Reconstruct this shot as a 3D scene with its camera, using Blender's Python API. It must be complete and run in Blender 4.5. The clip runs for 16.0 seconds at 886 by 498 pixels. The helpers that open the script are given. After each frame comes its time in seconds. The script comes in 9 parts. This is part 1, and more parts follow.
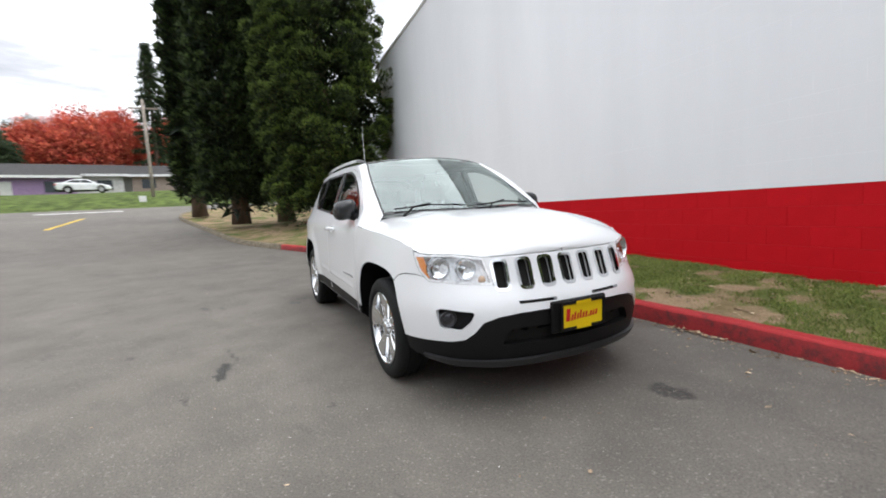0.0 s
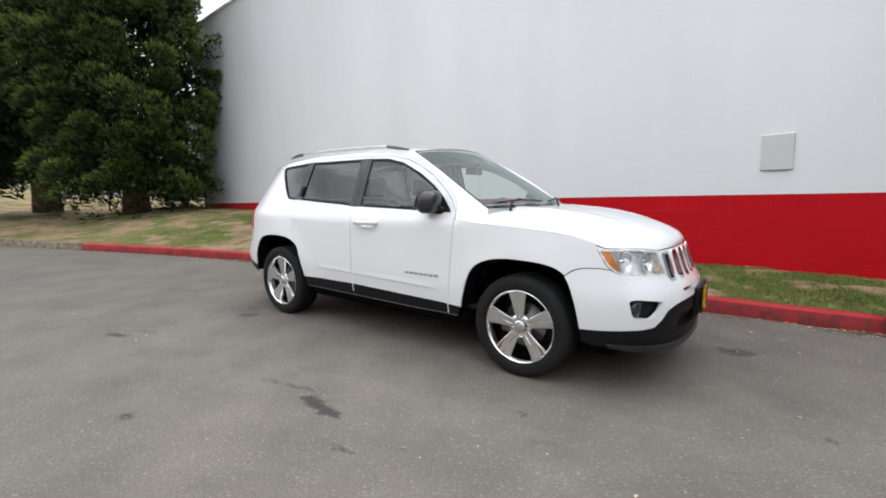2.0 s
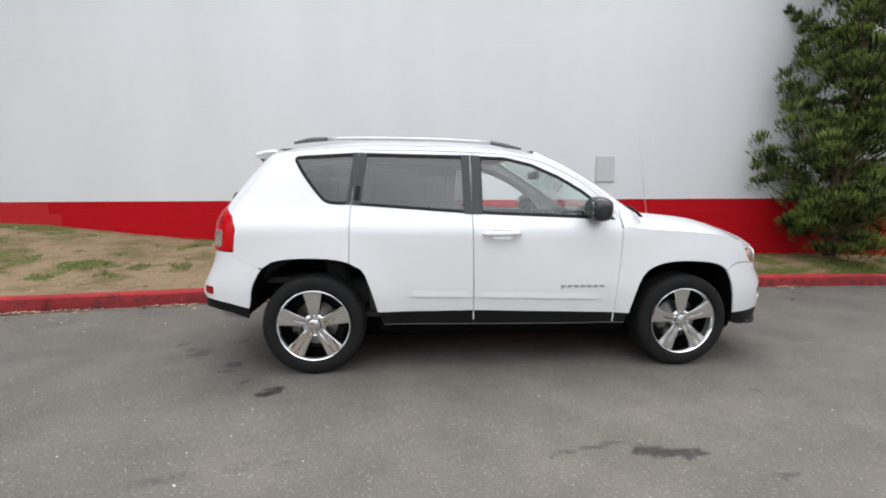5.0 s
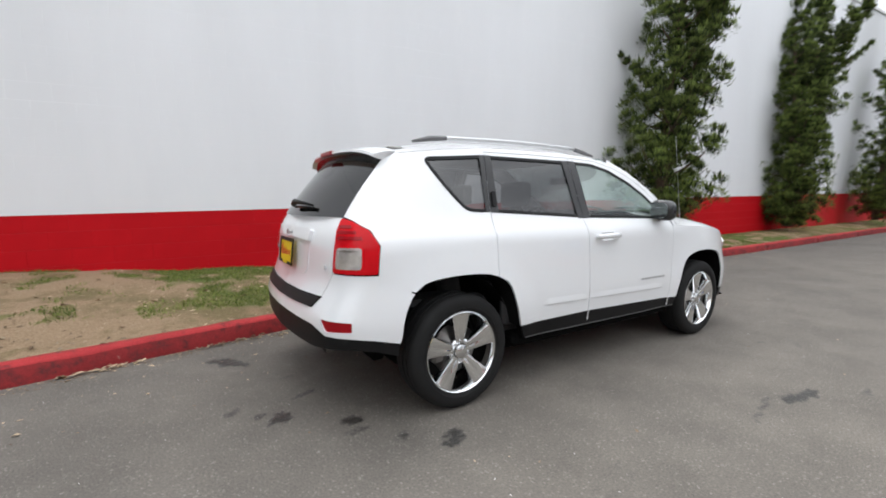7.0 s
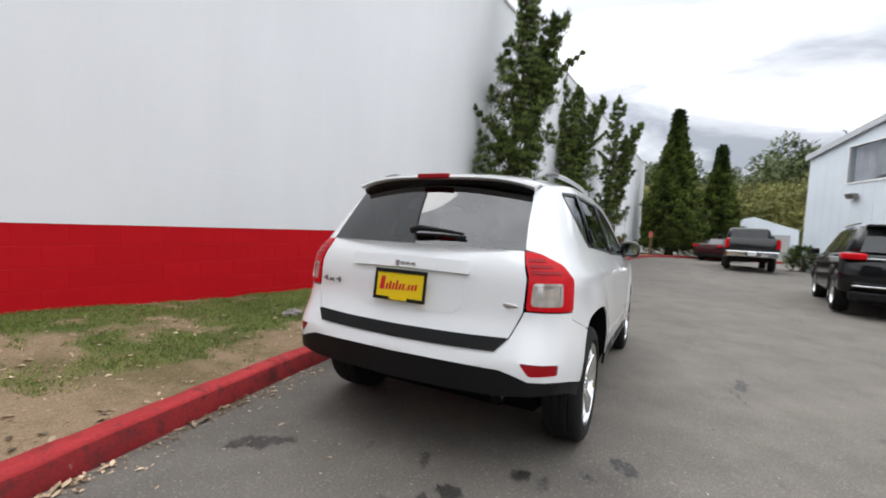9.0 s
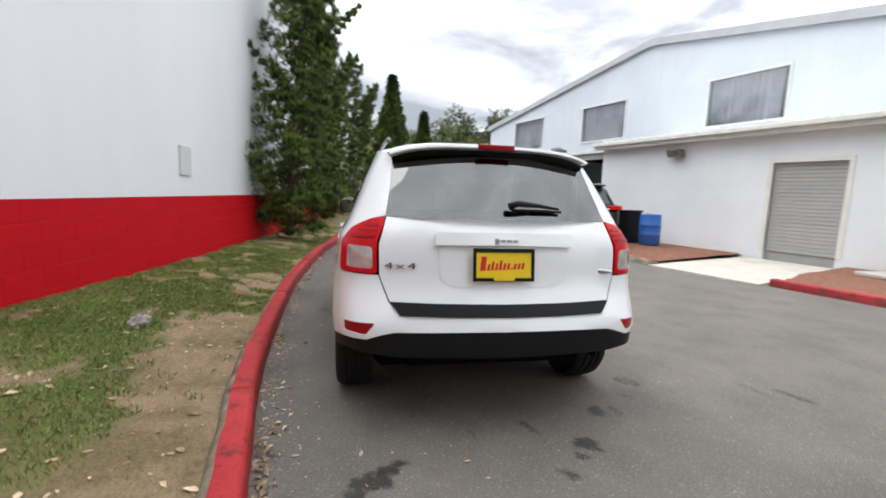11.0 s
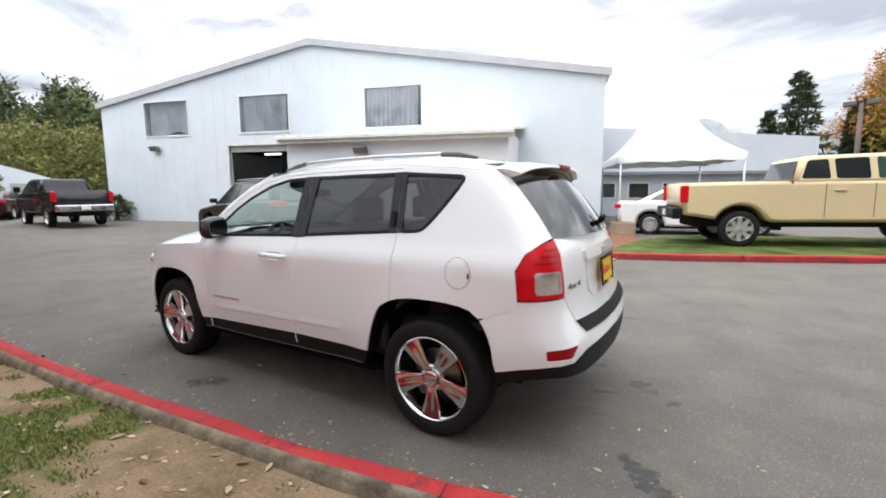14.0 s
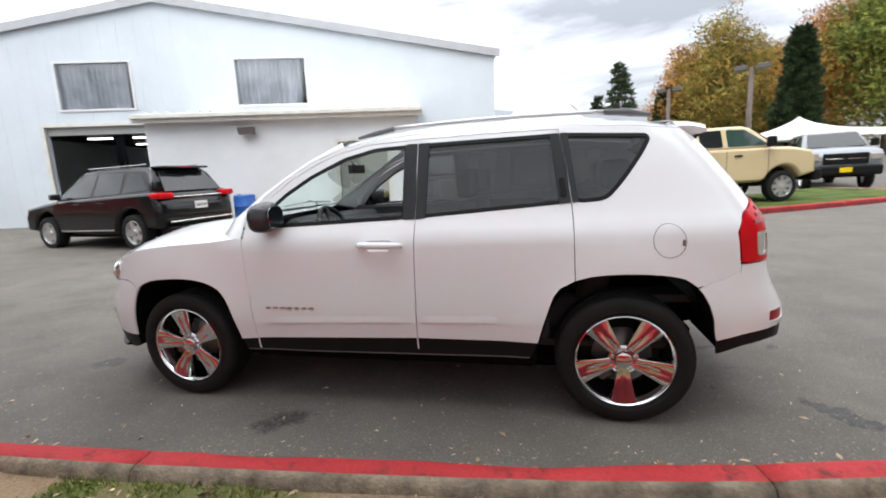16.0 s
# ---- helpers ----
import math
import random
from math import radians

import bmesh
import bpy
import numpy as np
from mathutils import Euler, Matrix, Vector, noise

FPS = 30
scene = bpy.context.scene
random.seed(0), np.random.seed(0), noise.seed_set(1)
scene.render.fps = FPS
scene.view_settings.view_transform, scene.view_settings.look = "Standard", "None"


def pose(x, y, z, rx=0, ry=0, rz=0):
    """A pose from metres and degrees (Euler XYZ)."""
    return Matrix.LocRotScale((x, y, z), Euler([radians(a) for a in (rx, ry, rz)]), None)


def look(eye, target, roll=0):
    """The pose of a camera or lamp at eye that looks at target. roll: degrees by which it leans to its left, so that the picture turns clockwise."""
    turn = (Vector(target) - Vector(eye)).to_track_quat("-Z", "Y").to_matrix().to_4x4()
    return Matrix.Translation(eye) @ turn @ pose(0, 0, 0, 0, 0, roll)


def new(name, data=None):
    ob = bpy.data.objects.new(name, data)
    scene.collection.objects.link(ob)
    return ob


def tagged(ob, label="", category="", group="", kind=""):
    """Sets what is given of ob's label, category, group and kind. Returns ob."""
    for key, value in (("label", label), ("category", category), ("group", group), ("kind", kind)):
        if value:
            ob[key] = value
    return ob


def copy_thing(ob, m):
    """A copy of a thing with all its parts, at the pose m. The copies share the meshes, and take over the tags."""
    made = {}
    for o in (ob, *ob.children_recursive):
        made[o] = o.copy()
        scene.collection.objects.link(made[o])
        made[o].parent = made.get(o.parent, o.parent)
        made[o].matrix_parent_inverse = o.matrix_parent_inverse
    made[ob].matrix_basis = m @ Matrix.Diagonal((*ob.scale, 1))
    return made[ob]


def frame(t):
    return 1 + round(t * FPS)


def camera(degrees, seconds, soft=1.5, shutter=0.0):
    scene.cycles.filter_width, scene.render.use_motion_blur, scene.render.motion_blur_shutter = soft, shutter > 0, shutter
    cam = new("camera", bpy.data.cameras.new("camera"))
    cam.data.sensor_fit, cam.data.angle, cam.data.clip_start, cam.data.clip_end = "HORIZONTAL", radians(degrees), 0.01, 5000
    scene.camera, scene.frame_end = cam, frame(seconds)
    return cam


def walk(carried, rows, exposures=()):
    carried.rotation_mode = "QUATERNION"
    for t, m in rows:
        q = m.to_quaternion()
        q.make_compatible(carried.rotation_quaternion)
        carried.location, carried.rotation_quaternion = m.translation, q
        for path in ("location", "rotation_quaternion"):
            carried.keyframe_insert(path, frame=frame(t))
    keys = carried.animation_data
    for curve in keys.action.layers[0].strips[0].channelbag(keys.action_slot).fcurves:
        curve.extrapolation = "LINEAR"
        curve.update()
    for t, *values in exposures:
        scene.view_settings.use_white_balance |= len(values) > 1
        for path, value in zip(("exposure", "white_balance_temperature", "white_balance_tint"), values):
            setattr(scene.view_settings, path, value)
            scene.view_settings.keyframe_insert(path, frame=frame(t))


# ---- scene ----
cam = camera(91.7, 16.0, soft=1.8, shutter=0.3)
PATH = [
    (0, (4.081, -1.744, 1.181), (2.295, -0.871, 0.961), -2.7),
    (0.5, (3.738, -2.198, 1.168), (2.115, -1.058, 0.910), -2.4),
    (1, (3.387, -2.693, 1.185), (1.945, -1.327, 0.951), -2.5),
    (1.5, (2.999, -3.071, 1.184), (1.740, -1.540, 0.920), -2.3),
    (2, (2.525, -3.364, 1.214), (1.356, -1.762, 0.955), -0.2),
    (2.5, (2.020, -3.596, 1.235), (1.133, -1.825, 0.955), -0.4),
    (3, (1.472, -3.745, 1.240), (0.732, -1.912, 0.941), 2.5),
    (3.5, (0.907, -3.896, 1.241), (0.422, -1.977, 0.951), 2.5),
    (4, (0.354, -3.879, 1.235), (0.130, -1.916, 0.922), 1.8),
    (4.5, (-0.210, -3.863, 1.251), (-0.198, -1.881, 0.987), 0.9),
    (5, (-0.740, -3.739, 1.240), (-0.543, -1.766, 0.983), 0.9),
    (5.2, (-0.949, -3.677, 1.240), (-0.716, -1.704, 1.012), 2.8),
    (7.3, (-2.977, -2.645, 1.222), (-1.791, -1.045, 1.044), 1.9),
    (7.5, (-3.138, -2.488, 1.218), (-1.894, -0.927, 1.095), 3.6),
    (8, (-3.544, -2.104, 1.192), (-2.127, -0.699, 1.052), 0.1),
    (8.5, (-3.801, -1.681, 1.188), (-2.188, -0.510, 1.024), 1.6),
    (8.7, (-3.905, -1.507, 1.187), (-2.221, -0.434, 1.074), 2.4),
    (10.8, (-4.215, 0.505, 1.221), (-2.237, 0.316, 0.995), 3.4),
    (11, (-4.177, 0.717, 1.212), (-2.221, 0.360, 0.997), 1.9),
    (11.5, (-4.070, 1.216, 1.209), (-2.219, 0.516, 0.919), 1.4),
    (12, (-3.877, 1.656, 1.229), (-2.124, 0.750, 0.901), 5.0),
    (12.5, (-3.643, 2.068, 1.243), (-2.057, 0.877, 0.984), 3.9),
    (13, (-3.346, 2.381, 1.276), (-1.923, 0.994, 1.046), 3.0),
    (13.5, (-2.997, 2.600, 1.344), (-1.776, 1.031, 1.124), 0.3),
    (14, (-2.600, 2.793, 1.368), (-1.562, 1.102, 1.118), -1.0),
    (14.5, (-2.155, 2.922, 1.356), (-1.198, 1.195, 1.037), -1.1),
    (15, (-1.718, 3.039, 1.388), (-1.000, 1.205, 1.045), -4.4),
    (15.5, (-1.295, 3.071, 1.353), (-0.650, 1.197, 1.083), -3.2),
    (16, (-0.919, 3.064, 1.337), (-0.471, 1.146, 0.991), -3.4),
]
walk(cam, [(t, look(eye, target, roll)) for t, eye, target, roll in PATH], exposures=[(0.0, 0.24, 6320, 10), (5.2, 0.20, 6320, 10), (8.7, 0.20, 6320, 10), (10.8, 0.28, 6320, 10), (12.0, 0.50, 6320, 10), (13.5, 0.48, 6320, 10), (16.0, 0.46, 6320, 10)])

# ---- light: a bright overcast sky with soft grey cloud, and a wide weak sun ----
SUN_ELEV, SUN_ROT = radians(58), radians(20)
world = bpy.data.worlds.new("sky")
scene.world = world
world.use_nodes = True
wn, wl = world.node_tree.nodes, world.node_tree.links
wn.clear()
w_out = wn.new("ShaderNodeOutputWorld")
w_sum = wn.new("ShaderNodeAddShader")
w_sky = wn.new("ShaderNodeTexSky")
w_sky.sky_type, w_sky.sun_disc = "NISHITA", False
w_sky.sun_elevation, w_sky.sun_rotation = SUN_ELEV, SUN_ROT
w_bg1, w_bg2 = wn.new("ShaderNodeBackground"), wn.new("ShaderNodeBackground")
w_bg1.inputs["Strength"].default_value = 0.02
w_bg2.inputs["Strength"].default_value = 2.22
w_geo, w_map = wn.new("ShaderNodeTexCoord"), wn.new("ShaderNodeMapping")
w_map.inputs["Scale"].default_value = (1.0, 1.0, 3.2)
w_noise = wn.new("ShaderNodeTexNoise")
w_noise.inputs["Scale"].default_value, w_noise.inputs["Detail"].default_value = 2.3, 7.0
w_noise.inputs["Roughness"].default_value, w_noise.inputs["Distortion"].default_value = 0.55, 0.4
w_ramp = wn.new("ShaderNodeValToRGB")
w_ramp.color_ramp.elements[0].position, w_ramp.color_ramp.elements[0].color = 0.38, (0.24, 0.245, 0.26, 1)
w_ramp.color_ramp.elements[1].position, w_ramp.color_ramp.elements[1].color = 0.61, (0.948, 0.96, 0.956, 1)
w_mid = w_ramp.color_ramp.elements.new(0.485)
w_mid.color = (0.46, 0.46, 0.47, 1)
wl.new(w_geo.outputs["Generated"], w_map.inputs["Vector"])
wl.new(w_map.outputs["Vector"], w_noise.inputs["Vector"])
wl.new(w_noise.outputs["Fac"], w_ramp.inputs["Fac"])
w_sep, w_up, w_mul = wn.new("ShaderNodeSeparateXYZ"), wn.new("ShaderNodeMapRange"), wn.new("ShaderNodeMix")
w_up.inputs[1].default_value, w_up.inputs[2].default_value, w_up.inputs[3].default_value, w_up.inputs[4].default_value = 0.0, 0.8, 0.42, 1.45
w_mul.data_type, w_mul.blend_type = "RGBA", "MULTIPLY"
w_mul.inputs[0].default_value = 1.0
wl.new(w_geo.outputs["Generated"], w_sep.inputs[0])
wl.new(w_sep.outputs["Z"], w_up.inputs[0])
w_veil, w_high = wn.new("ShaderNodeMix"), wn.new("ShaderNodeMapRange")
w_veil.data_type = "RGBA"
w_veil.inputs[7].default_value = (0.66, 0.665, 0.67, 1)
w_high.inputs[1].default_value, w_high.inputs[2].default_value, w_high.inputs[3].default_value, w_high.inputs[4].default_value = 0.30, 0.75, 0.0, 0.8
wl.new(w_sep.outputs["Z"], w_high.inputs[0])
wl.new(w_high.outputs[0], w_veil.inputs[0])
wl.new(w_ramp.outputs["Color"], w_veil.inputs[6])
wl.new(w_veil.outputs[2], w_mul.inputs[6])
wl.new(w_up.outputs[0], w_mul.inputs[7])
wl.new(w_mul.outputs[2], w_bg2.inputs["Color"])
wl.new(w_sky.outputs["Color"], w_bg1.inputs["Color"])
wl.new(w_bg1.outputs[0], w_sum.inputs[0])
wl.new(w_bg2.outputs[0], w_sum.inputs[1])
wl.new(w_sum.outputs[0], w_out.inputs["Surface"])

sun = new("sun", bpy.data.lights.new("sun", "SUN"))
sun.data.energy, sun.data.angle, sun.data.color = 1.0, radians(40), (1.0, 0.97, 0.92)
sun.matrix_world = look((0, 0, 30), (0 - math.sin(SUN_ROT) * 30 / math.tan(SUN_ELEV), -math.cos(SUN_ROT) * 30 / math.tan(SUN_ELEV), 0))
scene.view_settings.exposure = 0.0

# ---- materials ----
def principled(name):
    m = bpy.data.materials.new(name)
    m.use_nodes = True
    return m, m.node_tree.nodes, m.node_tree.links, m.node_tree.nodes["Principled BSDF"]


def noise_node(n, l, scale, detail=4.0, rough=0.55, stretch=None):
    co = n.new("ShaderNodeTexCoord")
    tex = n.new("ShaderNodeTexNoise")
    tex.inputs["Scale"].default_value, tex.inputs["Detail"].default_value = scale, detail
    tex.inputs["Roughness"].default_value = rough
    if stretch:
        mp = n.new("ShaderNodeMapping")
        mp.inputs["Scale"].default_value = stretch
        l.new(co.outputs["Object"], mp.inputs["Vector"])
        l.new(mp.outputs["Vector"], tex.inputs["Vector"])
    else:
        l.new(co.outputs["Object"], tex.inputs["Vector"])
    return tex


def ramp_node(n, l, fac, stops):
    r = n.new("ShaderNodeValToRGB")
    els = r.color_ramp.elements
    while len(els) < len(stops):
        els.new(0.5)
    for e, (p, c) in zip(els, stops):
        e.position, e.color = p, (*c, 1)
    l.new(fac, r.inputs["Fac"])
    return r


def mix_node(n, l, kind, fac, a, b):
    m = n.new("ShaderNodeMix")
    m.data_type, m.blend_type = "RGBA", kind
    for sock, v in ((m.inputs[0], fac), (m.inputs[6], a), (m.inputs[7], b)):
        if isinstance(v, bpy.types.NodeSocket):
            l.new(v, sock)
        elif isinstance(v, (int, float)):
            sock.default_value = v
        else:
            sock.default_value = (*v, 1)
    return m.outputs[2]


def bump_node(n, l, height, strength, distance, out):
    b = n.new("ShaderNodeBump")
    b.inputs["Strength"].default_value, b.inputs["Distance"].default_value = strength, distance
    l.new(height, b.inputs["Height"])
    l.new(b.outputs["Normal"], out)


def surface(name, color, rough=0.6, metal=0.0, vary=0.15, scale=3.0, fine=60.0, bump=0.15, dist=0.004, coat=0.0, stretch=None, spec=0.5, rnd=0.0):
    """A plain surface with two scales of tone, fine relief and a little wander in its gloss."""
    m, n, l, p = principled(name)
    big, small = noise_node(n, l, scale, stretch=stretch), noise_node(n, l, fine, 3.0)
    dark = tuple(c * (1 - vary) for c in color)
    lite = tuple(min(1.0, c * (1 + vary)) for c in color)
    col = ramp_node(n, l, big.outputs["Fac"], [(0.32, dark), (0.68, lite)]).outputs["Color"]
    col = mix_node(n, l, "MULTIPLY", vary, col, ramp_node(n, l, small.outputs["Fac"], [(0.3, (0.7, 0.7, 0.7)), (0.7, (1.15, 1.15, 1.15))]).outputs["Color"])
    if rnd:
        info = n.new("ShaderNodeObjectInfo")
        col = mix_node(n, l, "MULTIPLY", 1.0, col, ramp_node(n, l, info.outputs["Random"], [(0.0, (1 - rnd,) * 3), (1.0, (1 + rnd,) * 3)]).outputs["Color"])
    l.new(col, p.inputs["Base Color"])
    p.inputs["Metallic"].default_value = metal
    p.inputs["Specular IOR Level"].default_value = spec
    rr = n.new("ShaderNodeMapRange")
    rr.inputs[3].default_value, rr.inputs[4].default_value = max(0.02, rough - 0.06), min(1.0, rough + 0.06)
    l.new(big.outputs["Fac"], rr.inputs[0])
    l.new(rr.outputs[0], p.inputs["Roughness"])
    if coat:
        p.inputs["Coat Weight"].default_value, p.inputs["Coat Roughness"].default_value = coat, 0.03
    if bump:
        bump_node(n, l, small.outputs["Fac"], bump, dist, p.inputs["Normal"])
    return m


def glass(name, tint, rough=0.0, shine=0.5, gloss=(1, 1, 1)):
    """Tinted glazing: part clear, part mirror by its angle."""
    m, n, l, p = principled(name)
    n.remove(p)
    tr, gl, mx = n.new("ShaderNodeBsdfTransparent"), n.new("ShaderNodeBsdfGlossy"), n.new("ShaderNodeMixShader")
    tr.inputs["Color"].default_value = (*tint, 1)
    gl.inputs["Roughness"].default_value = rough
    gl.inputs["Color"].default_value = (*gloss, 1)
    fr, steep, mul = n.new("ShaderNodeLayerWeight"), n.new("ShaderNodeMath"), n.new("ShaderNodeMath")
    fr.inputs["Blend"].default_value = 0.5
    steep.operation = "POWER"
    steep.inputs[1].default_value = 5.0
    mul.operation = "MULTIPLY_ADD"
    mul.inputs[1].default_value, mul.inputs[2].default_value = 0.81, 0.04 + 0.03 * shine
    l.new(fr.outputs["Facing"], steep.inputs[0])
    l.new(steep.outputs[0], mul.inputs[0])
    l.new(mul.outputs[0], mx.inputs[0])
    l.new(tr.outputs[0], mx.inputs[1])
    l.new(gl.outputs[0], mx.inputs[2])
    l.new(mx.outputs[0], n["Material Output"].inputs["Surface"])
    return m


def glow(name, color, strength):
    m, n, l, p = principled(name)
    p.inputs["Base Color"].default_value = (*color, 1)
    p.inputs["Emission Color"].default_value = (*color, 1)
    p.inputs["Emission Strength"].default_value = strength
    return m


def asphalt_material():
    m, n, l, p = principled("asphalt")
    big, mid, agg = noise_node(n, l, 0.22, 5.0), noise_node(n, l, 1.7, 6.0, 0.65), noise_node(n, l, 95.0, 3.0, 0.7)
    vor = n.new("ShaderNodeTexVoronoi")
    vor.inputs["Scale"].default_value = 120.0
    co = n.new("ShaderNodeTexCoord")
    l.new(co.outputs["Object"], vor.inputs["Vector"])
    base = ramp_node(n, l, mid.outputs["Fac"], [(0.28, (0.108, 0.098, 0.086)), (0.72, (0.163, 0.149, 0.130))]).outputs["Color"]
    base = mix_node(n, l, "MULTIPLY", 0.9, base, ramp_node(n, l, big.outputs["Fac"], [(0.35, (0.85, 0.85, 0.86)), (0.65, (1.1, 1.09, 1.07))]).outputs["Color"])
    base = mix_node(n, l, "MULTIPLY", 0.75, base, ramp_node(n, l, agg.outputs["Fac"], [(0.3, (0.55, 0.55, 0.56)), (0.72, (1.45, 1.42, 1.38))]).outputs["Color"])
    stones = ramp_node(n, l, vor.outputs["Color"], [(0.80, (0, 0, 0)), (0.92, (0.16, 0.155, 0.145))]).outputs["Color"]
    base = mix_node(n, l, "ADD", 0.55, base, stones)
    att = n.new("ShaderNodeAttribute")
    att.attribute_name = "stain"
    rag = noise_node(n, l, 34.0, 6.0, 0.72)
    edge = n.new("ShaderNodeMath")
    edge.operation = "MULTIPLY"
    l.new(att.outputs["Fac"], edge.inputs[0])
    l.new(ramp_node(n, l, rag.outputs["Fac"], [(0.33, (0.25, 0.25, 0.25)), (0.56, (1.6, 1.6, 1.6))]).outputs["Color"], edge.inputs[1])
    damp = ramp_node(n, l, edge.outputs[0], [(0.12, (0, 0, 0)), (0.95, (0.9, 0.9, 0.9))]).outputs["Color"]
    base = mix_node(n, l, "MIX", damp, base, (0.020, 0.019, 0.017))
    l.new(base, p.inputs["Base Color"])
    wet = n.new("ShaderNodeMapRange")
    wet.inputs[3].default_value, wet.inputs[4].default_value = 0.88, 0.5
    l.new(att.outputs["Fac"], wet.inputs[0])
    l.new(wet.outputs[0], p.inputs["Roughness"])
    bump_node(n, l, agg.outputs["Fac"], 0.5, 0.006, p.inputs["Normal"])
    return m


def verge_material():
    """Worn turf: grass, bare tan soil and leaf litter in patches."""
    m, n, l, p = principled("worn_turf")
    big, mid, fine = noise_node(n, l, 0.75, 5.0, 0.6), noise_node(n, l, 5.0, 6.0, 0.7), noise_node(n, l, 70.0, 4.0, 0.7)
    grass = ramp_node(n, l, fine.outputs["Fac"], [(0.28, (0.055, 0.078, 0.020)), (0.55, (0.118, 0.150, 0.042)), (0.8, (0.225, 0.225, 0.085))]).outputs["Color"]
    soil = ramp_node(n, l, fine.outputs["Fac"], [(0.25, (0.225, 0.155, 0.090)), (0.6, (0.365, 0.263, 0.170)), (0.85, (0.49, 0.385, 0.265))]).outputs["Color"]
    moss = ramp_node(n, l, noise_node(n, l, 1.9, 5.0, 0.65).outputs["Fac"], [(0.46, (0, 0, 0)), (0.62, (0.75, 0.75, 0.75))]).outputs["Color"]
    soil = mix_node(n, l, "MIX", moss, soil, ramp_node(n, l, fine.outputs["Fac"], [(0.3, (0.085, 0.072, 0.030)), (0.75, (0.22, 0.18, 0.085))]).outputs["Color"])
    att = n.new("ShaderNodeAttribute")
    att.attribute_name = "bare"
    add = n.new("ShaderNodeMath")
    add.operation = "MULTIPLY_ADD"
    add.inputs[1].default_value = 0.5
    l.new(mid.outputs["Fac"], add.inputs[0])
    l.new(att.outputs["Fac"], add.inputs[2])
    mask = ramp_node(n, l, add.outputs[0], [(0.56, (0, 0, 0)), (0.74, (1, 1, 1))]).outputs["Color"]
    grass = mix_node(n, l, "MIX", ramp_node(n, l, big.outputs["Fac"], [(0.42, (0, 0, 0)), (0.62, (0.6, 0.6, 0.6))]).outputs["Color"], grass, (0.27, 0.205, 0.105))
    l.new(mix_node(n, l, "MIX", mask, grass, soil), p.inputs["Base Color"])
    p.inputs["Roughness"].default_value = 0.95
    p.inputs["Specular IOR Level"].default_value = 0.15
    bump_node(n, l, fine.outputs["Fac"], 0.8, 0.02, p.inputs["Normal"])
    return m


def painted_block_material(name, color, joint, vary):
    """Rolled paint over concrete block: faint courses, pores and weather streaks."""
    m, n, l, p = principled(name)
    co, brick = n.new("ShaderNodeTexCoord"), n.new("ShaderNodeTexBrick")
    mp = n.new("ShaderNodeMapping")
    mp.inputs["Rotation"].default_value = (radians(90), 0, 0)
    l.new(co.outputs["Object"], mp.inputs["Vector"])
    l.new(mp.outputs["Vector"], brick.inputs["Vector"])
    brick.inputs["Scale"].default_value = 1.0
    brick.inputs["Brick Width"].default_value, brick.inputs["Row Height"].default_value = 0.4, 0.2
    brick.inputs["Mortar Size"].default_value, brick.inputs["Mortar Smooth"].default_value = 0.004, 0.4
    pores, wash = noise_node(n, l, 45.0, 4.0, 0.65), noise_node(n, l, 0.5, 5.0, 0.6, stretch=(1.0, 1.0, 0.25))
    rows = noise_node(n, l, 1.0, 2.0, 0.5, stretch=(0.35, 1.0, 4.0))
    col = ramp_node(n, l, wash.outputs["Fac"], [(0.3, tuple(c * (1 - vary) for c in color)), (0.7, tuple(min(1, c * (1 + vary)) for c in color))]).outputs["Color"]
    seen = n.new("ShaderNodeMath")
    seen.operation = "MULTIPLY"
    l.new(brick.outputs["Fac"], seen.inputs[0])
    l.new(ramp_node(n, l, rows.outputs["Fac"], [(0.5, (0, 0, 0)), (0.68, (1, 1, 1))]).outputs["Color"], seen.inputs[1])
    l.new(mix_node(n, l, "MIX", seen.outputs[0], col, joint), p.inputs["Base Color"])
    p.inputs["Roughness"].default_value = 0.62
    hh = n.new("ShaderNodeMath")
    hh.operation = "MULTIPLY_ADD"
    hh.inputs[1].default_value = -1.6
    l.new(brick.outputs["Fac"], hh.inputs[0])
    l.new(pores.outputs["Fac"], hh.inputs[2])
    bump_node(n, l, hh.outputs[0], 0.22, 0.004, p.inputs["Normal"])
    return m


def leaf_material(name, dark, lite, rough=0.7, lump=1.6, span=(0.43, 1.4), painted_shade=False):
    m, n, l, p = principled(name)
    geo = n.new("ShaderNodeNewGeometry")
    tone = noise_node(n, l, lump, 4.0, 0.6)
    fac = geo.outputs["Random Per Island"]
    # conifers: shade by depth and facing comes in as colour from an attribute
    if painted_shade:
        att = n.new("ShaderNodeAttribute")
        att.attribute_name = "light_tone"
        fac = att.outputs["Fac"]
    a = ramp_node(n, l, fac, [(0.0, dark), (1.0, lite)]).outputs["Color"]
    b = ramp_node(n, l, tone.outputs["Fac"], [(0.36, (span[0],) * 3), (0.64, (span[1],) * 3)]).outputs["Color"]
    l.new(mix_node(n, l, "MULTIPLY", 1.0, a, b), p.inputs["Base Color"])
    p.inputs["Roughness"].default_value, p.inputs["Specular IOR Level"].default_value = rough, 0.25
    return m


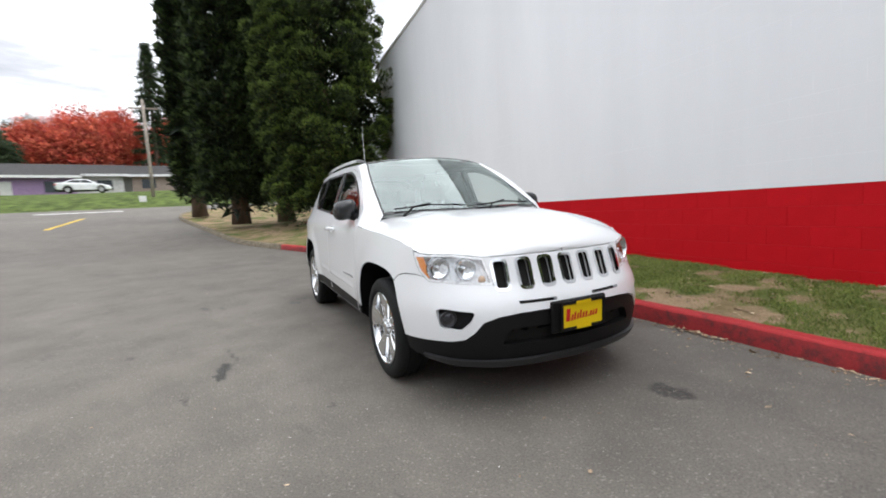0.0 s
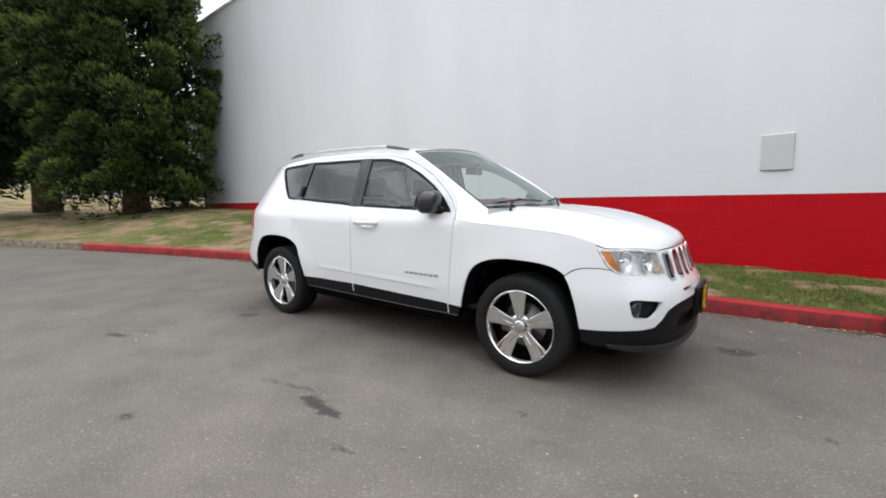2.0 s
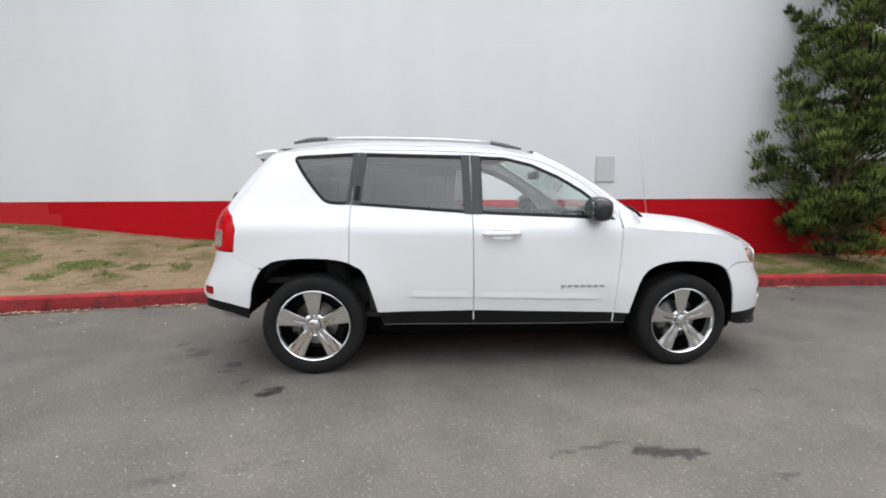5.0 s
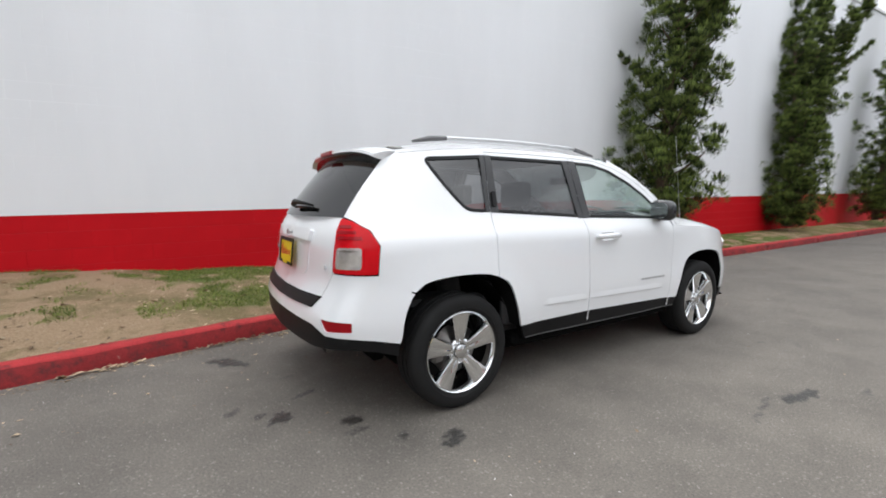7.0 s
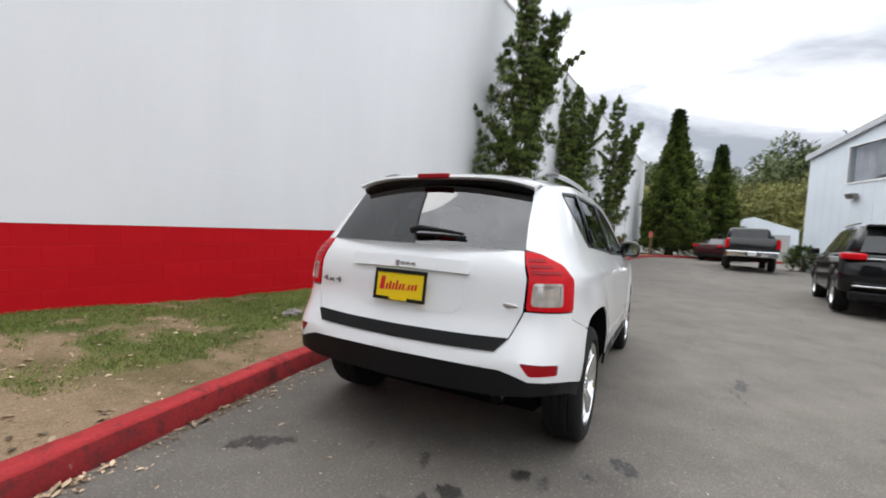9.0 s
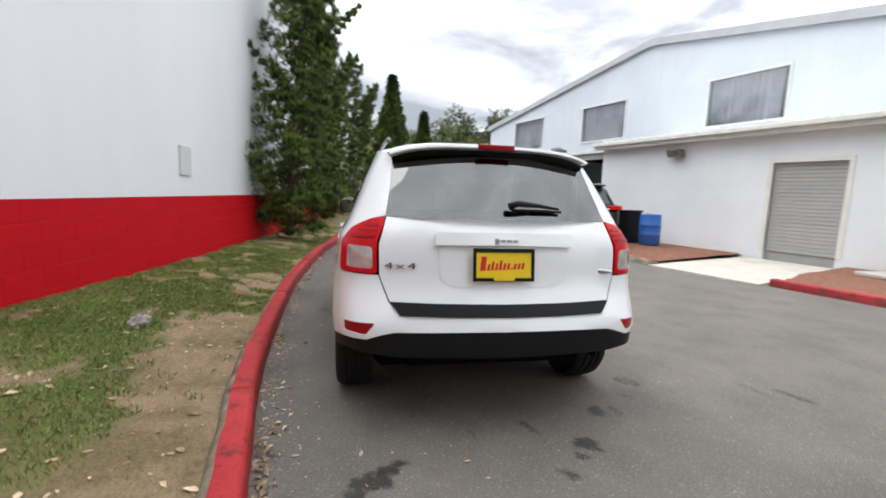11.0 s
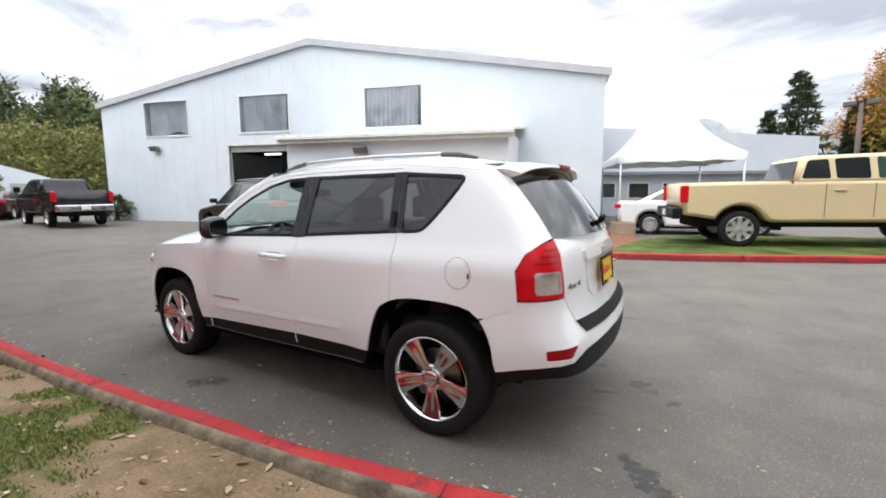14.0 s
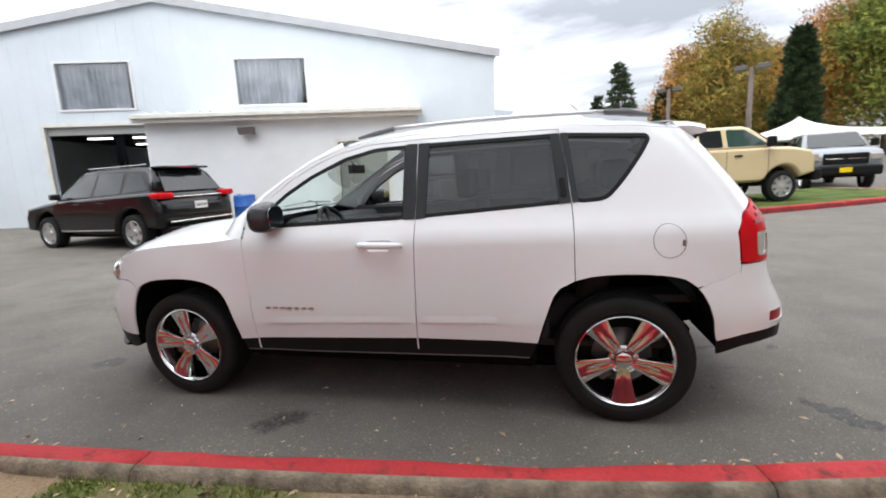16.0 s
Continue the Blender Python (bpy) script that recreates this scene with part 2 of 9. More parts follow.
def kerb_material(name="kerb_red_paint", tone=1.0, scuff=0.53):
    """Red kerb paint, scuffed dark and chipped to the concrete; a tone below 1 paints in shade."""
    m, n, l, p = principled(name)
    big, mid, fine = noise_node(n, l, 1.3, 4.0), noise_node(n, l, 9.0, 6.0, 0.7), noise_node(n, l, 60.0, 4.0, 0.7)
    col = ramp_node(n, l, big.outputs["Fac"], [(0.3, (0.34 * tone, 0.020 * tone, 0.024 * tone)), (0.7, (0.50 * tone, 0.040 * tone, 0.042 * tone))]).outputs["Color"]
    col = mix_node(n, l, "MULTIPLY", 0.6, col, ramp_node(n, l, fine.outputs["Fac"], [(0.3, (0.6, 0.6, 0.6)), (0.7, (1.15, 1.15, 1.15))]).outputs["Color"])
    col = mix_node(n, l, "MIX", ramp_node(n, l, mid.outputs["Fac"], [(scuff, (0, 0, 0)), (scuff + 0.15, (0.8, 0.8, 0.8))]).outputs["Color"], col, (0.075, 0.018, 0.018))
    col = mix_node(n, l, "MIX", ramp_node(n, l, mid.outputs["Fac"], [(0.24, (0.7, 0.7, 0.7)), (0.30, (0, 0, 0))]).outputs["Color"], col, (0.30, 0.24, 0.20))
    l.new(col, p.inputs["Base Color"])
    p.inputs["Roughness"].default_value, p.inputs["Specular IOR Level"].default_value = 0.7, 0.3
    bump_node(n, l, fine.outputs["Fac"], 0.5, 0.006, p.inputs["Normal"])
    return m


ASPHALT, TURF = asphalt_material(), verge_material()
WHITE_BLOCK = painted_block_material("white_painted_block", (0.79, 0.80, 0.82), (0.84, 0.85, 0.87), 0.05)
RED_BLOCK = painted_block_material("red_painted_block", (0.52, 0.006, 0.012), (0.62, 0.05, 0.05), 0.10)
RED_BLOCK_PIECE = surface("red_painted_block_piece", (0.52, 0.006, 0.012), 0.7, vary=0.09, scale=1.2, fine=50, bump=0.3, rnd=0.03, spec=0.12)
CONCRETE = surface("concrete", (0.27, 0.235, 0.19), 0.9, vary=0.22, scale=4, fine=70, bump=0.5)
KERB_RED = kerb_material()
# same red at 0.62 tone: the face's shade painted in, plus more scuffs
KERB_FACE_SHADE = kerb_material("kerb_face_shade_paint", 0.62, 0.47)
KERB_BACK = surface("dirty_kerb_concrete", (0.20, 0.17, 0.125), 0.95, vary=0.45, scale=9, fine=55, bump=0.8, dist=0.01, spec=0.15)
SIDING = surface("white_metal_siding", (0.635, 0.69, 0.735), 0.45, vary=0.05, scale=0.6, fine=8, bump=0.05)
WHITE_TRIM = surface("white_trim", (0.74, 0.74, 0.73), 0.5, vary=0.06)
GABLE_TRIM = surface("pale_grey_trim", (0.47, 0.48, 0.50), 0.5, vary=0.06)
LEAN_WHITE = surface("lean_to_paint", (0.71, 0.735, 0.75), 0.6, vary=0.05, scale=0.8, fine=20, bump=0.1)
CREAM_TRIM = surface("cream_trim", (0.68, 0.67, 0.62), 0.5, vary=0.08)
GREY_DOOR = surface("grey_roll_door", (0.36, 0.36, 0.35), 0.5, vary=0.05)
# near-black: stands for unlit depth in openings; also seams, linings and chassis
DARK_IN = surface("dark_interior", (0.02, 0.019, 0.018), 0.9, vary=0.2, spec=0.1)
# near-black, so parts under the car merge with the shade there
UNDER = surface("underbody_black", (0.006, 0.006, 0.006), 0.95, vary=0.2, spec=0.04)
BARK = surface("bark", (0.10, 0.065, 0.045), 0.95, vary=0.35, scale=6, fine=30, bump=1.0, dist=0.03, stretch=(1, 1, 0.2))
CONIFER = leaf_material("conifer_needles", (0.010, 0.021, 0.005), (0.280, 0.360, 0.085), span=(0.6, 1.3), painted_shade=True)
CYPRESS = leaf_material("cypress_sprays", (0.006, 0.013, 0.005), (0.105, 0.150, 0.042), lump=1.1, span=(0.6, 1.3), painted_shade=True)
ARBOR = leaf_material("arborvitae_sprays", (0.016, 0.032, 0.007), (0.270, 0.330, 0.068), lump=0.9, span=(0.6, 1.3), painted_shade=True)
MAPLE_RED = leaf_material("red_maple_leaves", (0.38, 0.035, 0.035), (0.80, 0.20, 0.10), lump=0.5)
MAPLE_MIX = leaf_material("turning_leaves", (0.11, 0.15, 0.025), (0.46, 0.27, 0.06))
MAPLE_ORANGE = leaf_material("orange_maple_leaves", (0.26, 0.15, 0.03), (0.66, 0.30, 0.08), lump=0.6)
MAPLE_GREEN = leaf_material("green_maple_leaves", (0.10, 0.15, 0.025), (0.30, 0.30, 0.06))
BROAD = leaf_material("hillside_leaves", (0.09, 0.11, 0.030), (0.29, 0.27, 0.085), lump=0.12)
HILL_HIGH = leaf_material("hilltop_trees", (0.045, 0.065, 0.025), (0.14, 0.165, 0.06), lump=0.10)
EVERGREEN = leaf_material("bright_evergreen_sprays", (0.006, 0.014, 0.004), (0.170, 0.235, 0.045), lump=1.2, span=(0.6, 1.3), painted_shade=True)
DEEP = leaf_material("far_evergreens", (0.02, 0.035, 0.015), (0.095, 0.135, 0.045), span=(0.6, 1.3), painted_shade=True)
DARK_LEAF = leaf_material("dark_green_leaves", (0.02, 0.035, 0.015), (0.06, 0.085, 0.035))
MULCH = surface("bark_mulch", (0.22, 0.095, 0.055), 0.95, vary=0.4, scale=12, fine=60, bump=1.0, dist=0.02)
SHINGLE = surface("roof_shingle", (0.042, 0.039, 0.039), 0.9, vary=0.25, scale=3, fine=25, bump=0.6)
GRASS_FAR = surface("mown_grass", (0.085, 0.115, 0.032), 0.95, vary=0.5, scale=1.4, fine=40, bump=0.6, dist=0.03, spec=0.1)

# ---- mesh helpers ----
def finish(name, bm, material, parent=None, smooth=False, bevel=0.0):
    me = bpy.data.meshes.new(name)
    bm.to_mesh(me)
    bm.free()
    for mm in material if isinstance(material, (list, tuple)) else [material]:
        me.materials.append(mm)
    if smooth:
        me.shade_smooth()
        me.set_sharp_from_angle(angle=radians(38))
    ob = new(name, me)
    ob.parent = parent
    if bevel:
        md = ob.modifiers.new("edge", "BEVEL")
        md.width, md.segments, md.limit_method = bevel, 2, "ANGLE"
    return ob


def part(name, bm, material, parent, label="", smooth=False, bevel=0.0):
    ob = finish(name, bm, material, parent, smooth, bevel)
    return tagged(ob, label) if label else ob


def thing(name, m, label, category, group="", kind=""):
    ob = new(name)
    ob.matrix_world = m
    ob.empty_display_size = 0.2
    return tagged(ob, label, category, group, kind)


def box(bm, x0, x1, y0, y1, z0, z1, m=None, mat=0):
    vs = [bm.verts.new((x, y, z)) for z in (z0, z1) for x, y in ((x0, y0), (x1, y0), (x1, y1), (x0, y1))]
    if m is not None:
        for v in vs:
            v.co = m @ v.co
    for q in ((3, 2, 1, 0), (4, 5, 6, 7), (0, 1, 5, 4), (1, 2, 6, 5), (2, 3, 7, 6), (3, 0, 4, 7)):
        bm.faces.new([vs[i] for i in q]).material_index = mat
    return vs


def cube(x0, x1, y0, y1, z0, z1, bevel=0.0, segs=1):
    bm = bmesh.new()
    box(bm, x0, x1, y0, y1, z0, z1)
    if bevel:
        bmesh.ops.bevel(bm, geom=bm.edges[:], offset=bevel, segments=segs, affect="EDGES", profile=0.5)
    return bm


def tube(bm, points, radii, sides=8, cap=True, mat=0):
    """A round bar through the points."""
    pts = [Vector(p) for p in points]
    if isinstance(radii, (int, float)):
        radii = [radii] * len(pts)
    rings = []
    for i, p in enumerate(pts):
        d = (pts[min(i + 1, len(pts) - 1)] - pts[max(i - 1, 0)]).normalized()
        a = d.cross(Vector((0, 0, 1)) if abs(d.z) < 0.9 else Vector((1, 0, 0))).normalized()
        b = d.cross(a)
        rings.append([bm.verts.new(p + radii[i] * (math.cos(k * math.tau / sides) * a + math.sin(k * math.tau / sides) * b)) for k in range(sides)])
    for r0, r1 in zip(rings, rings[1:]):
        for k in range(sides):
            f = bm.faces.new((r0[k], r1[k], r1[(k + 1) % sides], r0[(k + 1) % sides]))
            f.material_index = mat
            f.smooth = True
    if cap:
        bm.faces.new(rings[0]).material_index = mat
        bm.faces.new(rings[-1][::-1]).material_index = mat


def ring_sweep(bm, profile, centre, axis_u, axis_v, axis_n, sides=40, mat=0, smooth=True):
    """Turns a profile of (radius, offset) pairs round an axis."""
    rows = []
    for r, o in profile:
        rows.append([bm.verts.new(centre + r * (math.cos(k * math.tau / sides) * axis_u + math.sin(k * math.tau / sides) * axis_v) + o * axis_n) for k in range(sides)])
    for a, b in zip(rows, rows[1:]):
        for k in range(sides):
            f = bm.faces.new((a[k], a[(k + 1) % sides], b[(k + 1) % sides], b[k]))
            f.smooth, f.material_index = smooth, mat


def interp(x, table):
    return float(np.interp(x, [p[0] for p in table], [p[1] for p in table]))


def smoothstep(a, b, x):
    t = min(1.0, max(0.0, (x - a) / (b - a)))
    return t * t * (3 - 2 * t)


# ---- ground ----
def ground_z(x, y):
    """The lot: flat under the car, easing up towards both ends."""
    if x > 0:
        return min(0.019 * max(0.0, x - 3.0), 1.5)
    return interp(-x, ((0, 0), (12.5, 0), (14, 0.05), (40, 2.0), (75, 4.3), (120, 6.0), (900, 6.0)))


KERB = [(-33, 3.0), (-31.5, -1.5), (-29, -4.0), (-25, -4.3), (-18, -2.7), (-11.66, -1.137), (-7.5, 0.159), (-5.5, 0.676), (-3.5, 1.05), (-2.2, 1.299), (-1.2, 1.47), (0.2, 1.61), (1.66, 1.71), (2.8, 1.744), (4.0, 1.725), (5.3, 1.675), (7.6, 1.473), (14, 1.15), (22, 0.7), (26, 0.2), (28.5, -0.9), (30, -3.0), (31, -8.0)]


def kerb_line(table, step):
    """Evenly spaced points along a smooth curve through the table."""
    p = [Vector((*q, 0)) for q in table]
    out = []
    for i in range(len(p) - 1):
        a, b, c, d = p[max(i - 1, 0)], p[i], p[i + 1], p[min(i + 2, len(p) - 1)]
        for k in range(24):
            t = k / 24
            out.append(0.5 * ((2 * b) + (c - a) * t + (2 * a - 5 * b + 4 * c - d) * t * t + (3 * b - a - 3 * c + d) * t ** 3))
    out.append(p[-1])
    res, need = [out[0]], step
    for a, b in zip(out, out[1:]):
        seg = (b - a).length
        while need <= seg:
            res.append(a.lerp(b, need / seg))
            need += step
        need -= seg
    return res


# oil drips, damp patches and cracks: place, half sizes, turn, depth
STAINS = [(0.55, -1.90, 0.17, 0.045, -8, 0.8), (0.20, -1.83, 0.22, 0.018, 12, 0.5), (-1.54, -1.11, 0.085, 0.05, 30, 0.9), (-1.90, -2.13, 0.15, 0.035, 20, 0.6), (0.55, 1.09, 0.17, 0.09, 30, 0.5),
          (-1.93, -0.65, 0.06, 0.05, 0, 1.0), (-2.26, -0.42, 0.075, 0.06, 20, 0.8), (-2.34, -0.34, 0.03, 0.03, 0, 0.8), (-2.48, -0.22, 0.05, 0.03, 40, 0.5), (-2.05, -0.18, 0.10, 0.035, 15, 0.5), (-2.42, 0.67, 0.17, 0.075, -45, 1.0),
          (2.45, 0.50, 0.15, 0.09, 10, 0.55), (-1.95, -0.78, 0.06, 0.035, 0, 0.5), (-1.75, -0.95, 0.05, 0.03, 20, 0.5), (1.55, -1.30, 0.03, 0.02, 0, 0.5), (2.9, -0.65, 0.035, 0.03, 0, 0.5), (-0.2, -2.6, 0.05, 0.03, 0, 0.5), (1.0, -2.1, 0.06, 0.03, 0, 0.45), (-2.1, 0.15, 0.05, 0.03, 0, 0.4)]
CRACKS = [((-6.0, -3.0), (7.0, -3.7), 0.10), ((-1.0, -1.75), (-3.4, -2.3), 0.06), ((0.4, -1.86), (2.6, -1.2), 0.05), ((-5.0, -1.6), (-2.6, -1.45), 0.05)]


def stain_at(x, y):
    s = 0.0
    for cx, cy, a, b, turn, deep in STAINS:
        dx, dy = x - cx, y - cy
        if dx * dx + dy * dy > 0.16:
            continue
        c, q = math.cos(radians(turn)), math.sin(radians(turn))
        r = math.hypot((dx * c + dy * q) / a, (dy * c - dx * q) / b)
        r += 0.55 * noise.noise(Vector((x * 14, y * 14, cx))) + 0.35 * noise.noise(Vector((x * 40, y * 40, cy)))
        s = max(s, min(1.0, deep * 1.2) * smoothstep(1.12, 0.78, r))
    for (x0, y0), (x1, y1), w in CRACKS:
        d = Vector((x1 - x0, y1 - y0))
        t = ((x - x0) * d.x + (y - y0) * d.y) / d.length_squared
        if 0 < t < 1:
            off = abs((x - x0) * d.y - (y - y0) * d.x) / d.length + 0.12 * noise.noise(Vector((x * 1.5, y * 1.5, 5)))
            s = max(s, 0.35 * smoothstep(w, 0.0, abs(off)) * (0.5 + noise.noise(Vector((x * 6, y * 6, 2)))))
    return s


def near_steps(lo, hi, fine, far):
    out, v = [], lo
    while v <= hi:
        out.append(round(v, 4))
        v += fine
    a, st = lo, fine
    left = []
    while a > -far:
        st = min(st * 1.35, 60.0)
        a -= st
        left.append(a)
    b, st = out[-1], fine
    right = []
    while b < far:
        st = min(st * 1.35, 60.0)
        b += st
        right.append(b)
    return left[::-1] + out + right


gx, gy = near_steps(-5.0, 4.0, 0.03, 900), near_steps(-4.2, 1.7, 0.03, 900)
gx = sorted(set(gx) | {-12.5, -14.0, -18.0, -25.0, -40.0, -75.0, -120.0, 3.0, 8.0, 14.0, 22.0, 30.0})
verts = [(x, y, ground_z(x, y)) for x in gx for y in gy]
ny = len(gy)
faces = [(i * ny + j, (i + 1) * ny + j, (i + 1) * ny + j + 1, i * ny + j + 1) for i in range(len(gx) - 1) for j in range(ny - 1)]
me = bpy.data.meshes.new("ground")
me.from_pydata(verts, [], faces)
me.materials.append(ASPHALT)
me.shade_smooth()
ground = new("ground", me)
at = me.attributes.new("stain", "FLOAT", "POINT")
at.data.foreach_set("value", [stain_at(x, y) if -6.5 < x < 7.5 and -5 < y < 2 else 0.0 for x, y, _ in verts])
tagged(ground, "worn grey asphalt lot with oil stains and cracks", "asphalt", kind="structure")

# ---- the block wall beside the drive ----
SLOPE = math.degrees(math.atan(0.02))
WALL_M = pose(2.7, 3.29, 0.052, 0, -SLOPE, -4.0)
WALL_X0, WALL_X1, RED_TOP, WALL_TOP = -17.0, 34.0, 1.131, 7.28
wall = thing("wall_north", WALL_M, "tall white painted block wall with red base band", "wall", kind="structure")
part("upper_wall", cube(WALL_X0, WALL_X1, 0.0, 0.3, RED_TOP, WALL_TOP), WHITE_BLOCK, wall)
band = part("lower_wall", cube(WALL_X0, 25.0, 0.006, 0.3, -0.6, RED_TOP), RED_BLOCK, wall, "red painted block band")
part("lower_wall", cube(25.0, WALL_X1, 0.006, 0.3, -0.6, RED_TOP), WHITE_BLOCK, wall)
part("coping", cube(WALL_X0, WALL_X1 + 0.05, -0.05, 0.35, WALL_TOP, WALL_TOP + 0.09, 0.01), WHITE_TRIM, wall)
part("return_wall", cube(WALL_X0 + 0.004, WALL_X0 + 0.3, 0.3, 22.0, -0.6, WALL_TOP), WHITE_BLOCK, wall)
part("return_wall", cube(WALL_X1 - 0.3, WALL_X1 - 0.004, 0.3, 22.0, -0.6, WALL_TOP), WHITE_BLOCK, wall)
part("flat_roof", cube(WALL_X0, WALL_X1, 0.3, 22.0, WALL_TOP - 0.3, WALL_TOP - 0.02), CONCRETE, wall)
bm = cube(-0.16, 0.16, -0.03, 0.0, 1.42, 1.85, 0.012, 2)
part("cover_plate", bm, surface("cover_plate_paint", (0.60, 0.61, 0.61), 0.6, vary=0.04), wall, "pale grey blank cover plate")


def verge_base(x):
    return interp(x, ((-30, 0.9), (-20, 0.85), (-13, 0.72), (-6.6, 0.62), (-3.8, 0.38), (-1.2, 0.27), (2, 0.24), (5, 0.28), (8, 0.30), (26, 0.60), (36, 0.9)))


def wall_y(x):
    return 3.29 - math.tan(radians(4.0)) * (x - 2.7)


# ---- the verge between kerb and wall ----
def bare_at(x, y, d):
    """How bare the verge is, 0 to 1, d metres from the kerb."""
    n1, n2 = noise.noise(Vector((x * 0.9, y * 1.3, 11.0))), noise.noise(Vector((x * 3.2, y * 3.6, 4.0)))
    n3 = noise.noise(Vector((x * 9.0, y * 9.0, 8.0)))
    w = 0.34 + 0.50 * n1 + 0.58 * n2 + 0.26 * n3
    w += 0.55 * smoothstep(0.85, 0.35, d + 0.3 * n2) * smoothstep(-5.5, -3.5, x) * smoothstep(0.2, -0.8, x)
    w += 0.32 * smoothstep(-2.2, -3.4, x) * smoothstep(-7.5, -4.8, x) + 0.10 * smoothstep(-9.0, -12.0, x) - 0.03 * smoothstep(0.6, 3.2, x)
    w -= 0.17 * smoothstep(-3.4, -2.2, x) * smoothstep(1.4, 0.4, x) * smoothstep(0.5, 0.95, d)
    return min(1.0, max(0.0, w))


line = [p for p in kerb_line(KERB, 0.16)]
def normals(pts):
    out = []
    for i in range(len(pts)):
        d = (pts[min(i + 1, len(pts) - 1)] - pts[max(i - 1, 0)]).normalized()
        out.append(Vector((-d.y, d.x, 0)))
    return out


bm = bmesh.new()
ROWS = 30
grid, bare = [], []
nor = normals(line)
for p, nn in zip(line, nor):
    q = p + nn * 0.078
    far_y = wall_y(q.x) + 0.15 if WALL_X0 + 2.4 < q.x < 33 else 9.0
    row = []
    for k in range(ROWS + 1):
        t = k / ROWS
        if -26 < q.x < 27:
            x, y = q.x, q.y + (far_y - q.y) * t
        else:
            c = Vector((-22, 3, 0)) if q.x < 0 else Vector((27.5, 6, 0))
            x, y = q.lerp(c, t)[:2]
        z0 = ground_z(x, y) + 0.085 + 0.02 * noise.noise(Vector((x * 1.1, 0, 5.0)))
        z = z0 + (max(z0, verge_base(x)) - z0) * smoothstep(-0.1, 0.8, t)
        if 0.02 < t:
            z += 0.03 * noise.noise(Vector((x * 1.3, y * 1.3, 3.0))) + 0.012 * noise.noise(Vector((x * 5, y * 5, 7.0)))
        row.append(bm.verts.new((x, y, z)))
        d_kerb = (Vector((x, y, 0)) - p).length
        worn = bare_at(x, y, d_kerb)
        bare.append(worn)
    grid.append(row)
for a, b in zip(grid, grid[1:]):
    for k in range(ROWS):
        bm.faces.new((a[k], b[k], b[k + 1], a[k + 1]))
VERGE_GRID = [[v.co.copy() for v in row] for row in grid]
verge = finish("verge", bm, TURF, smooth=True)
at = verge.data.attributes.new("bare", "FLOAT", "POINT")
at.data.foreach_set("value", bare)
tagged(verge, "worn grass verge with bare tan soil patches", "grass", kind="structure")


def verge_z(x, y):
    """Height of the verge near the car, for what stands on it."""
    ky = interp(x, sorted((p.x, p.y) for p in line if -26 < p.x < 27)) + 0.1
    t = (y - ky) / max(0.3, wall_y(x) + 0.15 - ky)
    z0 = ground_z(x, y) + 0.085
    return z0 + (max(z0, verge_base(x)) - z0) * smoothstep(-0.1, 0.8, t) + 0.03 * noise.noise(Vector((x * 1.3, y * 1.3, 3.0)))


# ---- the gabled service building ----
HALL_M = pose(0.75, -13.66, 0.17, 0, -SLOPE, 16.0)
HALL_W, HALL_D, EAVE, PEAK = 23.56, 30.0, 5.42, 7.42
hall = thing("service_building", HALL_M, "large white gabled metal service building with trim", "building")
WINDOWS = [(6.85, 9.28), (12.89, 15.38), (18.29, 20.82)]
WIN_Z = (3.83, 5.37)
BAY = (12.2, 16.1, 3.25)


def gable_z(u):
    return EAVE + (PEAK - EAVE) * (1 - abs(u - HALL_W / 2) / (HALL_W / 2))


# front wall as upright strips with openings through it
cuts = sorted({0.0, HALL_W, HALL_W / 2, BAY[0], BAY[1], *[c for w in WINDOWS for c in w]})
for a, b in zip(cuts, cuts[1:]):
    mid = 0.5 * (a + b)
    holes = []
    if BAY[0] <= mid <= BAY[1]:
        holes.append((0.0, BAY[2]))
    if any(w[0] <= mid <= w[1] for w in WINDOWS):
        holes.append(WIN_Z)
    z = -0.4
    spans = []
    for h0, h1 in holes:
        if h0 > z:
            spans.append((z, h0))
        z = h1
    for z0, z1 in spans:
        part("wall_panel", cube(a, b, -0.2, 0.0, z0, z1), SIDING, hall)
    bm = bmesh.new()
    vs = [bm.verts.new(c) for c in ((a, 0, z), (b, 0, z), (b, 0, gable_z(b)), (a, 0, gable_z(a)), (a, -0.2, z), (b, -0.2, z), (b, -0.2, gable_z(b)), (a, -0.2, gable_z(a)))]
    for q in ((3, 2, 1, 0), (4, 5, 6, 7), (0, 1, 5, 4), (2, 3, 7, 6), (1, 2, 6, 5), (3, 0, 4, 7)):
        bm.faces.new([vs[i] for i in q])
    bmesh.ops.recalc_face_normals(bm, faces=bm.faces)
    part("wall_panel", bm, SIDING, hall, "white painted ribbed metal wall")
for x0, x1, y0, y1 in ((0.0, 0.2, -HALL_D, -0.2), (HALL_W - 0.2, HALL_W, -HALL_D, -0.2), (0.2, HALL_W - 0.2, -HALL_D, -HALL_D + 0.2)):
    part("wall_panel", cube(x0, x1, y0, y1, -0.4, EAVE), SIDING, hall)
# shallow ribs of the siding
u = 0.35
while u < HALL_W - 0.1:
    segs = [(0.02, gable_z(u) - 0.32)]
    if BAY[0] - 0.1 < u < BAY[1] + 0.1:
        segs = [(BAY[2] + 0.12, gable_z(u) - 0.32)]
    if any(w[0] - 0.1 < u < w[1] + 0.1 for w in WINDOWS):
        segs = [(segs[0][0], WIN_Z[0] - 0.1), (WIN_Z[1] + 0.1, segs[0][1])]
    for z0, z1 in segs:
        if z1 > z0:
            part("siding_rib", cube(u - 0.02, u + 0.02, 0.0005, 0.006, z0, z1), SIDING, hall)
    u += 0.61
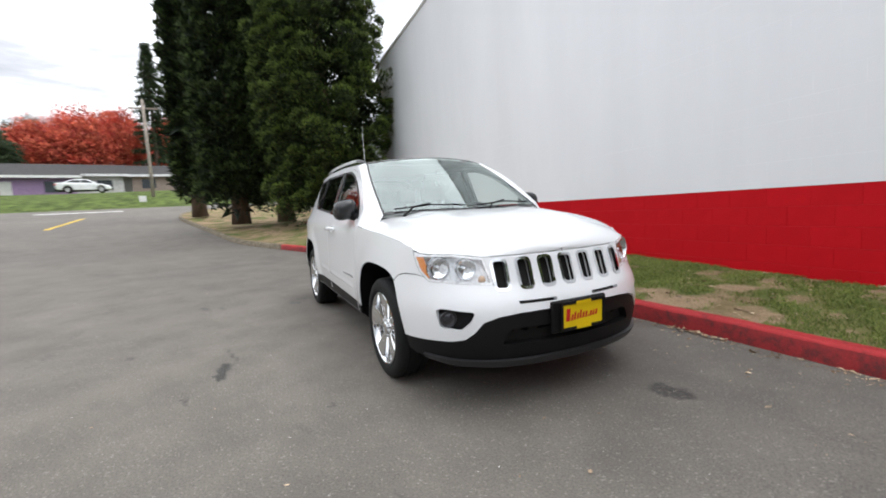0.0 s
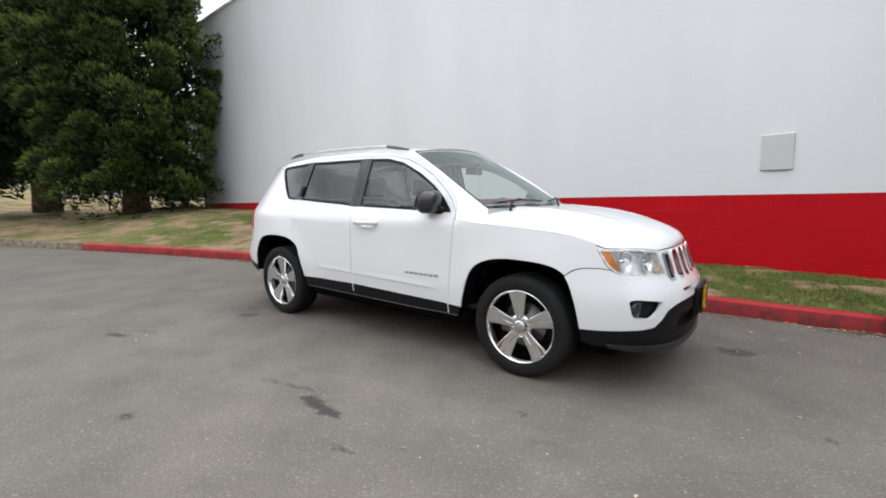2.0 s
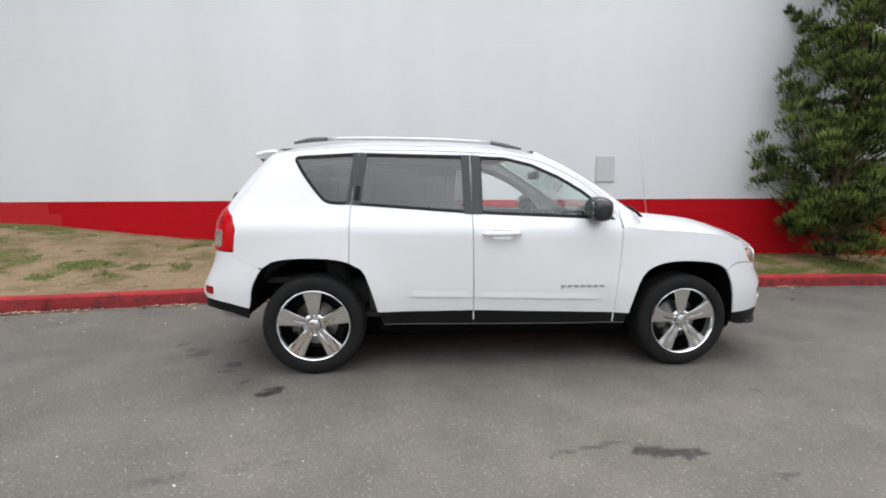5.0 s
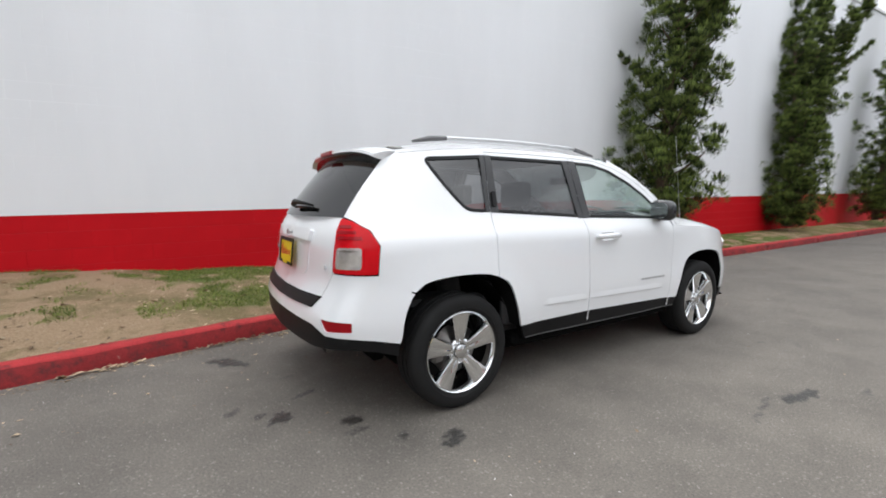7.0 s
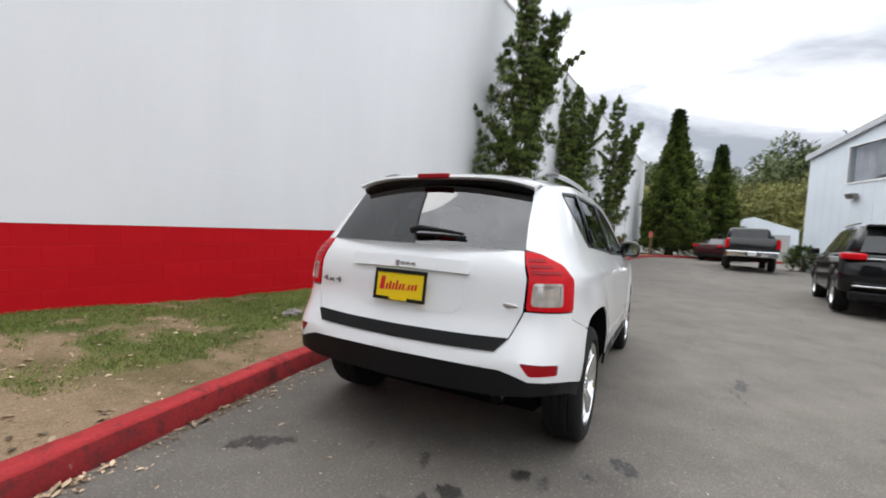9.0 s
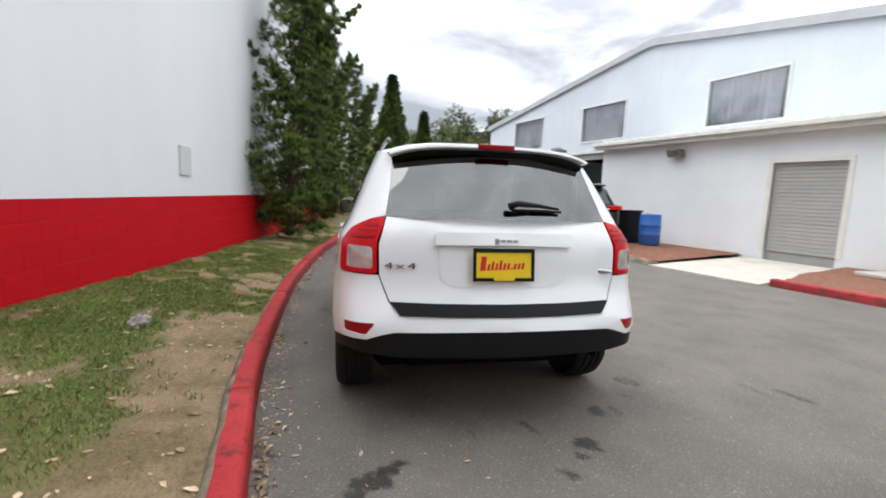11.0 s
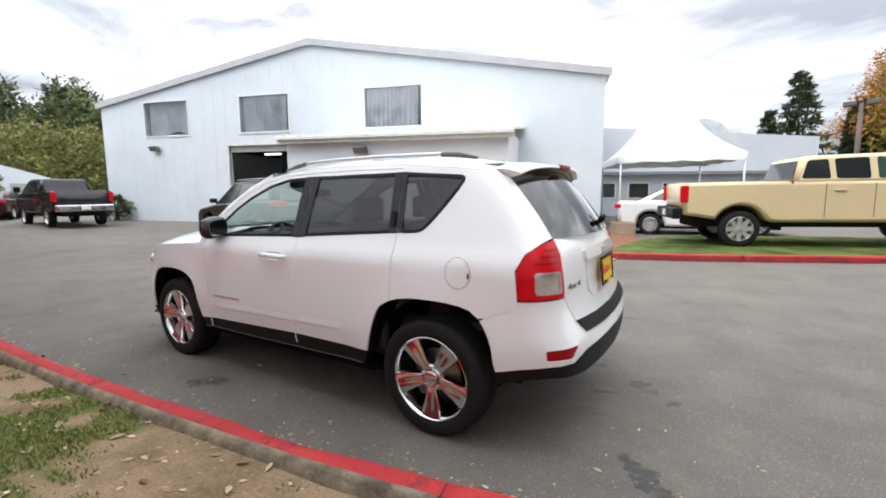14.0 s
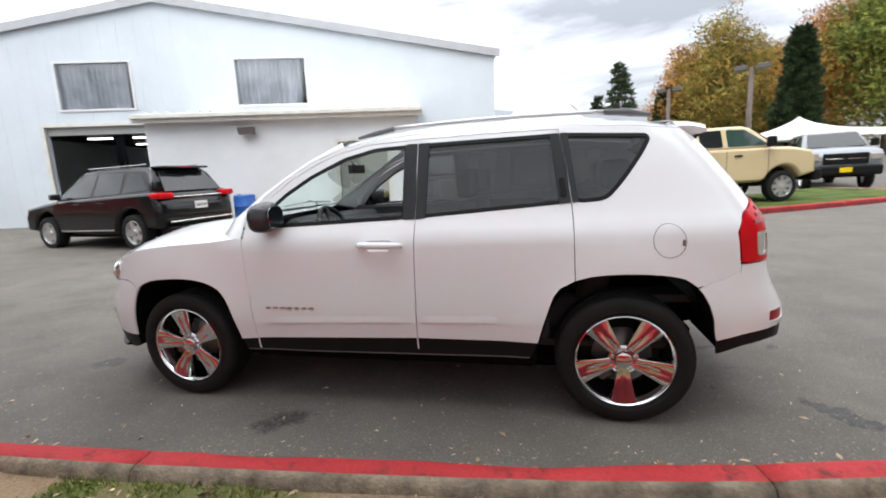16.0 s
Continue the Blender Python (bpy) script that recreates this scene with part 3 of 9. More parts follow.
# roof planes with fascia and gutter edge
for s in (-1, 1):
    a, b = (-0.18, HALL_W / 2) if s < 0 else (HALL_W / 2, HALL_W + 0.18)
    za, zb = gable_z(a) if s > 0 else EAVE - 0.03, gable_z(b) if s < 0 else EAVE - 0.03
    bm = bmesh.new()
    vs = [bm.verts.new(c) for c in ((a, 0.10, za), (b, 0.10, zb), (b, -HALL_D, zb), (a, -HALL_D, za), (a, 0.10, za + 0.08), (b, 0.10, zb + 0.08), (b, -HALL_D, zb + 0.08), (a, -HALL_D, za + 0.08))]
    for q in ((3, 2, 1, 0), (4, 5, 6, 7), (0, 1, 5, 4), (1, 2, 6, 5), (2, 3, 7, 6), (3, 0, 4, 7)):
        bm.faces.new([vs[i] for i in q])
    part("roof", bm, surface("metal_roof", (0.42, 0.44, 0.46), 0.5, vary=0.06), hall, "pale grey metal roof")
    bm = bmesh.new()
    vs = [bm.verts.new(c) for c in ((a, 0.104, za - 0.17), (b, 0.104, zb - 0.17), (b, 0.14, zb - 0.17), (a, 0.14, za - 0.17), (a, 0.104, za + 0.10), (b, 0.104, zb + 0.10), (b, 0.14, zb + 0.10), (a, 0.14, za + 0.10))]
    for q in ((3, 2, 1, 0), (4, 5, 6, 7), (0, 1, 5, 4), (1, 2, 6, 5), (2, 3, 7, 6), (3, 0, 4, 7)):
        bm.faces.new([vs[i] for i in q])
    part("fascia", bm, GABLE_TRIM, hall, "pale grey gable fascia board")
CURTAIN = surface("grey_curtain", (0.62, 0.61, 0.62), 0.85, vary=0.22, scale=2.0, fine=20)
PANE = glass("window_pane", (0.86, 0.88, 0.90), shine=1.0)
for k, (a, b) in enumerate(WINDOWS):
    win = new("window")
    win.parent = hall
    tagged(win, "wide window with grey pleated curtain behind glass")
    bm = bmesh.new()
    z0, z1 = WIN_Z
    for q in ((a - 0.07, a, z0 - 0.07, z1 + 0.07), (b, b + 0.07, z0 - 0.07, z1 + 0.07), (a, b, z0 - 0.07, z0), (a, b, z1, z1 + 0.07)):
        box(bm, q[0], q[1], -0.06, 0.035, q[2], q[3])
    part("frame", bm, WHITE_TRIM, win)
    bm = cube(a, b, -0.075, -0.065, z0, z1)
    part("pane", bm, PANE, win)
    bm = bmesh.new()
    n = 120
    x_end = b - (0.0, 0.05, 0.10)[k]
    low = [0.0, 0.0, 0.25][k]
    top, bot = [], []
    for i in range(n + 1):
        x = a + 0.18 + (x_end - a - 0.18) * i / n
        y = -0.17 + 0.07 * math.sin(i * 0.62 + 1.1 * math.sin(i * 0.11 + k)) + 0.02 * noise.noise(Vector((i * 0.3, k * 9.0, 0)))
        top.append(bm.verts.new((x, y, z1 + 0.05)))
        bot.append(bm.verts.new((x, y * 1.05, z0 - 0.05 + low * max(0.0, math.sin(i * 0.05)))))
    for i in range(n):
        bm.faces.new((bot[i], bot[i + 1], top[i + 1], top[i]))
    part("curtain", bm, CURTAIN, win, "grey pleated curtain", smooth=True)
# bay door opening: jambs, header, raised door edge
bm = bmesh.new()
box(bm, BAY[0] - 0.12, BAY[0], -0.1, 0.03, 0.0, BAY[2] + 0.12)
box(bm, BAY[1], BAY[1] + 0.12, -0.1, 0.03, 0.0, BAY[2] + 0.12)
box(bm, BAY[0], BAY[1], -0.1, 0.03, BAY[2], BAY[2] + 0.12)
part("bay_frame", bm, CREAM_TRIM, hall)
part("raised_door", cube(BAY[0], BAY[1], -0.16, -0.11, BAY[2] - 0.28, BAY[2], 0.01), GREY_DOOR, hall, "rolled-up grey bay door edge")
bm = bmesh.new()
box(bm, 0.2, HALL_W - 0.2, -HALL_D + 0.2, -0.2, -0.02, 0.0)
part("workshop_floor", bm, CONCRETE, hall)
# back wall and ceiling coloured near-black so the bay looks unlit
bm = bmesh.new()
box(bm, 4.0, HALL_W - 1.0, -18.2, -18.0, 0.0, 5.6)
part("unlit_inner_wall", bm, DARK_IN, hall)
part("unlit_inner_ceiling", cube(4.0, HALL_W - 1.0, -18.0, -0.3, 3.78, 3.86), DARK_IN, hall)
TUBE_GLOW = glow("strip_light_glow", (1.0, 0.98, 0.92), 2.5)
for k in range(4):
    for j in range(3):
        part("strip_light", cube(12.2 + 2.3 * k, 13.4 + 2.3 * k, -4.1 - 4.0 * j, -3.95 - 4.0 * j, 3.6, 3.68), TUBE_GLOW, hall, "bright fluorescent strip light")
for k in range(3):
    part("lift_post", cube(12.9 + 2.2 * k, 13.2 + 2.2 * k, -6.2, -5.9, 0.0, 3.5, 0.02), surface("lift_blue", (0.03, 0.04, 0.06), 0.5), hall)

# lean-to in front
EX0, EX1, EXD, EXH = 3.0, 10.84, 3.16, 2.93
lean = thing("lean_to", HALL_M, "low white lean-to with roll door and metal roof edge", "building")
GD = (3.88, 5.34, 2.17)
for x0, x1, y0, y1, z0, z1 in ((EX0, GD[0], EXD - 0.15, EXD, -0.3, EXH), (GD[1], EX1, EXD - 0.15, EXD, -0.3, EXH), (GD[0], GD[1], EXD - 0.15, EXD, GD[2], EXH), (EX0, EX0 + 0.15, 0.0, EXD - 0.15, -0.3, EXH + 0.2), (EX1 - 0.15, EX1, 0.0, EXD - 0.15, -0.3, EXH + 0.2)):
    part("wall_panel", cube(x0, x1, y0, y1, z0, z1), LEAN_WHITE, lean)
bm = bmesh.new()
vs = [bm.verts.new(c) for c in ((EX0 - 0.2, EXD + 0.28, EXH + 0.12), (EX1 + 0.15, EXD + 0.28, EXH + 0.12), (EX1 + 0.15, 0.013, EXH + 0.62), (EX0 - 0.2, 0.013, EXH + 0.62))]
vs += [bm.verts.new(v.co + Vector((0, 0, 0.05))) for v in vs]
for q in ((3, 2, 1, 0), (4, 5, 6, 7), (0, 1, 5, 4), (1, 2, 6, 5), (2, 3, 7, 6), (3, 0, 4, 7)):
    bm.faces.new([vs[i] for i in q])
part("roof", bm, WHITE_TRIM, lean)
bm = bmesh.new()
u = EX0 - 0.15
while u < EX1 + 0.1:
    box(bm, u - 0.02, u + 0.02, EXD - 0.3, EXD + 0.29, EXH + 0.19, EXH + 0.225)
    u += 0.3
part("roof_ribs", bm, WHITE_TRIM, lean)
bm = bmesh.new()
box(bm, EX0 - 0.22, EX1 + 0.17, EXD + 0.285, EXD + 0.31, EXH - 0.10, EXH + 0.15)
box(bm, EX0 - 0.2, EX1 + 0.15, EXD + 0.312, EXD + 0.42, EXH + 0.02, EXH + 0.13)
part("gutter", bm, CREAM_TRIM, lean, "cream metal gutter and fascia", bevel=0.012)
part("soffit", cube(EX0 - 0.2, EX1 + 0.15, EXD + 0.003, EXD + 0.283, EXH - 0.06, EXH - 0.03), WHITE_TRIM, lean)
roll = part("roll_door", cube(GD[0], GD[1], EXD - 0.14, EXD - 0.12, -0.3, GD[2]), GREY_DOOR, lean, "closed grey ribbed roll door")
for i in range(24):
    z = i * GD[2] / 24
    part("slat", cube(GD[0], GD[1], EXD - 0.119, EXD - 0.085, z + 0.003, z + GD[2] / 24 - 0.003, 0.008), GREY_DOOR, roll)
bm = bmesh.new()
box(bm, GD[0] - 0.1, GD[0], EXD - 0.1, EXD + 0.02, 0.0, GD[2] + 0.1)
box(bm, GD[1], GD[1] + 0.1, EXD - 0.1, EXD + 0.02, 0.0, GD[2] + 0.1)
box(bm, GD[0], GD[1], EXD - 0.1, EXD + 0.02, GD[2], GD[2] + 0.1)
part("door_frame", bm, CREAM_TRIM, lean)

# ---- the white SUV ----
def pchip(xs, ys, x):
    """Smooth curve through a table without overshoot."""
    xs, ys, x = np.asarray(xs, float), np.asarray(ys, float), np.asarray(x, float)
    h, d = np.diff(xs), np.diff(ys) / np.diff(xs)
    m = np.zeros_like(ys)
    m[0], m[-1] = d[0], d[-1]
    for i in range(1, len(xs) - 1):
        if d[i - 1] * d[i] > 0:
            w1, w2 = 2 * h[i] + h[i - 1], h[i] + 2 * h[i - 1]
            m[i] = (w1 + w2) / (w1 / d[i - 1] + w2 / d[i])
    x = np.clip(x, xs[0], xs[-1])
    i = np.clip(np.searchsorted(xs, x) - 1, 0, len(xs) - 2)
    t = (x - xs[i]) / h[i]
    return (2 * t**3 - 3 * t**2 + 1) * ys[i] + (t**3 - 2 * t**2 + t) * h[i] * m[i] + (-2 * t**3 + 3 * t**2) * ys[i + 1] + (t**3 - t**2) * h[i] * m[i + 1]


# plan of half the body from nose to tail, and how far its side, nose and tail lean in by height
PLAN = np.array(((2.25, 0), (2.235, 0.25), (2.18, 0.49), (2.05, 0.71), (1.87, 0.825), (1.6, 0.88), (1.2, 0.90), (0.6, 0.905), (0, 0.905), (-0.6, 0.905),
                 (-1.2, 0.90), (-1.65, 0.885), (-1.93, 0.84), (-2.07, 0.72), (-2.12, 0.50), (-2.145, 0.25), (-2.155, 0)))
LEAN_SIDE = ((0.15, 0.07), (0.3, 0.035), (0.45, 0.012), (0.6, 0.0), (0.8, 0.005), (0.94, 0.011), (1.005, 0.017), (1.022, 0.024), (1.045, 0.040), (1.07, 0.055), (1.10, 0.070), (1.46, 0.215), (1.56, 0.265), (1.62, 0.31))
LEAN_NOSE = ((0.15, 0.16), (0.22, 0.06), (0.32, 0.015), (0.45, 0.0), (0.55, 0.005), (0.64, 0.035), (0.7, 0.075), (0.8, 0.11), (0.9, 0.15), (0.96, 0.20), (1.0, 0.26))
LEAN_TAIL = ((0.2, 0.16), (0.3, 0.06), (0.4, 0.015), (0.5, 0.0), (0.58, 0.0), (0.64, 0.02), (0.72, 0.06), (0.82, 0.09), (0.95, 0.10), (1.05, 0.12), (1.12, 0.16), (1.5, 0.45), (1.6, 0.54))
run = np.r_[0, np.cumsum(np.hypot(*np.diff(PLAN, axis=0).T))]
fine_run = np.linspace(0, run[-1], 1500)
OUTLINE = np.stack([pchip(run, PLAN[:, 0], fine_run), pchip(run, PLAN[:, 1], fine_run)], 1)
for _ in range(40):
    OUTLINE[1:-1] = 0.25 * OUTLINE[:-2] + 0.5 * OUTLINE[1:-1] + 0.25 * OUTLINE[2:]
OUTLINE[0, 0], OUTLINE[-1, 0] = OUTLINE[1, 0], OUTLINE[-2, 0]
GIRTH = np.r_[0, np.cumsum(np.hypot(*np.diff(OUTLINE, axis=0).T))]
U_END = float(GIRTH[-1])
AXLE, WHEEL_R = 1.317, 0.342


def body_raw(u, z):
    a, sgn = abs(u), (-1.0 if u < 0 else 1.0)
    cx, cy = float(np.interp(a, GIRTH, OUTLINE[:, 0])), float(np.interp(a, GIRTH, OUTLINE[:, 1]))
    s, f, r = (float(pchip(*zip(*t), z)) for t in (LEAN_SIDE, LEAN_NOSE, LEAN_TAIL))
    y = cy * (1 - s / 0.905)
    x = 1.1 + (cx - 1.1) * (1 - f / 1.15) if cx > 1.1 else (-1.0 + (cx + 1.0) * (1 - r / 1.155) if cx < -1.0 else cx)
    for ax in (AXLE, -AXLE):
        d = math.hypot(x - ax, z - 0.36)
        y += 0.016 * smoothstep(0.64, 0.43, d) * smoothstep(0.5, 0.8, y)
    return Vector((x, y * sgn, z))


BODY_CACHE = {}


def body(u, z, off=0.0):
    """A place on the body skin: girth u from the nose (negative on the car's right), height z, pushed out by off."""
    key = (round(u, 5), round(z, 5))
    if key not in BODY_CACHE:
        p = body_raw(u, z)
        e = 0.004
        du, dz = body_raw(u + e, z) - body_raw(u - e, z), body_raw(u, z + e) - body_raw(u, z - e)
        n = du.cross(dz).normalized()
        mid = Vector((max(-1.0, min(1.0, p.x)), 0, p.z))
        BODY_CACHE[key] = (p, n if n.dot(p - mid) > 0 else -n)
    p, n = BODY_CACHE[key]
    return p + n * off


def rounded(poly, r=0.03, n=4):
    """Rounds the corners of a polygon."""
    out = []
    for i, p in enumerate(poly):
        p = Vector(p)
        a, b = Vector(poly[i - 1]), Vector(poly[(i + 1) % len(poly)])
        la, lb = (a - p).length, (b - p).length
        ka, kb = min(r, la * 0.45), min(r, lb * 0.45)
        s, e = p + (a - p) * (ka / la), p + (b - p) * (kb / lb)
        for k in range(n + 1):
            t = k / n
            out.append(s * (1 - t) ** 2 + p * (2 * t * (1 - t)) + e * t * t)
    return out


def inset(poly, d):
    """Moves each edge of a polygon inwards by d."""
    pts = [Vector(p) for p in poly]
    area = sum(a.x * b.y - b.x * a.y for a, b in zip(pts, pts[1:] + pts[:1]))
    sg = 1 if area > 0 else -1
    out = []
    for i, p in enumerate(pts):
        e0, e1 = (p - pts[i - 1]), (pts[(i + 1) % len(pts)] - p)
        if e0.length < 1e-6 or e1.length < 1e-6:
            out.append(p)
            continue
        n0, n1 = Vector((-e0.y, e0.x)).normalized() * sg, Vector((-e1.y, e1.x)).normalized() * sg
        b = (n0 + n1)
        k = max(0.5, 1 + n0.dot(n1))
        out.append(p + b * (d / k))
    return out


def resample(poly, step):
    out = []
    for a, b in zip(poly, poly[1:] + poly[:1]):
        n = max(1, int((b - a).length / step))
        out += [a.lerp(b, k / n) for k in range(n)]
    return out


def inside(poly, p):
    hit = False
    for a, b in zip(poly, poly[1:] + poly[:1]):
        if (a.y > p.y) != (b.y > p.y) and p.x < a.x + (p.y - a.y) / (b.y - a.y) * (b.x - a.x):
            hit = not hit
    return hit


from mathutils.geometry import delaunay_2d_cdt


def skin(outline, holes=(), step=0.045, lip=0.014, off=0.0, gap=0.0025, bm=None):
    """A curved sheet on the body skin with an outline, holes, and edges turned inwards."""
    bm = bm or bmesh.new()
    rim = resample(inset([Vector(p) for p in outline], gap), step)
    cut = [resample([Vector(p) for p in h], step) for h in holes]
    verts, edges = [], []
    for loop in (rim, *cut):
        k0 = len(verts)
        verts += loop
        edges += [(k0 + i, k0 + (i + 1) % len(loop)) for i in range(len(loop))]
    us, zs = [p.x for p in rim], [p.y for p in rim]
    border = np.array([(p.x, p.y) for p in verts])
    u = min(us) + step * 0.5
    while u < max(us):
        z = min(zs) + step * 0.5
        while z < max(zs):
            q = Vector((u, z))
            if inside(rim, q) and not any(inside(h, q) for h in cut) and np.hypot(border[:, 0] - u, border[:, 1] - z).min() > step * 0.45:
                verts.append(q)
            z += step
        u += step
    co, _, faces = delaunay_2d_cdt(verts, edges, [], 0, 1e-5)[:3]
    vs = [bm.verts.new(body(p.x, p.y, off)) for p in co]
    made = []
    for f in faces:
        c = sum((co[i] for i in f), Vector((0, 0))) / len(f)
        q = [co[i] for i in f]
        span = max((q[i] - q[i - 1]).length for i in range(3))
        thin = abs((q[1] - q[0]).cross(q[2] - q[0])) < 0.0016 * span
        if not thin and inside(rim, c) and not any(inside(h, c) for h in cut):
            fc = bm.faces.new([vs[i] for i in f])
            fc.smooth = True
            made.append(fc)
    bm.normal_update()
    for fc in made:
        m = fc.calc_center_median()
        if fc.normal.dot(m - Vector((max(-1.0, min(1.0, m.x)), 0, m.z))) < 0:
            fc.normal_flip()
    if lip:
        index = {v: i for i, v in enumerate(vs)}
        top, bot = {}, {}
        for e in {e for fc in made for e in fc.edges if e.is_boundary}:
            q = [co[index[v]] for v in e.verts]
            if all(abs(p.x) > U_END - 0.004 for p in q):
                continue
            for v, p in zip(e.verts, q):
                if v not in top:
                    top[v] = bm.verts.new(v.co)
                    bot[v] = bm.verts.new(body(p.x, p.y, off - lip))
            v0, v1 = e.verts
            bm.faces.new((top[v0], top[v1], bot[v1], bot[v0]))
    for v in [v for v in bm.verts if not v.link_faces]:
        bm.verts.remove(v)
    return bm


def face_along(bm, way):
    """Turns all faces of a sheet to look along a way."""
    bm.normal_update()
    for f in bm.faces:
        if f.normal.dot(way) < 0:
            f.normal_flip()


def both(half):
    """A half outline, from the middle line round to it again, closed over both sides."""
    return list(half) + [(-u, z) for u, z in reversed(half) if abs(u) > 1e-6]


def flip(poly):
    return [(-u, z) for u, z in poly]


CAR_WHITE = surface("white_car_paint", (0.80, 0.81, 0.825), 0.35, vary=0.015, scale=1.0, fine=30, bump=0.0, coat=1.0)
BLACK_PLASTIC = surface("black_plastic", (0.007, 0.007, 0.0075), 0.5, vary=0.15, fine=120, bump=0.12, dist=0.002, spec=0.2)
SILL_GREY = surface("sill_edge_grey", (0.10, 0.10, 0.10), 0.4, vary=0.1, bump=0.0)
MIRROR_SHELL = surface("black_mirror_shell", (0.022, 0.023, 0.025), 0.22, vary=0.06, bump=0.0, spec=0.6)
MIRROR_GLASS = surface("mirror_glass", (0.42, 0.47, 0.47), 0.03, 1.0, vary=0.0, bump=0.0)
RAIL_SILVER = surface("silver_rail", (0.62, 0.63, 0.64), 0.35, 0.6, vary=0.05, bump=0.0)
RAIL_CAP = surface("grey_rail_cap", (0.13, 0.13, 0.135), 0.5, vary=0.1, bump=0.0)
GLOSS_BLACK = surface("gloss_black", (0.012, 0.012, 0.013), 0.2, vary=0.05, bump=0.0)
RUBBER = surface("tyre_rubber", (0.010, 0.010, 0.010), 0.78, vary=0.2, scale=9, fine=60, bump=0.25, spec=0.3)
CHROME = surface("chrome", (0.78, 0.79, 0.80), 0.08, 1.0, vary=0.02, bump=0.0)
SATIN = surface("satin_metal", (0.55, 0.56, 0.57), 0.32, 1.0, vary=0.05, bump=0.0)
STEEL = surface("worn_steel", (0.22, 0.21, 0.20), 0.45, 1.0, vary=0.2, bump=0.1)
LAMP_RED = surface("tail_lamp_red", (0.56, 0.004, 0.010), 0.3, vary=0.10, scale=9, bump=0.0, coat=0.10, spec=0.15)
LAMP_DEEP = surface("tail_lamp_deep_red", (0.30, 0.003, 0.008), 0.3, vary=0.1, bump=0.0, coat=0.15, spec=0.2)
AMBER = surface("amber_lens", (0.75, 0.24, 0.02), 0.15, vary=0.06, bump=0.0, coat=0.8)
LENS_GREY = surface("clear_lamp_lens", (0.50, 0.46, 0.44), 0.12, 0.3, vary=0.15, scale=20, bump=0.0, coat=1.0)
LAMP_SILVER = surface("lamp_silver", (0.90, 0.90, 0.91), 0.28, 0.15, vary=0.10, scale=26, bump=0.0)
PLATE_YELLOW = surface("plate_yellow", (0.78, 0.55, 0.0), 0.45, vary=0.04, bump=0.0)
PLATE_RED = surface("plate_red", (0.55, 0.01, 0.015), 0.45, vary=0.05, bump=0.0)
SEAT = surface("dark_grey_cloth", (0.045, 0.045, 0.047), 0.85, vary=0.15, fine=150, bump=0.3)
DASH = surface("dark_dashboard", (0.03, 0.03, 0.032), 0.7, vary=0.1, fine=120, bump=0.2)
TRIM_LIGHT = surface("light_cabin_trim", (0.38, 0.37, 0.35), 0.75, vary=0.06)
GLASS_FRONT = glass("windscreen_glass", (0.74, 0.82, 0.78), shine=8.0, gloss=(0.72, 0.80, 0.78))
GLASS_DOOR = glass("front_side_glass", (0.82, 0.86, 0.845), shine=1.0)
GLASS_DARK = glass("privacy_glass", (0.13, 0.135, 0.14), shine=1.5)
GLASS_REAR = glass("rear_window_glass", (0.05, 0.052, 0.055), shine=2.4)
GLASS_LAMP = glass("lamp_cover", (0.93, 0.94, 0.95), shine=1.5)

def smooth_line(pts, n=3):
    """A rounder line through the points, n steps for each stretch."""
    p = [Vector(q) for q in pts]
    out = []
    for i in range(len(p) - 1):
        a, b, c, d = p[max(i - 1, 0)], p[i], p[i + 1], p[min(i + 2, len(p) - 1)]
        for k in range(n):
            t = k / n
            q = 0.5 * ((2 * b) + (c - a) * t + (2 * a - 5 * b + 4 * c - d) * t * t + (3 * b - a - 3 * c + d) * t ** 3)
            out.append((q.x, q.y))
    out.append(tuple(p[-1]))
    return out


suv = thing("suv", pose(0, 0, 0), "clean white five-door compact SUV parked on asphalt", "car")

ARCH_F = smooth_line([(1.966, 0.414), (1.945, 0.506), (1.893, 0.667), (1.811, 0.747), (1.664, 0.785), (1.460, 0.788), (1.281, 0.768), (1.190, 0.714), (1.167, 0.586), (1.134, 0.400)])
ARCH_R = smooth_line([(3.737, 0.439), (3.786, 0.600), (3.851, 0.734), (4.006, 0.792), (4.267, 0.803), (4.470, 0.775), (4.540, 0.700), (4.561, 0.526), (4.575, 0.472)])
SEAM_F = [(2.076, 0.418), (2.064, 0.586), (2.048, 0.835), (2.038, 1.010), (2.045, 1.055)]
DOOR_TOP = [(2.045, 1.075), (2.105, 1.165), (2.20, 1.255), (2.33, 1.352), (2.46, 1.42), (2.60, 1.478), (2.80, 1.522), (3.085, 1.531)]
ROOF_EDGE = [(2.048, 1.157), (2.178, 1.278), (2.309, 1.365), (2.440, 1.439), (2.652, 1.519), (2.864, 1.553), (3.182, 1.569), (3.827, 1.560), (4.40, 1.528), (4.86, 1.492)]
HOOD_EDGE = [(2.032, 1.029), (1.828, 1.009), (1.395, 0.989), (1.077, 0.955), (0.955, 0.912)]
HEAD = [(0.955, 0.880), (0.920, 0.790), (0.865, 0.741), (0.490, 0.714), (0.522, 0.858), (0.710, 0.884)]
TAIL = [(5.018, 1.130), (4.928, 1.117), (4.800, 1.068), (4.742, 0.990), (4.748, 0.841), (5.034, 0.841)]
WIN_F = rounded([(3.035, 1.497), (2.847, 1.492), (2.66, 1.450), (2.46, 1.363), (2.30, 1.268), (2.19, 1.180), (2.098, 1.083), (2.55, 1.096), (3.035, 1.110)], 0.02, 3)
WIN_R = rounded([(3.827, 1.500), (3.150, 1.499), (3.138, 1.114), (3.867, 1.157)], 0.02, 3)
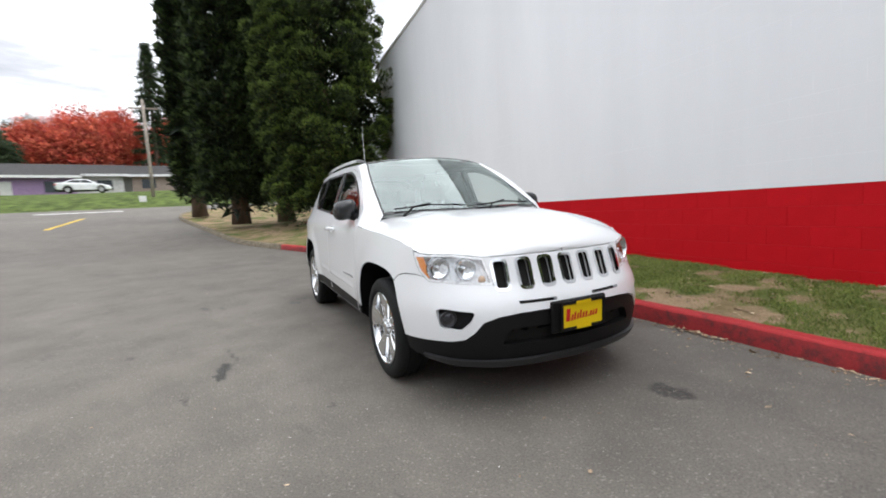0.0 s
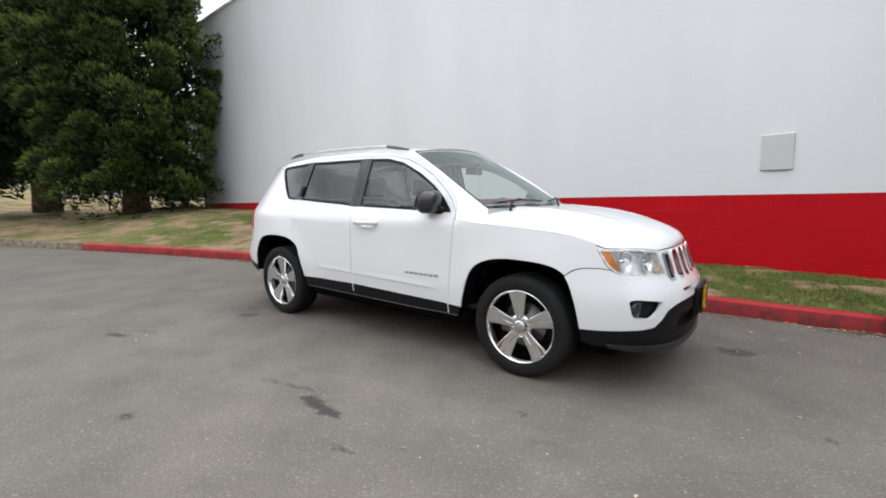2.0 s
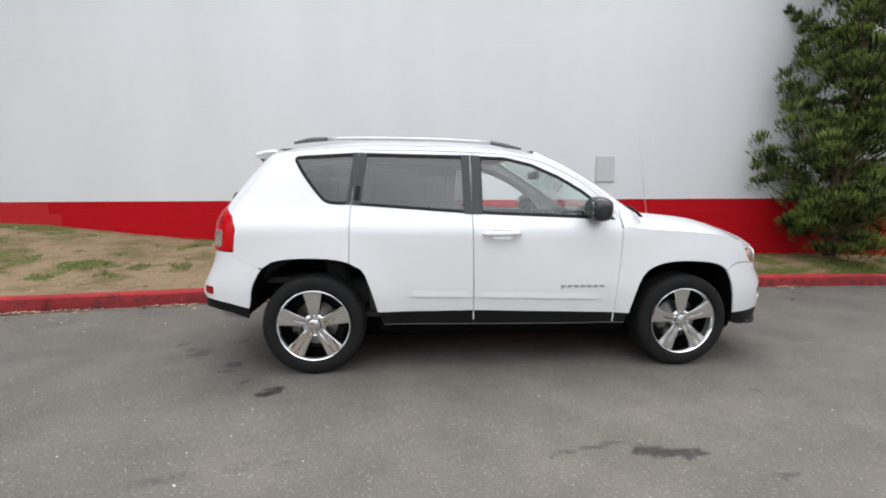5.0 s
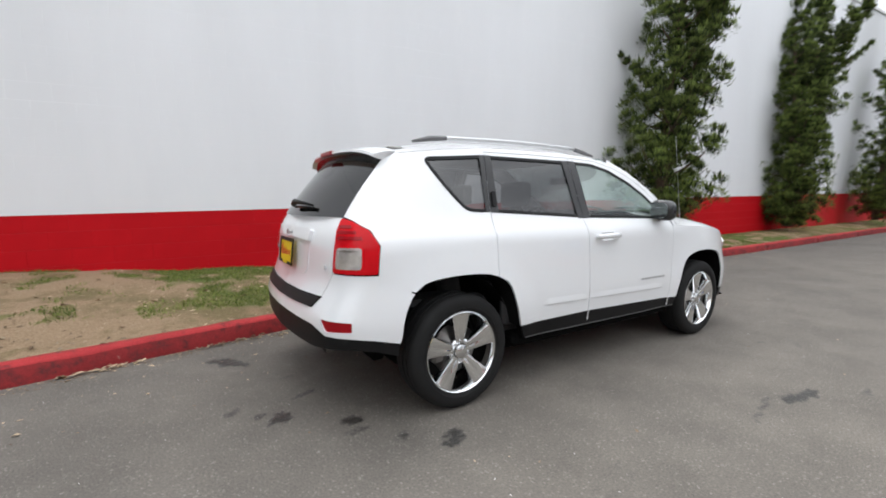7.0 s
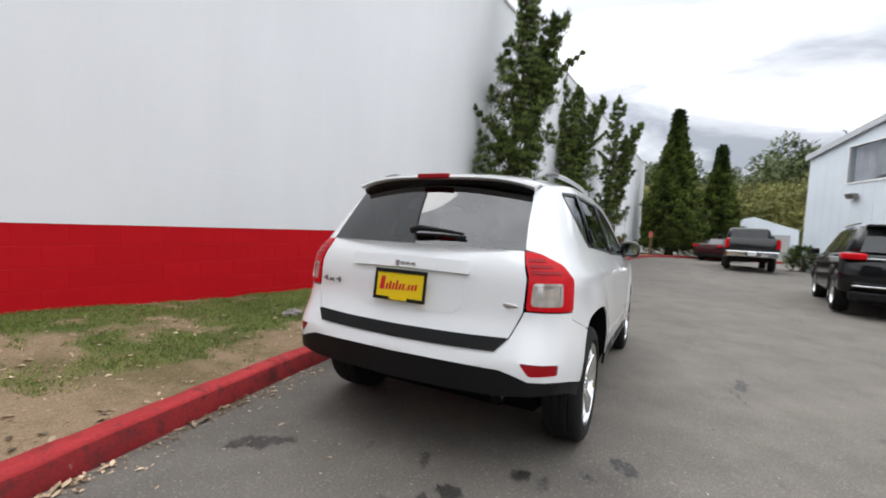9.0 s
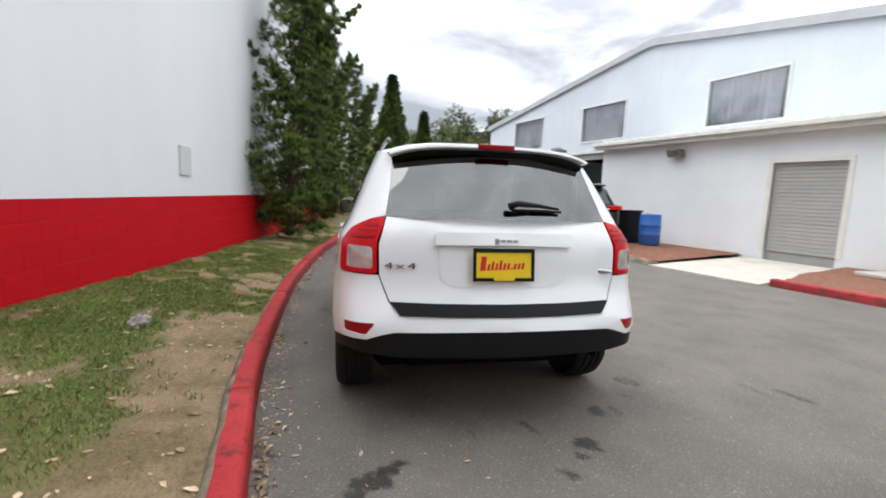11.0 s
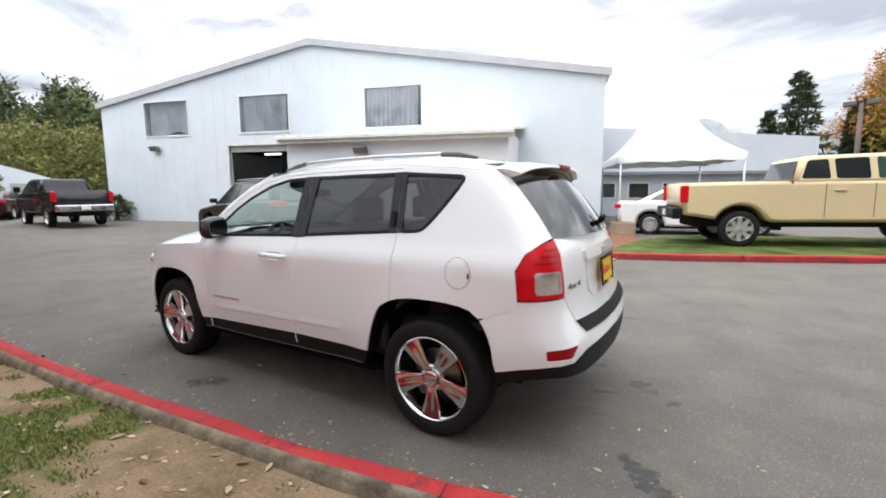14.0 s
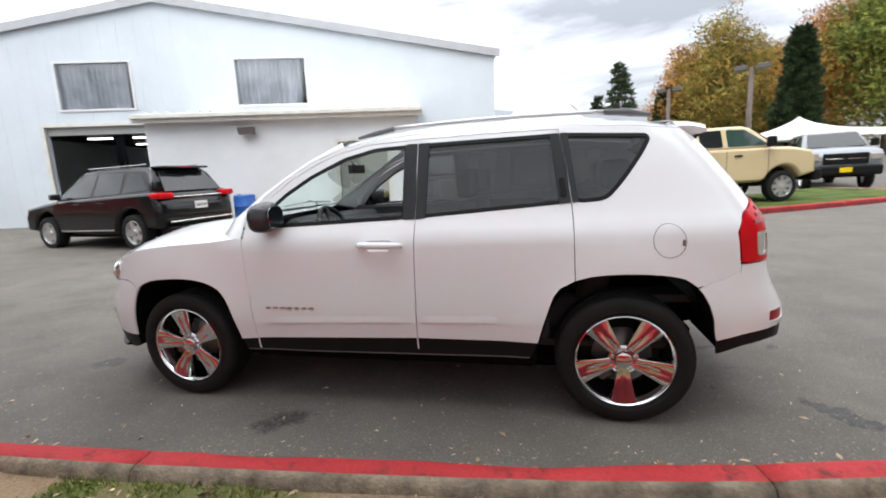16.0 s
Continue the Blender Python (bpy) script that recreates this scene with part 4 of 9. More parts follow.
WIN_Q = rounded([(4.569, 1.468), (3.916, 1.500), (3.949, 1.157), (4.128, 1.166), (4.357, 1.330), (4.48, 1.41)], 0.05, 4)
FOG = rounded([(0.857, 0.586), (0.808, 0.595), (0.628, 0.575), (0.661, 0.519), (0.726, 0.472), (0.840, 0.486)], 0.02, 3)

CUP = rounded([(2.825, 0.938), (2.965, 0.938), (2.975, 0.998), (2.815, 0.998)], 0.028, 4)
CUP_MID = Vector((2.895, 0.968))

for sd in (1, -1):
    fx = (lambda p: p) if sd > 0 else flip
    fender = SEAM_F[:4] + HOOD_EDGE + [(0.962, 0.885), (0.928, 0.789), (0.899, 0.763), (0.96, 0.772), (1.06, 0.772), (1.13, 0.757), (1.188, 0.720)] + ARCH_F[20::-1]
    part("front_fender", skin(fx(fender), gap=0.0012), CAR_WHITE, suv)
    door = SEAM_F + DOOR_TOP + [(3.100, 1.30), (3.100, 1.043), (3.084, 0.444)]
    d1 = part("front_door", skin(fx(door), [fx(WIN_F), fx(CUP)]), CAR_WHITE, suv)
    rear = [(3.084, 0.444), (3.100, 1.043), (3.100, 1.30), (3.085, 1.531), (3.45, 1.536), (3.87, 1.530), (3.912, 1.34), (3.93, 1.12), (3.93, 0.90), (3.93, 0.772)] + ARCH_R[6::-1]
    d2 = part("rear_door", skin(fx(rear), [fx(WIN_R)]), CAR_WHITE, suv)
    sidepanel = ROOF_EDGE[::-1] + [(2.048, 1.062)] + DOOR_TOP + [(3.45, 1.536), (3.87, 1.530), (3.912, 1.34), (3.93, 1.12), (3.93, 0.772)] + ARCH_R[9:16] \
        + [(4.52, 0.735), (4.745, 0.800), (4.748, 0.841), (4.742, 0.990), (4.800, 1.068), (4.928, 1.117), (5.018, 1.135), (4.985, 1.30), (4.944, 1.452)]
    side = part("body_side", skin(fx(sidepanel), [fx(WIN_Q)], gap=0.002), CAR_WHITE, suv)
    # glazing and its black rubbers
    for nm, win, tint, host in (("front_side_window", WIN_F, GLASS_DOOR, d1), ("rear_side_window", WIN_R, GLASS_DARK, d2), ("quarter_window", WIN_Q, GLASS_DARK, side)):
        pane = win
        if sd > 0 and nm == "front_side_window":
            pane = [Vector(q) for q in ((3.035, 1.140), (2.60, 1.128), (2.17, 1.112), (2.10, 1.085), (2.55, 1.096), (3.035, 1.110))]
        g = part(nm, skin(fx(pane), lip=0, off=-0.006, gap=-0.004, step=0.09), tint, host)
        if pane is not win:
            tagged(g, "window glass wound down into the door")
        g.visible_shadow = False
        part("window_rubber", skin(fx(inset(win, -0.008)), [fx(inset(win, 0.012))], off=0.0015, gap=0.0, lip=0.006, step=0.06), BLACK_PLASTIC, host)
    part("pillar_trim", skin(fx([(3.030, 1.508), (3.030, 1.100), (3.0975, 1.100), (3.0975, 1.508)]), off=0.003, gap=0, lip=0.004), GLOSS_BLACK, d1)
    part("pillar_trim", skin(fx([(3.1025, 1.508), (3.1025, 1.100), (3.155, 1.103), (3.165, 1.508)]), off=0.003, gap=0, lip=0.004), GLOSS_BLACK, d2)
    part("pillar_trim", skin(fx([(3.815, 1.508), (3.855, 1.148), (3.9265, 1.152), (3.9090, 1.34), (3.8735, 1.508)]), off=0.003, gap=0, lip=0.004), GLOSS_BLACK, d2)
    part("pillar_trim", skin(fx([(3.8780, 1.508), (3.9145, 1.34), (3.9330, 1.152), (3.970, 1.155), (3.945, 1.508)]), off=0.003, gap=0, lip=0.004), GLOSS_BLACK, side)
    # hidden pull in the rear door's black pillar
    bm = bmesh.new()
    for a, b, zz0, zz1 in ((3.868, 3.905, 1.185, 1.275),):
        skin(fx(rounded([(a, zz0), (b, zz0), (b - 0.01, zz1), (a - 0.01, zz1)], 0.012, 3)), off=0.014, lip=0.012, gap=0, step=0.02, bm=bm)
    part("pull_handle", bm, BLACK_PLASTIC, d2)
    # sill cladding
    sill = [ARCH_R[0], (3.084, 0.449), (2.076, 0.422), (1.972, 0.414), (1.995, 0.343), (2.4, 0.338), (3.3, 0.346), (3.70, 0.352)]
    cladding = part("sill_cladding", skin(fx(sill), off=0.002), BLACK_PLASTIC, suv)
    ridge = [(1.998, 0.350), (2.4, 0.3445), (3.3, 0.3525), (3.69, 0.3585), (3.69, 0.3525), (3.3, 0.3465), (2.4, 0.3385), (1.998, 0.344)]
    part("sill_ridge", skin(fx(ridge), off=0.005, lip=0.003, gap=0, step=0.12), SILL_GREY, cladding, "thin grey lower sill edge")
    for u0, z0 in ((2.080, 0.417), (3.084, 0.443)):
        part("door_edge", skin(fx([(u0 - 0.004, z0 - 0.062), (u0 + 0.004, z0 - 0.062), (u0 + 0.004, z0 + 0.003), (u0 - 0.004, z0 + 0.003)]), off=0.005, lip=0.003, gap=0, step=0.08), CAR_WHITE, cladding)
    # shallow swage low on the doors, stepping in below
    for host, u0, u1 in ((d1, 2.17, 3.075), (d2, 3.11, 3.53)):
        bm = bmesh.new()
        rows = []
        for k in range(41):
            t = k / 40
            u = u0 + (u1 - u0) * t
            top, ease = 0.513 + 0.021 * (u - 2.15), min(1.0, 0.15 + 9 * min(t, 1 - t))
            rows.append([bm.verts.new(body(sd * u, top + dz, -0.001 + (o + 0.001) * ease)) for dz, o in ((-0.001, -0.001), (0.001, 0.0042), (0.006, 0.0050), (0.018, 0.0036), (0.034, 0.0014), (0.050, -0.001))])
        for r0, r1 in zip(rows, rows[1:]):
            for k in range(5):
                bm.faces.new((r0[k], r0[k + 1], r1[k + 1], r1[k])).smooth = True
        face_along(bm, Vector((0, sd, 0)))
        part("door_swage", bm, CAR_WHITE, host)
    # body-coloured flanges behind the seams
    part("flange", skin(fx([(0.47, 0.853), (0.525, 0.850), (0.71, 0.872), (0.95, 0.868), (0.968, 0.904), (0.91, 0.888), (0.82, 0.884), (0.71, 0.883), (0.60, 0.871), (0.47, 0.861)]), off=-0.008, lip=0, gap=0), CAR_WHITE, suv)
    part("flange", skin(fx([(0.958, 0.930), (1.12, 0.920), (1.30, 0.85), (1.27, 0.795), (1.215, 0.780), (1.17, 0.790), (1.05, 0.80), (0.965, 0.84)]), off=-0.0035, lip=0, gap=0), CAR_WHITE, suv)
    part("flange", skin(fx([(4.50, 0.80), (4.74, 0.86), (4.76, 0.76), (4.575, 0.70)]), off=-0.0035, lip=0, gap=0), CAR_WHITE, suv)
    part("flange", skin(fx([(1.00, 0.42), (1.125, 0.42), (1.160, 0.60), (1.172, 0.70), (1.03, 0.72)]), off=-0.003, lip=0, gap=0), CAR_WHITE, suv)
    # black liners inside the wheel arches
    for arc, cx in ((ARCH_F, AXLE), (ARCH_R, -AXLE)):
        bm = bmesh.new()
        rows = []
        for u, z in arc:
            p = body(sd * u, z)
            to = Vector((cx - p.x, 0, 0.36 - p.z)).normalized()
            rows.append([bm.verts.new(q) for q in (p + to * 0.004 + Vector((0, -sd * 0.006, 0)), p + to * 0.010 + Vector((0, -sd * 0.03, 0)), p + to * 0.004 + Vector((0, -sd * 0.20, 0)))])
        for r0, r1 in zip(rows, rows[1:]):
            for k in range(2):
                bm.faces.new((r0[k], r0[k + 1], r1[k + 1], r1[k])).smooth = True
        part("arch_liner", bm, UNDER, suv)
    # door handle on a shallow cup
    bm = bmesh.new()
    rows = [[bm.verts.new(body(sd * q.x, q.y, o)) for q in [CUP_MID + (Vector(p) - CUP_MID) * f for p in CUP]] for f, o in ((1.0, 0.0), (0.86, -0.009), (0.6, -0.018), (0.25, -0.021))]
    for r0, r1 in zip(rows, rows[1:]):
        for k in range(len(CUP)):
            bm.faces.new((r0[k], r0[(k + 1) % len(CUP)], r1[(k + 1) % len(CUP)], r1[k])).smooth = True
    bm.faces.new(rows[-1])
    face_along(bm, Vector((0, sd, 0)))
    part("handle_cup", bm, CAR_WHITE, d1)
    bm = bmesh.new()
    path = [body(sd * u, z, o) for u, z, o in ((3.03, 0.968, 0.004), (3.01, 0.970, 0.030), (2.95, 0.972, 0.040), (2.86, 0.974, 0.040), (2.80, 0.975, 0.030), (2.776, 0.976, 0.004))]
    tube(bm, path, [0.012, 0.017, 0.019, 0.019, 0.017, 0.012], 10)
    part("door_handle", bm, CAR_WHITE, d1)
    # badge on the front door as small plain bars
    bm = bmesh.new()
    for k in range(7):
        u0 = 2.475 - k * 0.047
        skin([(sd * a, z) for a, z in ((u0, 0.606), (u0 - 0.028, 0.606), (u0 - 0.028, 0.622), (u0, 0.622))], off=0.004, lip=0.004, gap=0, step=0.05, bm=bm)
    tagged(part("badge", bm, SATIN, d1), "small row of silver badge bars")
    # A-pillar skin between the door frame and the windscreen
    bm = bmesh.new()
    rows = []
    for k in range(13):
        t = k / 12
        a = body(sd * interp(t, ((0, 2.048), (0.25, 2.178), (0.5, 2.309), (0.75, 2.440), (1, 2.652))), interp(t, ((0, 1.157), (0.25, 1.278), (0.5, 1.365), (0.75, 1.439), (1, 1.519))))
        b = Vector((0.985 - 0.765 * t - 0.03 * math.sin(t * math.pi), sd * (0.715 - 0.125 * t + 0.01 * math.sin(t * math.pi)), 1.100 + 0.452 * t + 0.028 * math.sin(t * math.pi)))
        mid = a.lerp(b, 0.5) + Vector((0.012, sd * 0.012, 0.012))
        rows.append([bm.verts.new(q) for q in (a, a.lerp(mid, 0.5) + Vector((0.004, sd * 0.005, 0.005)), mid, mid.lerp(b, 0.5) + Vector((0.005, sd * 0.003, 0.005)), b)])
    base = [bm.verts.new(q) for q in (body(sd * 2.030, 1.026), body(sd * 1.99, 1.026), body(sd * 1.94, 1.022) + Vector((0, -sd * 0.02, 0.008)), Vector((0.985, sd * 0.80, 1.034)), Vector((1.015, sd * 0.765, 1.044)))]
    rows.insert(0, base)
    for r0, r1 in zip(rows, rows[1:]):
        for k in range(4):
            f = bm.faces.new((r0[k], r0[k + 1], r1[k + 1], r1[k]) if sd < 0 else (r0[k], r1[k], r1[k + 1], r0[k + 1]))
            f.smooth = True
    part("a_pillar", bm, CAR_WHITE, suv)
    # mirror: arm and shell with its glass
    mir = new("door_mirror")
    mir.parent = suv
    bm = bmesh.new()
    bmesh.ops.create_uvsphere(bm, u_segments=24, v_segments=14, radius=1.0)
    for v in bm.verts:
        c = v.co
        p = Vector([math.copysign(abs(q) ** 0.72, q) for q in c])
        v.co = Vector((0.605 + p.x * (0.088 if c.x > 0 else 0.066), sd * (0.912 + p.y * 0.092), 1.150 + p.z * 0.083 - 0.010 * p.y))
    part("shell", bm, MIRROR_SHELL, mir, smooth=True)
    bm = bmesh.new()
    rim = rounded([(-0.072, -0.058), (0.072, -0.062), (0.070, 0.055), (-0.066, 0.062)], 0.05, 6)
    bm.faces.new([bm.verts.new((0.5365, sd * (0.912 + p.x), 1.150 + p.y)) for p in rim])
    face_along(bm, Vector((-1, 0, 0)))
    bmesh.ops.solidify(bm, geom=bm.faces[:], thickness=0.004)
    part("mirror_glass", bm, MIRROR_GLASS, mir)
    bm = bmesh.new()
    tube(bm, [(0.69, sd * 0.795, 1.080), (0.67, sd * 0.835, 1.085), (0.635, sd * 0.875, 1.10)], [0.040, 0.032, 0.032], 12)
    part("arm", bm, BLACK_PLASTIC, mir)
    bm = skin([(sd * u, z) for u, z in ((2.085, 1.075), (2.20, 1.082), (2.195, 1.178), (2.14, 1.14))], off=0.006, lip=0.006, gap=0, step=0.03)
    part("sail_panel", bm, BLACK_PLASTIC, mir)

# bonnet: a crowned sheet between the fender tops
def hood_mid(x):
    return float(pchip((0.9, 1.2, 1.5, 1.75, 1.92, 2.03, 2.09, 2.125), (1.118, 1.108, 1.082, 1.036, 0.993, 0.950, 0.912, 0.866), x))


bm = bmesh.new()
edge = [(2.032, 1.0295), (1.828, 1.0095), (1.6, 0.999), (1.395, 0.989), (1.2, 0.972), (1.077, 0.955), (0.955, 0.912), (0.91, 0.893), (0.82, 0.889), (0.71, 0.888), (0.60, 0.876), (0.522, 0.864), (0.449, 0.866), (0.35, 0.866), (0.253, 0.866), (0.15, 0.866), (0.06, 0.866), (0.012, 0.866)]
dense = []
for a, b in zip(edge, edge[1:]):
    dense += [(a[0] + (b[0] - a[0]) * k / 3, a[1] + (b[1] - a[1]) * k / 3) for k in range(3)]
dense.append(edge[-1])
rows = []
for u, z in dense:
    e = body(u, z) + Vector((0, -0.003, 0.001))
    row = []
    for k in range(25):
        v = -1 + 2 * k / 24
        zz = e.z + max(0.0, hood_mid(e.x) - e.z) * (1 - abs(v) ** 3.4)
        ridge = 0.010 * smoothstep(0.12, 0.0, abs(abs(v) * e.y - 0.42)) * smoothstep(2.0, 1.7, e.x)
        row.append(bm.verts.new((e.x, e.y * v, zz + ridge)))
    rows.append(row)
for r0, r1 in zip(rows, rows[1:]):
    for k in range(24):
        bm.faces.new((r0[k], r0[k + 1], r1[k + 1], r1[k])).smooth = True
bmesh.ops.recalc_face_normals(bm, faces=bm.faces)
# turned-down edge along both sides and the nose
edge_run = [r[0] for r in rows] + rows[-1][1:-1] + [r[-1] for r in reversed(rows)]
tops = [bm.verts.new(v.co) for v in edge_run]
lows = [bm.verts.new(v.co + Vector((-0.003, -0.003 if v.co.y > 0 else 0.003, -0.005))) for v in edge_run]
for i in range(len(edge_run) - 1):
    bm.faces.new((tops[i], tops[i + 1], lows[i + 1], lows[i]))
hood = part("bonnet", bm, CAR_WHITE, suv, smooth=False)

# cowl and wipers
bm = bmesh.new()
rows = []
for k in range(17):
    v = -1 + k / 8
    y = v * 0.80
    rows.append([bm.verts.new(q) for q in ((0.80 + 0.20 * (1 - v * v) + 0.20, y, 1.040 + 0.055 * (1 - v * v)), (0.90 + 0.20 * (1 - v * v), y * 0.97, 1.070 + 0.030 * (1 - v * v)), (0.82 + 0.2 * (1 - v * v), y * 0.94, 1.06 + 0.03 * (1 - v * v)))])
for r0, r1 in zip(rows, rows[1:]):
    for k in range(2):
        bm.faces.new((r0[k], r0[k + 1], r1[k + 1], r1[k])).smooth = True
part("cowl", bm, BLACK_PLASTIC, suv)


def screen_point(v, t, lift=0.0):
    """On the windscreen: v across, t from foot to head."""
    ex = 0.985 - 0.765 * t - 0.03 * math.sin(t * math.pi)
    ey = 0.715 - 0.125 * t + 0.01 * math.sin(t * math.pi)
    ez = 1.100 + 0.452 * t + 0.028 * math.sin(t * math.pi)
    bow = (1 - v * v) * (0.17 - 0.06 * t)
    return Vector((ex + bow + 0.5 * lift, ey * v, ez + (1 - v * v) * 0.045 * t + 0.8 * lift))


bm = bmesh.new()
g = [[bm.verts.new(screen_point(-1 + i / 10, k / 14)) for i in range(21)] for k in range(15)]
for r0, r1 in zip(g, g[1:]):
    for i in range(20):
        bm.faces.new((r0[i], r0[i + 1], r1[i + 1], r1[i])).smooth = True
face_along(bm, Vector((1, 0, 0.6)))
ws = part("windscreen", bm, GLASS_FRONT, suv, "clear green-tinted windscreen")
ws.visible_shadow = False
bm = bmesh.new()
ring = [(-1 + i / 12, 0.0) for i in range(24)] + [(1, i / 12) for i in range(12)] + [(1 - i / 12, 1.0) for i in range(24)] + [(-1, 1 - i / 12) for i in range(12)]
outer = [bm.verts.new(screen_point(v * 1.004, t, 0.003)) for v, t in ring]
inner = [bm.verts.new(screen_point(v * 0.982, 0.035 + t * 0.94, 0.003)) for v, t in ring]
for i in range(len(ring)):
    bm.faces.new((outer[i], outer[i - 1], inner[i - 1], inner[i])).smooth = True
part("screen_frit", bm, GLOSS_BLACK, suv)
for y0, y1 in ((-0.62, -0.08), (0.02, 0.60)):
    wp = new("wiper")
    wp.parent = suv
    bm = bmesh.new()
    tube(bm, [screen_point(y0 / 0.7, 0.04, 0.022), screen_point((y0 + y1) / 1.4, 0.07, 0.026), screen_point(y1 / 0.7, 0.05, 0.022)], 0.0065, 6)
    part("blade", bm, BLACK_PLASTIC, wp)
    bm = bmesh.new()
    tube(bm, [screen_point((y0 + 0.04) / 0.7, -0.06, 0.02), screen_point((y0 + 0.12) / 0.7, 0.02, 0.045), screen_point((y0 + y1) / 1.4, 0.08, 0.035)], [0.011, 0.008, 0.005], 6)
    part("arm", bm, BLACK_PLASTIC, wp)

# roof with shallow swages
bm = bmesh.new()
rows = []
us = [2.652 + (4.86 - 2.652) * k / 26 for k in range(27)]
for k, u in enumerate(us):
    e = body(u, interp(u, ROOF_EDGE))
    crown = interp(k / 26, ((0, 0.058), (0.25, 0.080), (0.7, 0.080), (1, 0.060)))
    row = []
    for i in range(29):
        v = -1 + i / 14
        x = e.x + ((1 - v * v) * 0.11 * smoothstep(0.3, 0.0, k / 26))
        swage = -0.006 * smoothstep(0.07, 0.03, abs(abs(v) - 0.62)) * smoothstep(0.0, 0.1, k / 26)
        row.append(bm.verts.new((x, e.y * v, e.z + crown * (1 - abs(v) ** 2.6) + swage)))
    rows.append(row)
for r0, r1 in zip(rows, rows[1:]):
    for i in range(28):
        bm.faces.new((r0[i], r1[i], r1[i + 1], r0[i + 1])).smooth = True
part("roof", bm, CAR_WHITE, suv)
part("headliner", cube(-1.60, 0.18, -0.50, 0.50, 1.535, 1.545, 0.004), TRIM_LIGHT, suv)
for sd in (1, -1):
    rail = new("roof_rail")
    rail.parent = suv
    pts = []
    for k in range(15):
        t = k / 14
        x = 0.14 - 1.62 * t
        zr = 1.572 + 0.016 * math.sin(math.pi * min(1, t * 1.1))
        pts.append(Vector((x, sd * (0.575 + 0.02 * math.sin(math.pi * t)), zr + 0.030 * smoothstep(0, 0.14, t) * smoothstep(1.0, 0.90, t))))
    bm = bmesh.new()
    tube(bm, pts[2:13], 0.013, 10)
    part("bar", bm, RAIL_SILVER, rail)
    for q, far in ((pts[:3], False), (pts[12:], True)):
        bm = bmesh.new()
        tube(bm, q, [0.008, 0.015, 0.0145] if not far else [0.0145, 0.017, 0.008], 10)
        part("end_cap", bm, RAIL_CAP, rail)

# tail: glass, tailgate, spoiler, bumper
def rear_point(v, z, lift=0.0):
    e = body(interp(z, ((1.13, 5.012), (1.30, 4.985), (1.455, 4.944))), z)
    return Vector((e.x - 0.115 * (1 - v * v) - lift, e.y * v, z + 0.5 * lift))


bm = bmesh.new()
g = [[bm.verts.new(rear_point(-1 + i / 10, 1.132 + 0.38 * k / 12)) for i in range(21)] for k in range(13)]
for r0, r1 in zip(g, g[1:]):
    for i in range(20):
        bm.faces.new((r0[i], r0[i + 1], r1[i + 1], r1[i])).smooth = True
face_along(bm, Vector((-1, 0, 0.6)))
rg = part("rear_window", bm, GLASS_REAR, suv, "dark tinted rear window")
rg.visible_shadow = False

half_gate = [(U_END, 0.700), (5.40, 0.702), (5.10, 0.710), (5.045, 0.835), (5.030, 1.05), (5.020, 1.130), (5.35, 1.132), (U_END, 1.132)]


def gate_panel(half, **kw):
    """A panel across the tail, built in two halves that meet on the middle line."""
    bm = bmesh.new()
    for s in (1, -1):
        skin([(s * u, z) for u, z in half], bm=bm, **kw)
    bmesh.ops.remove_doubles(bm, verts=[v for v in bm.verts if abs(v.co.y) < 0.002 and any(f.smooth for f in v.link_faces)], dist=0.003)
    return bm


gate = part("tailgate", gate_panel(half_gate, gap=0.0), CAR_WHITE, suv)
half_bump = [(U_END, 0.695), (5.40, 0.697), (5.096, 0.703), (5.036, 0.836), (4.748, 0.836), (4.745, 0.795), (4.525, 0.730), *ARCH_R[18:], (4.70, 0.500), (4.82, 0.517), (4.90, 0.521), (4.98, 0.524), (5.05, 0.548), (5.12, 0.566), (5.40, 0.570), (U_END, 0.570)]
REFL = rounded([(5.030, 0.608), (4.825, 0.602), (4.825, 0.550), (4.980, 0.548)], 0.012, 3)
bm = bmesh.new()
for s in (1, -1):
    skin([(s * u, z) for u, z in half_bump], [[(s * p[0], p[1]) for p in REFL]], bm=bm, gap=0.0)
bmesh.ops.remove_doubles(bm, verts=[v for v in bm.verts if abs(v.co.y) < 0.002 and any(f.smooth for f in v.link_faces)], dist=0.003)
rb = part("rear_bumper", bm, CAR_WHITE, suv)
for s in (1, -1):
    part("reflector", skin([(s * p[0], p[1]) for p in REFL], off=-0.006, lip=0, gap=-0.003, step=0.03), LAMP_DEEP, rb, "dark red bumper reflector")
half_pad = [(U_END, 0.699), (5.40, 0.701), (5.10, 0.705), (5.155, 0.645), (5.40, 0.640), (U_END, 0.638)]
part("step_pad", gate_panel(half_pad, off=0.010, lip=0.012, gap=0.0), BLACK_PLASTIC, rb)
half_val = [(U_END, 0.566), (5.40, 0.566), (5.12, 0.562), (5.05, 0.544), (4.98, 0.520), (4.90, 0.517), (4.82, 0.513), (4.70, 0.496), (4.578, 0.468), (4.590, 0.400), (4.70, 0.436), (4.84, 0.458), (5.0, 0.450), (5.12, 0.436), (U_END, 0.430)]
part("rear_valance", gate_panel(half_val, off=-0.004, gap=0.0), BLACK_PLASTIC, suv)

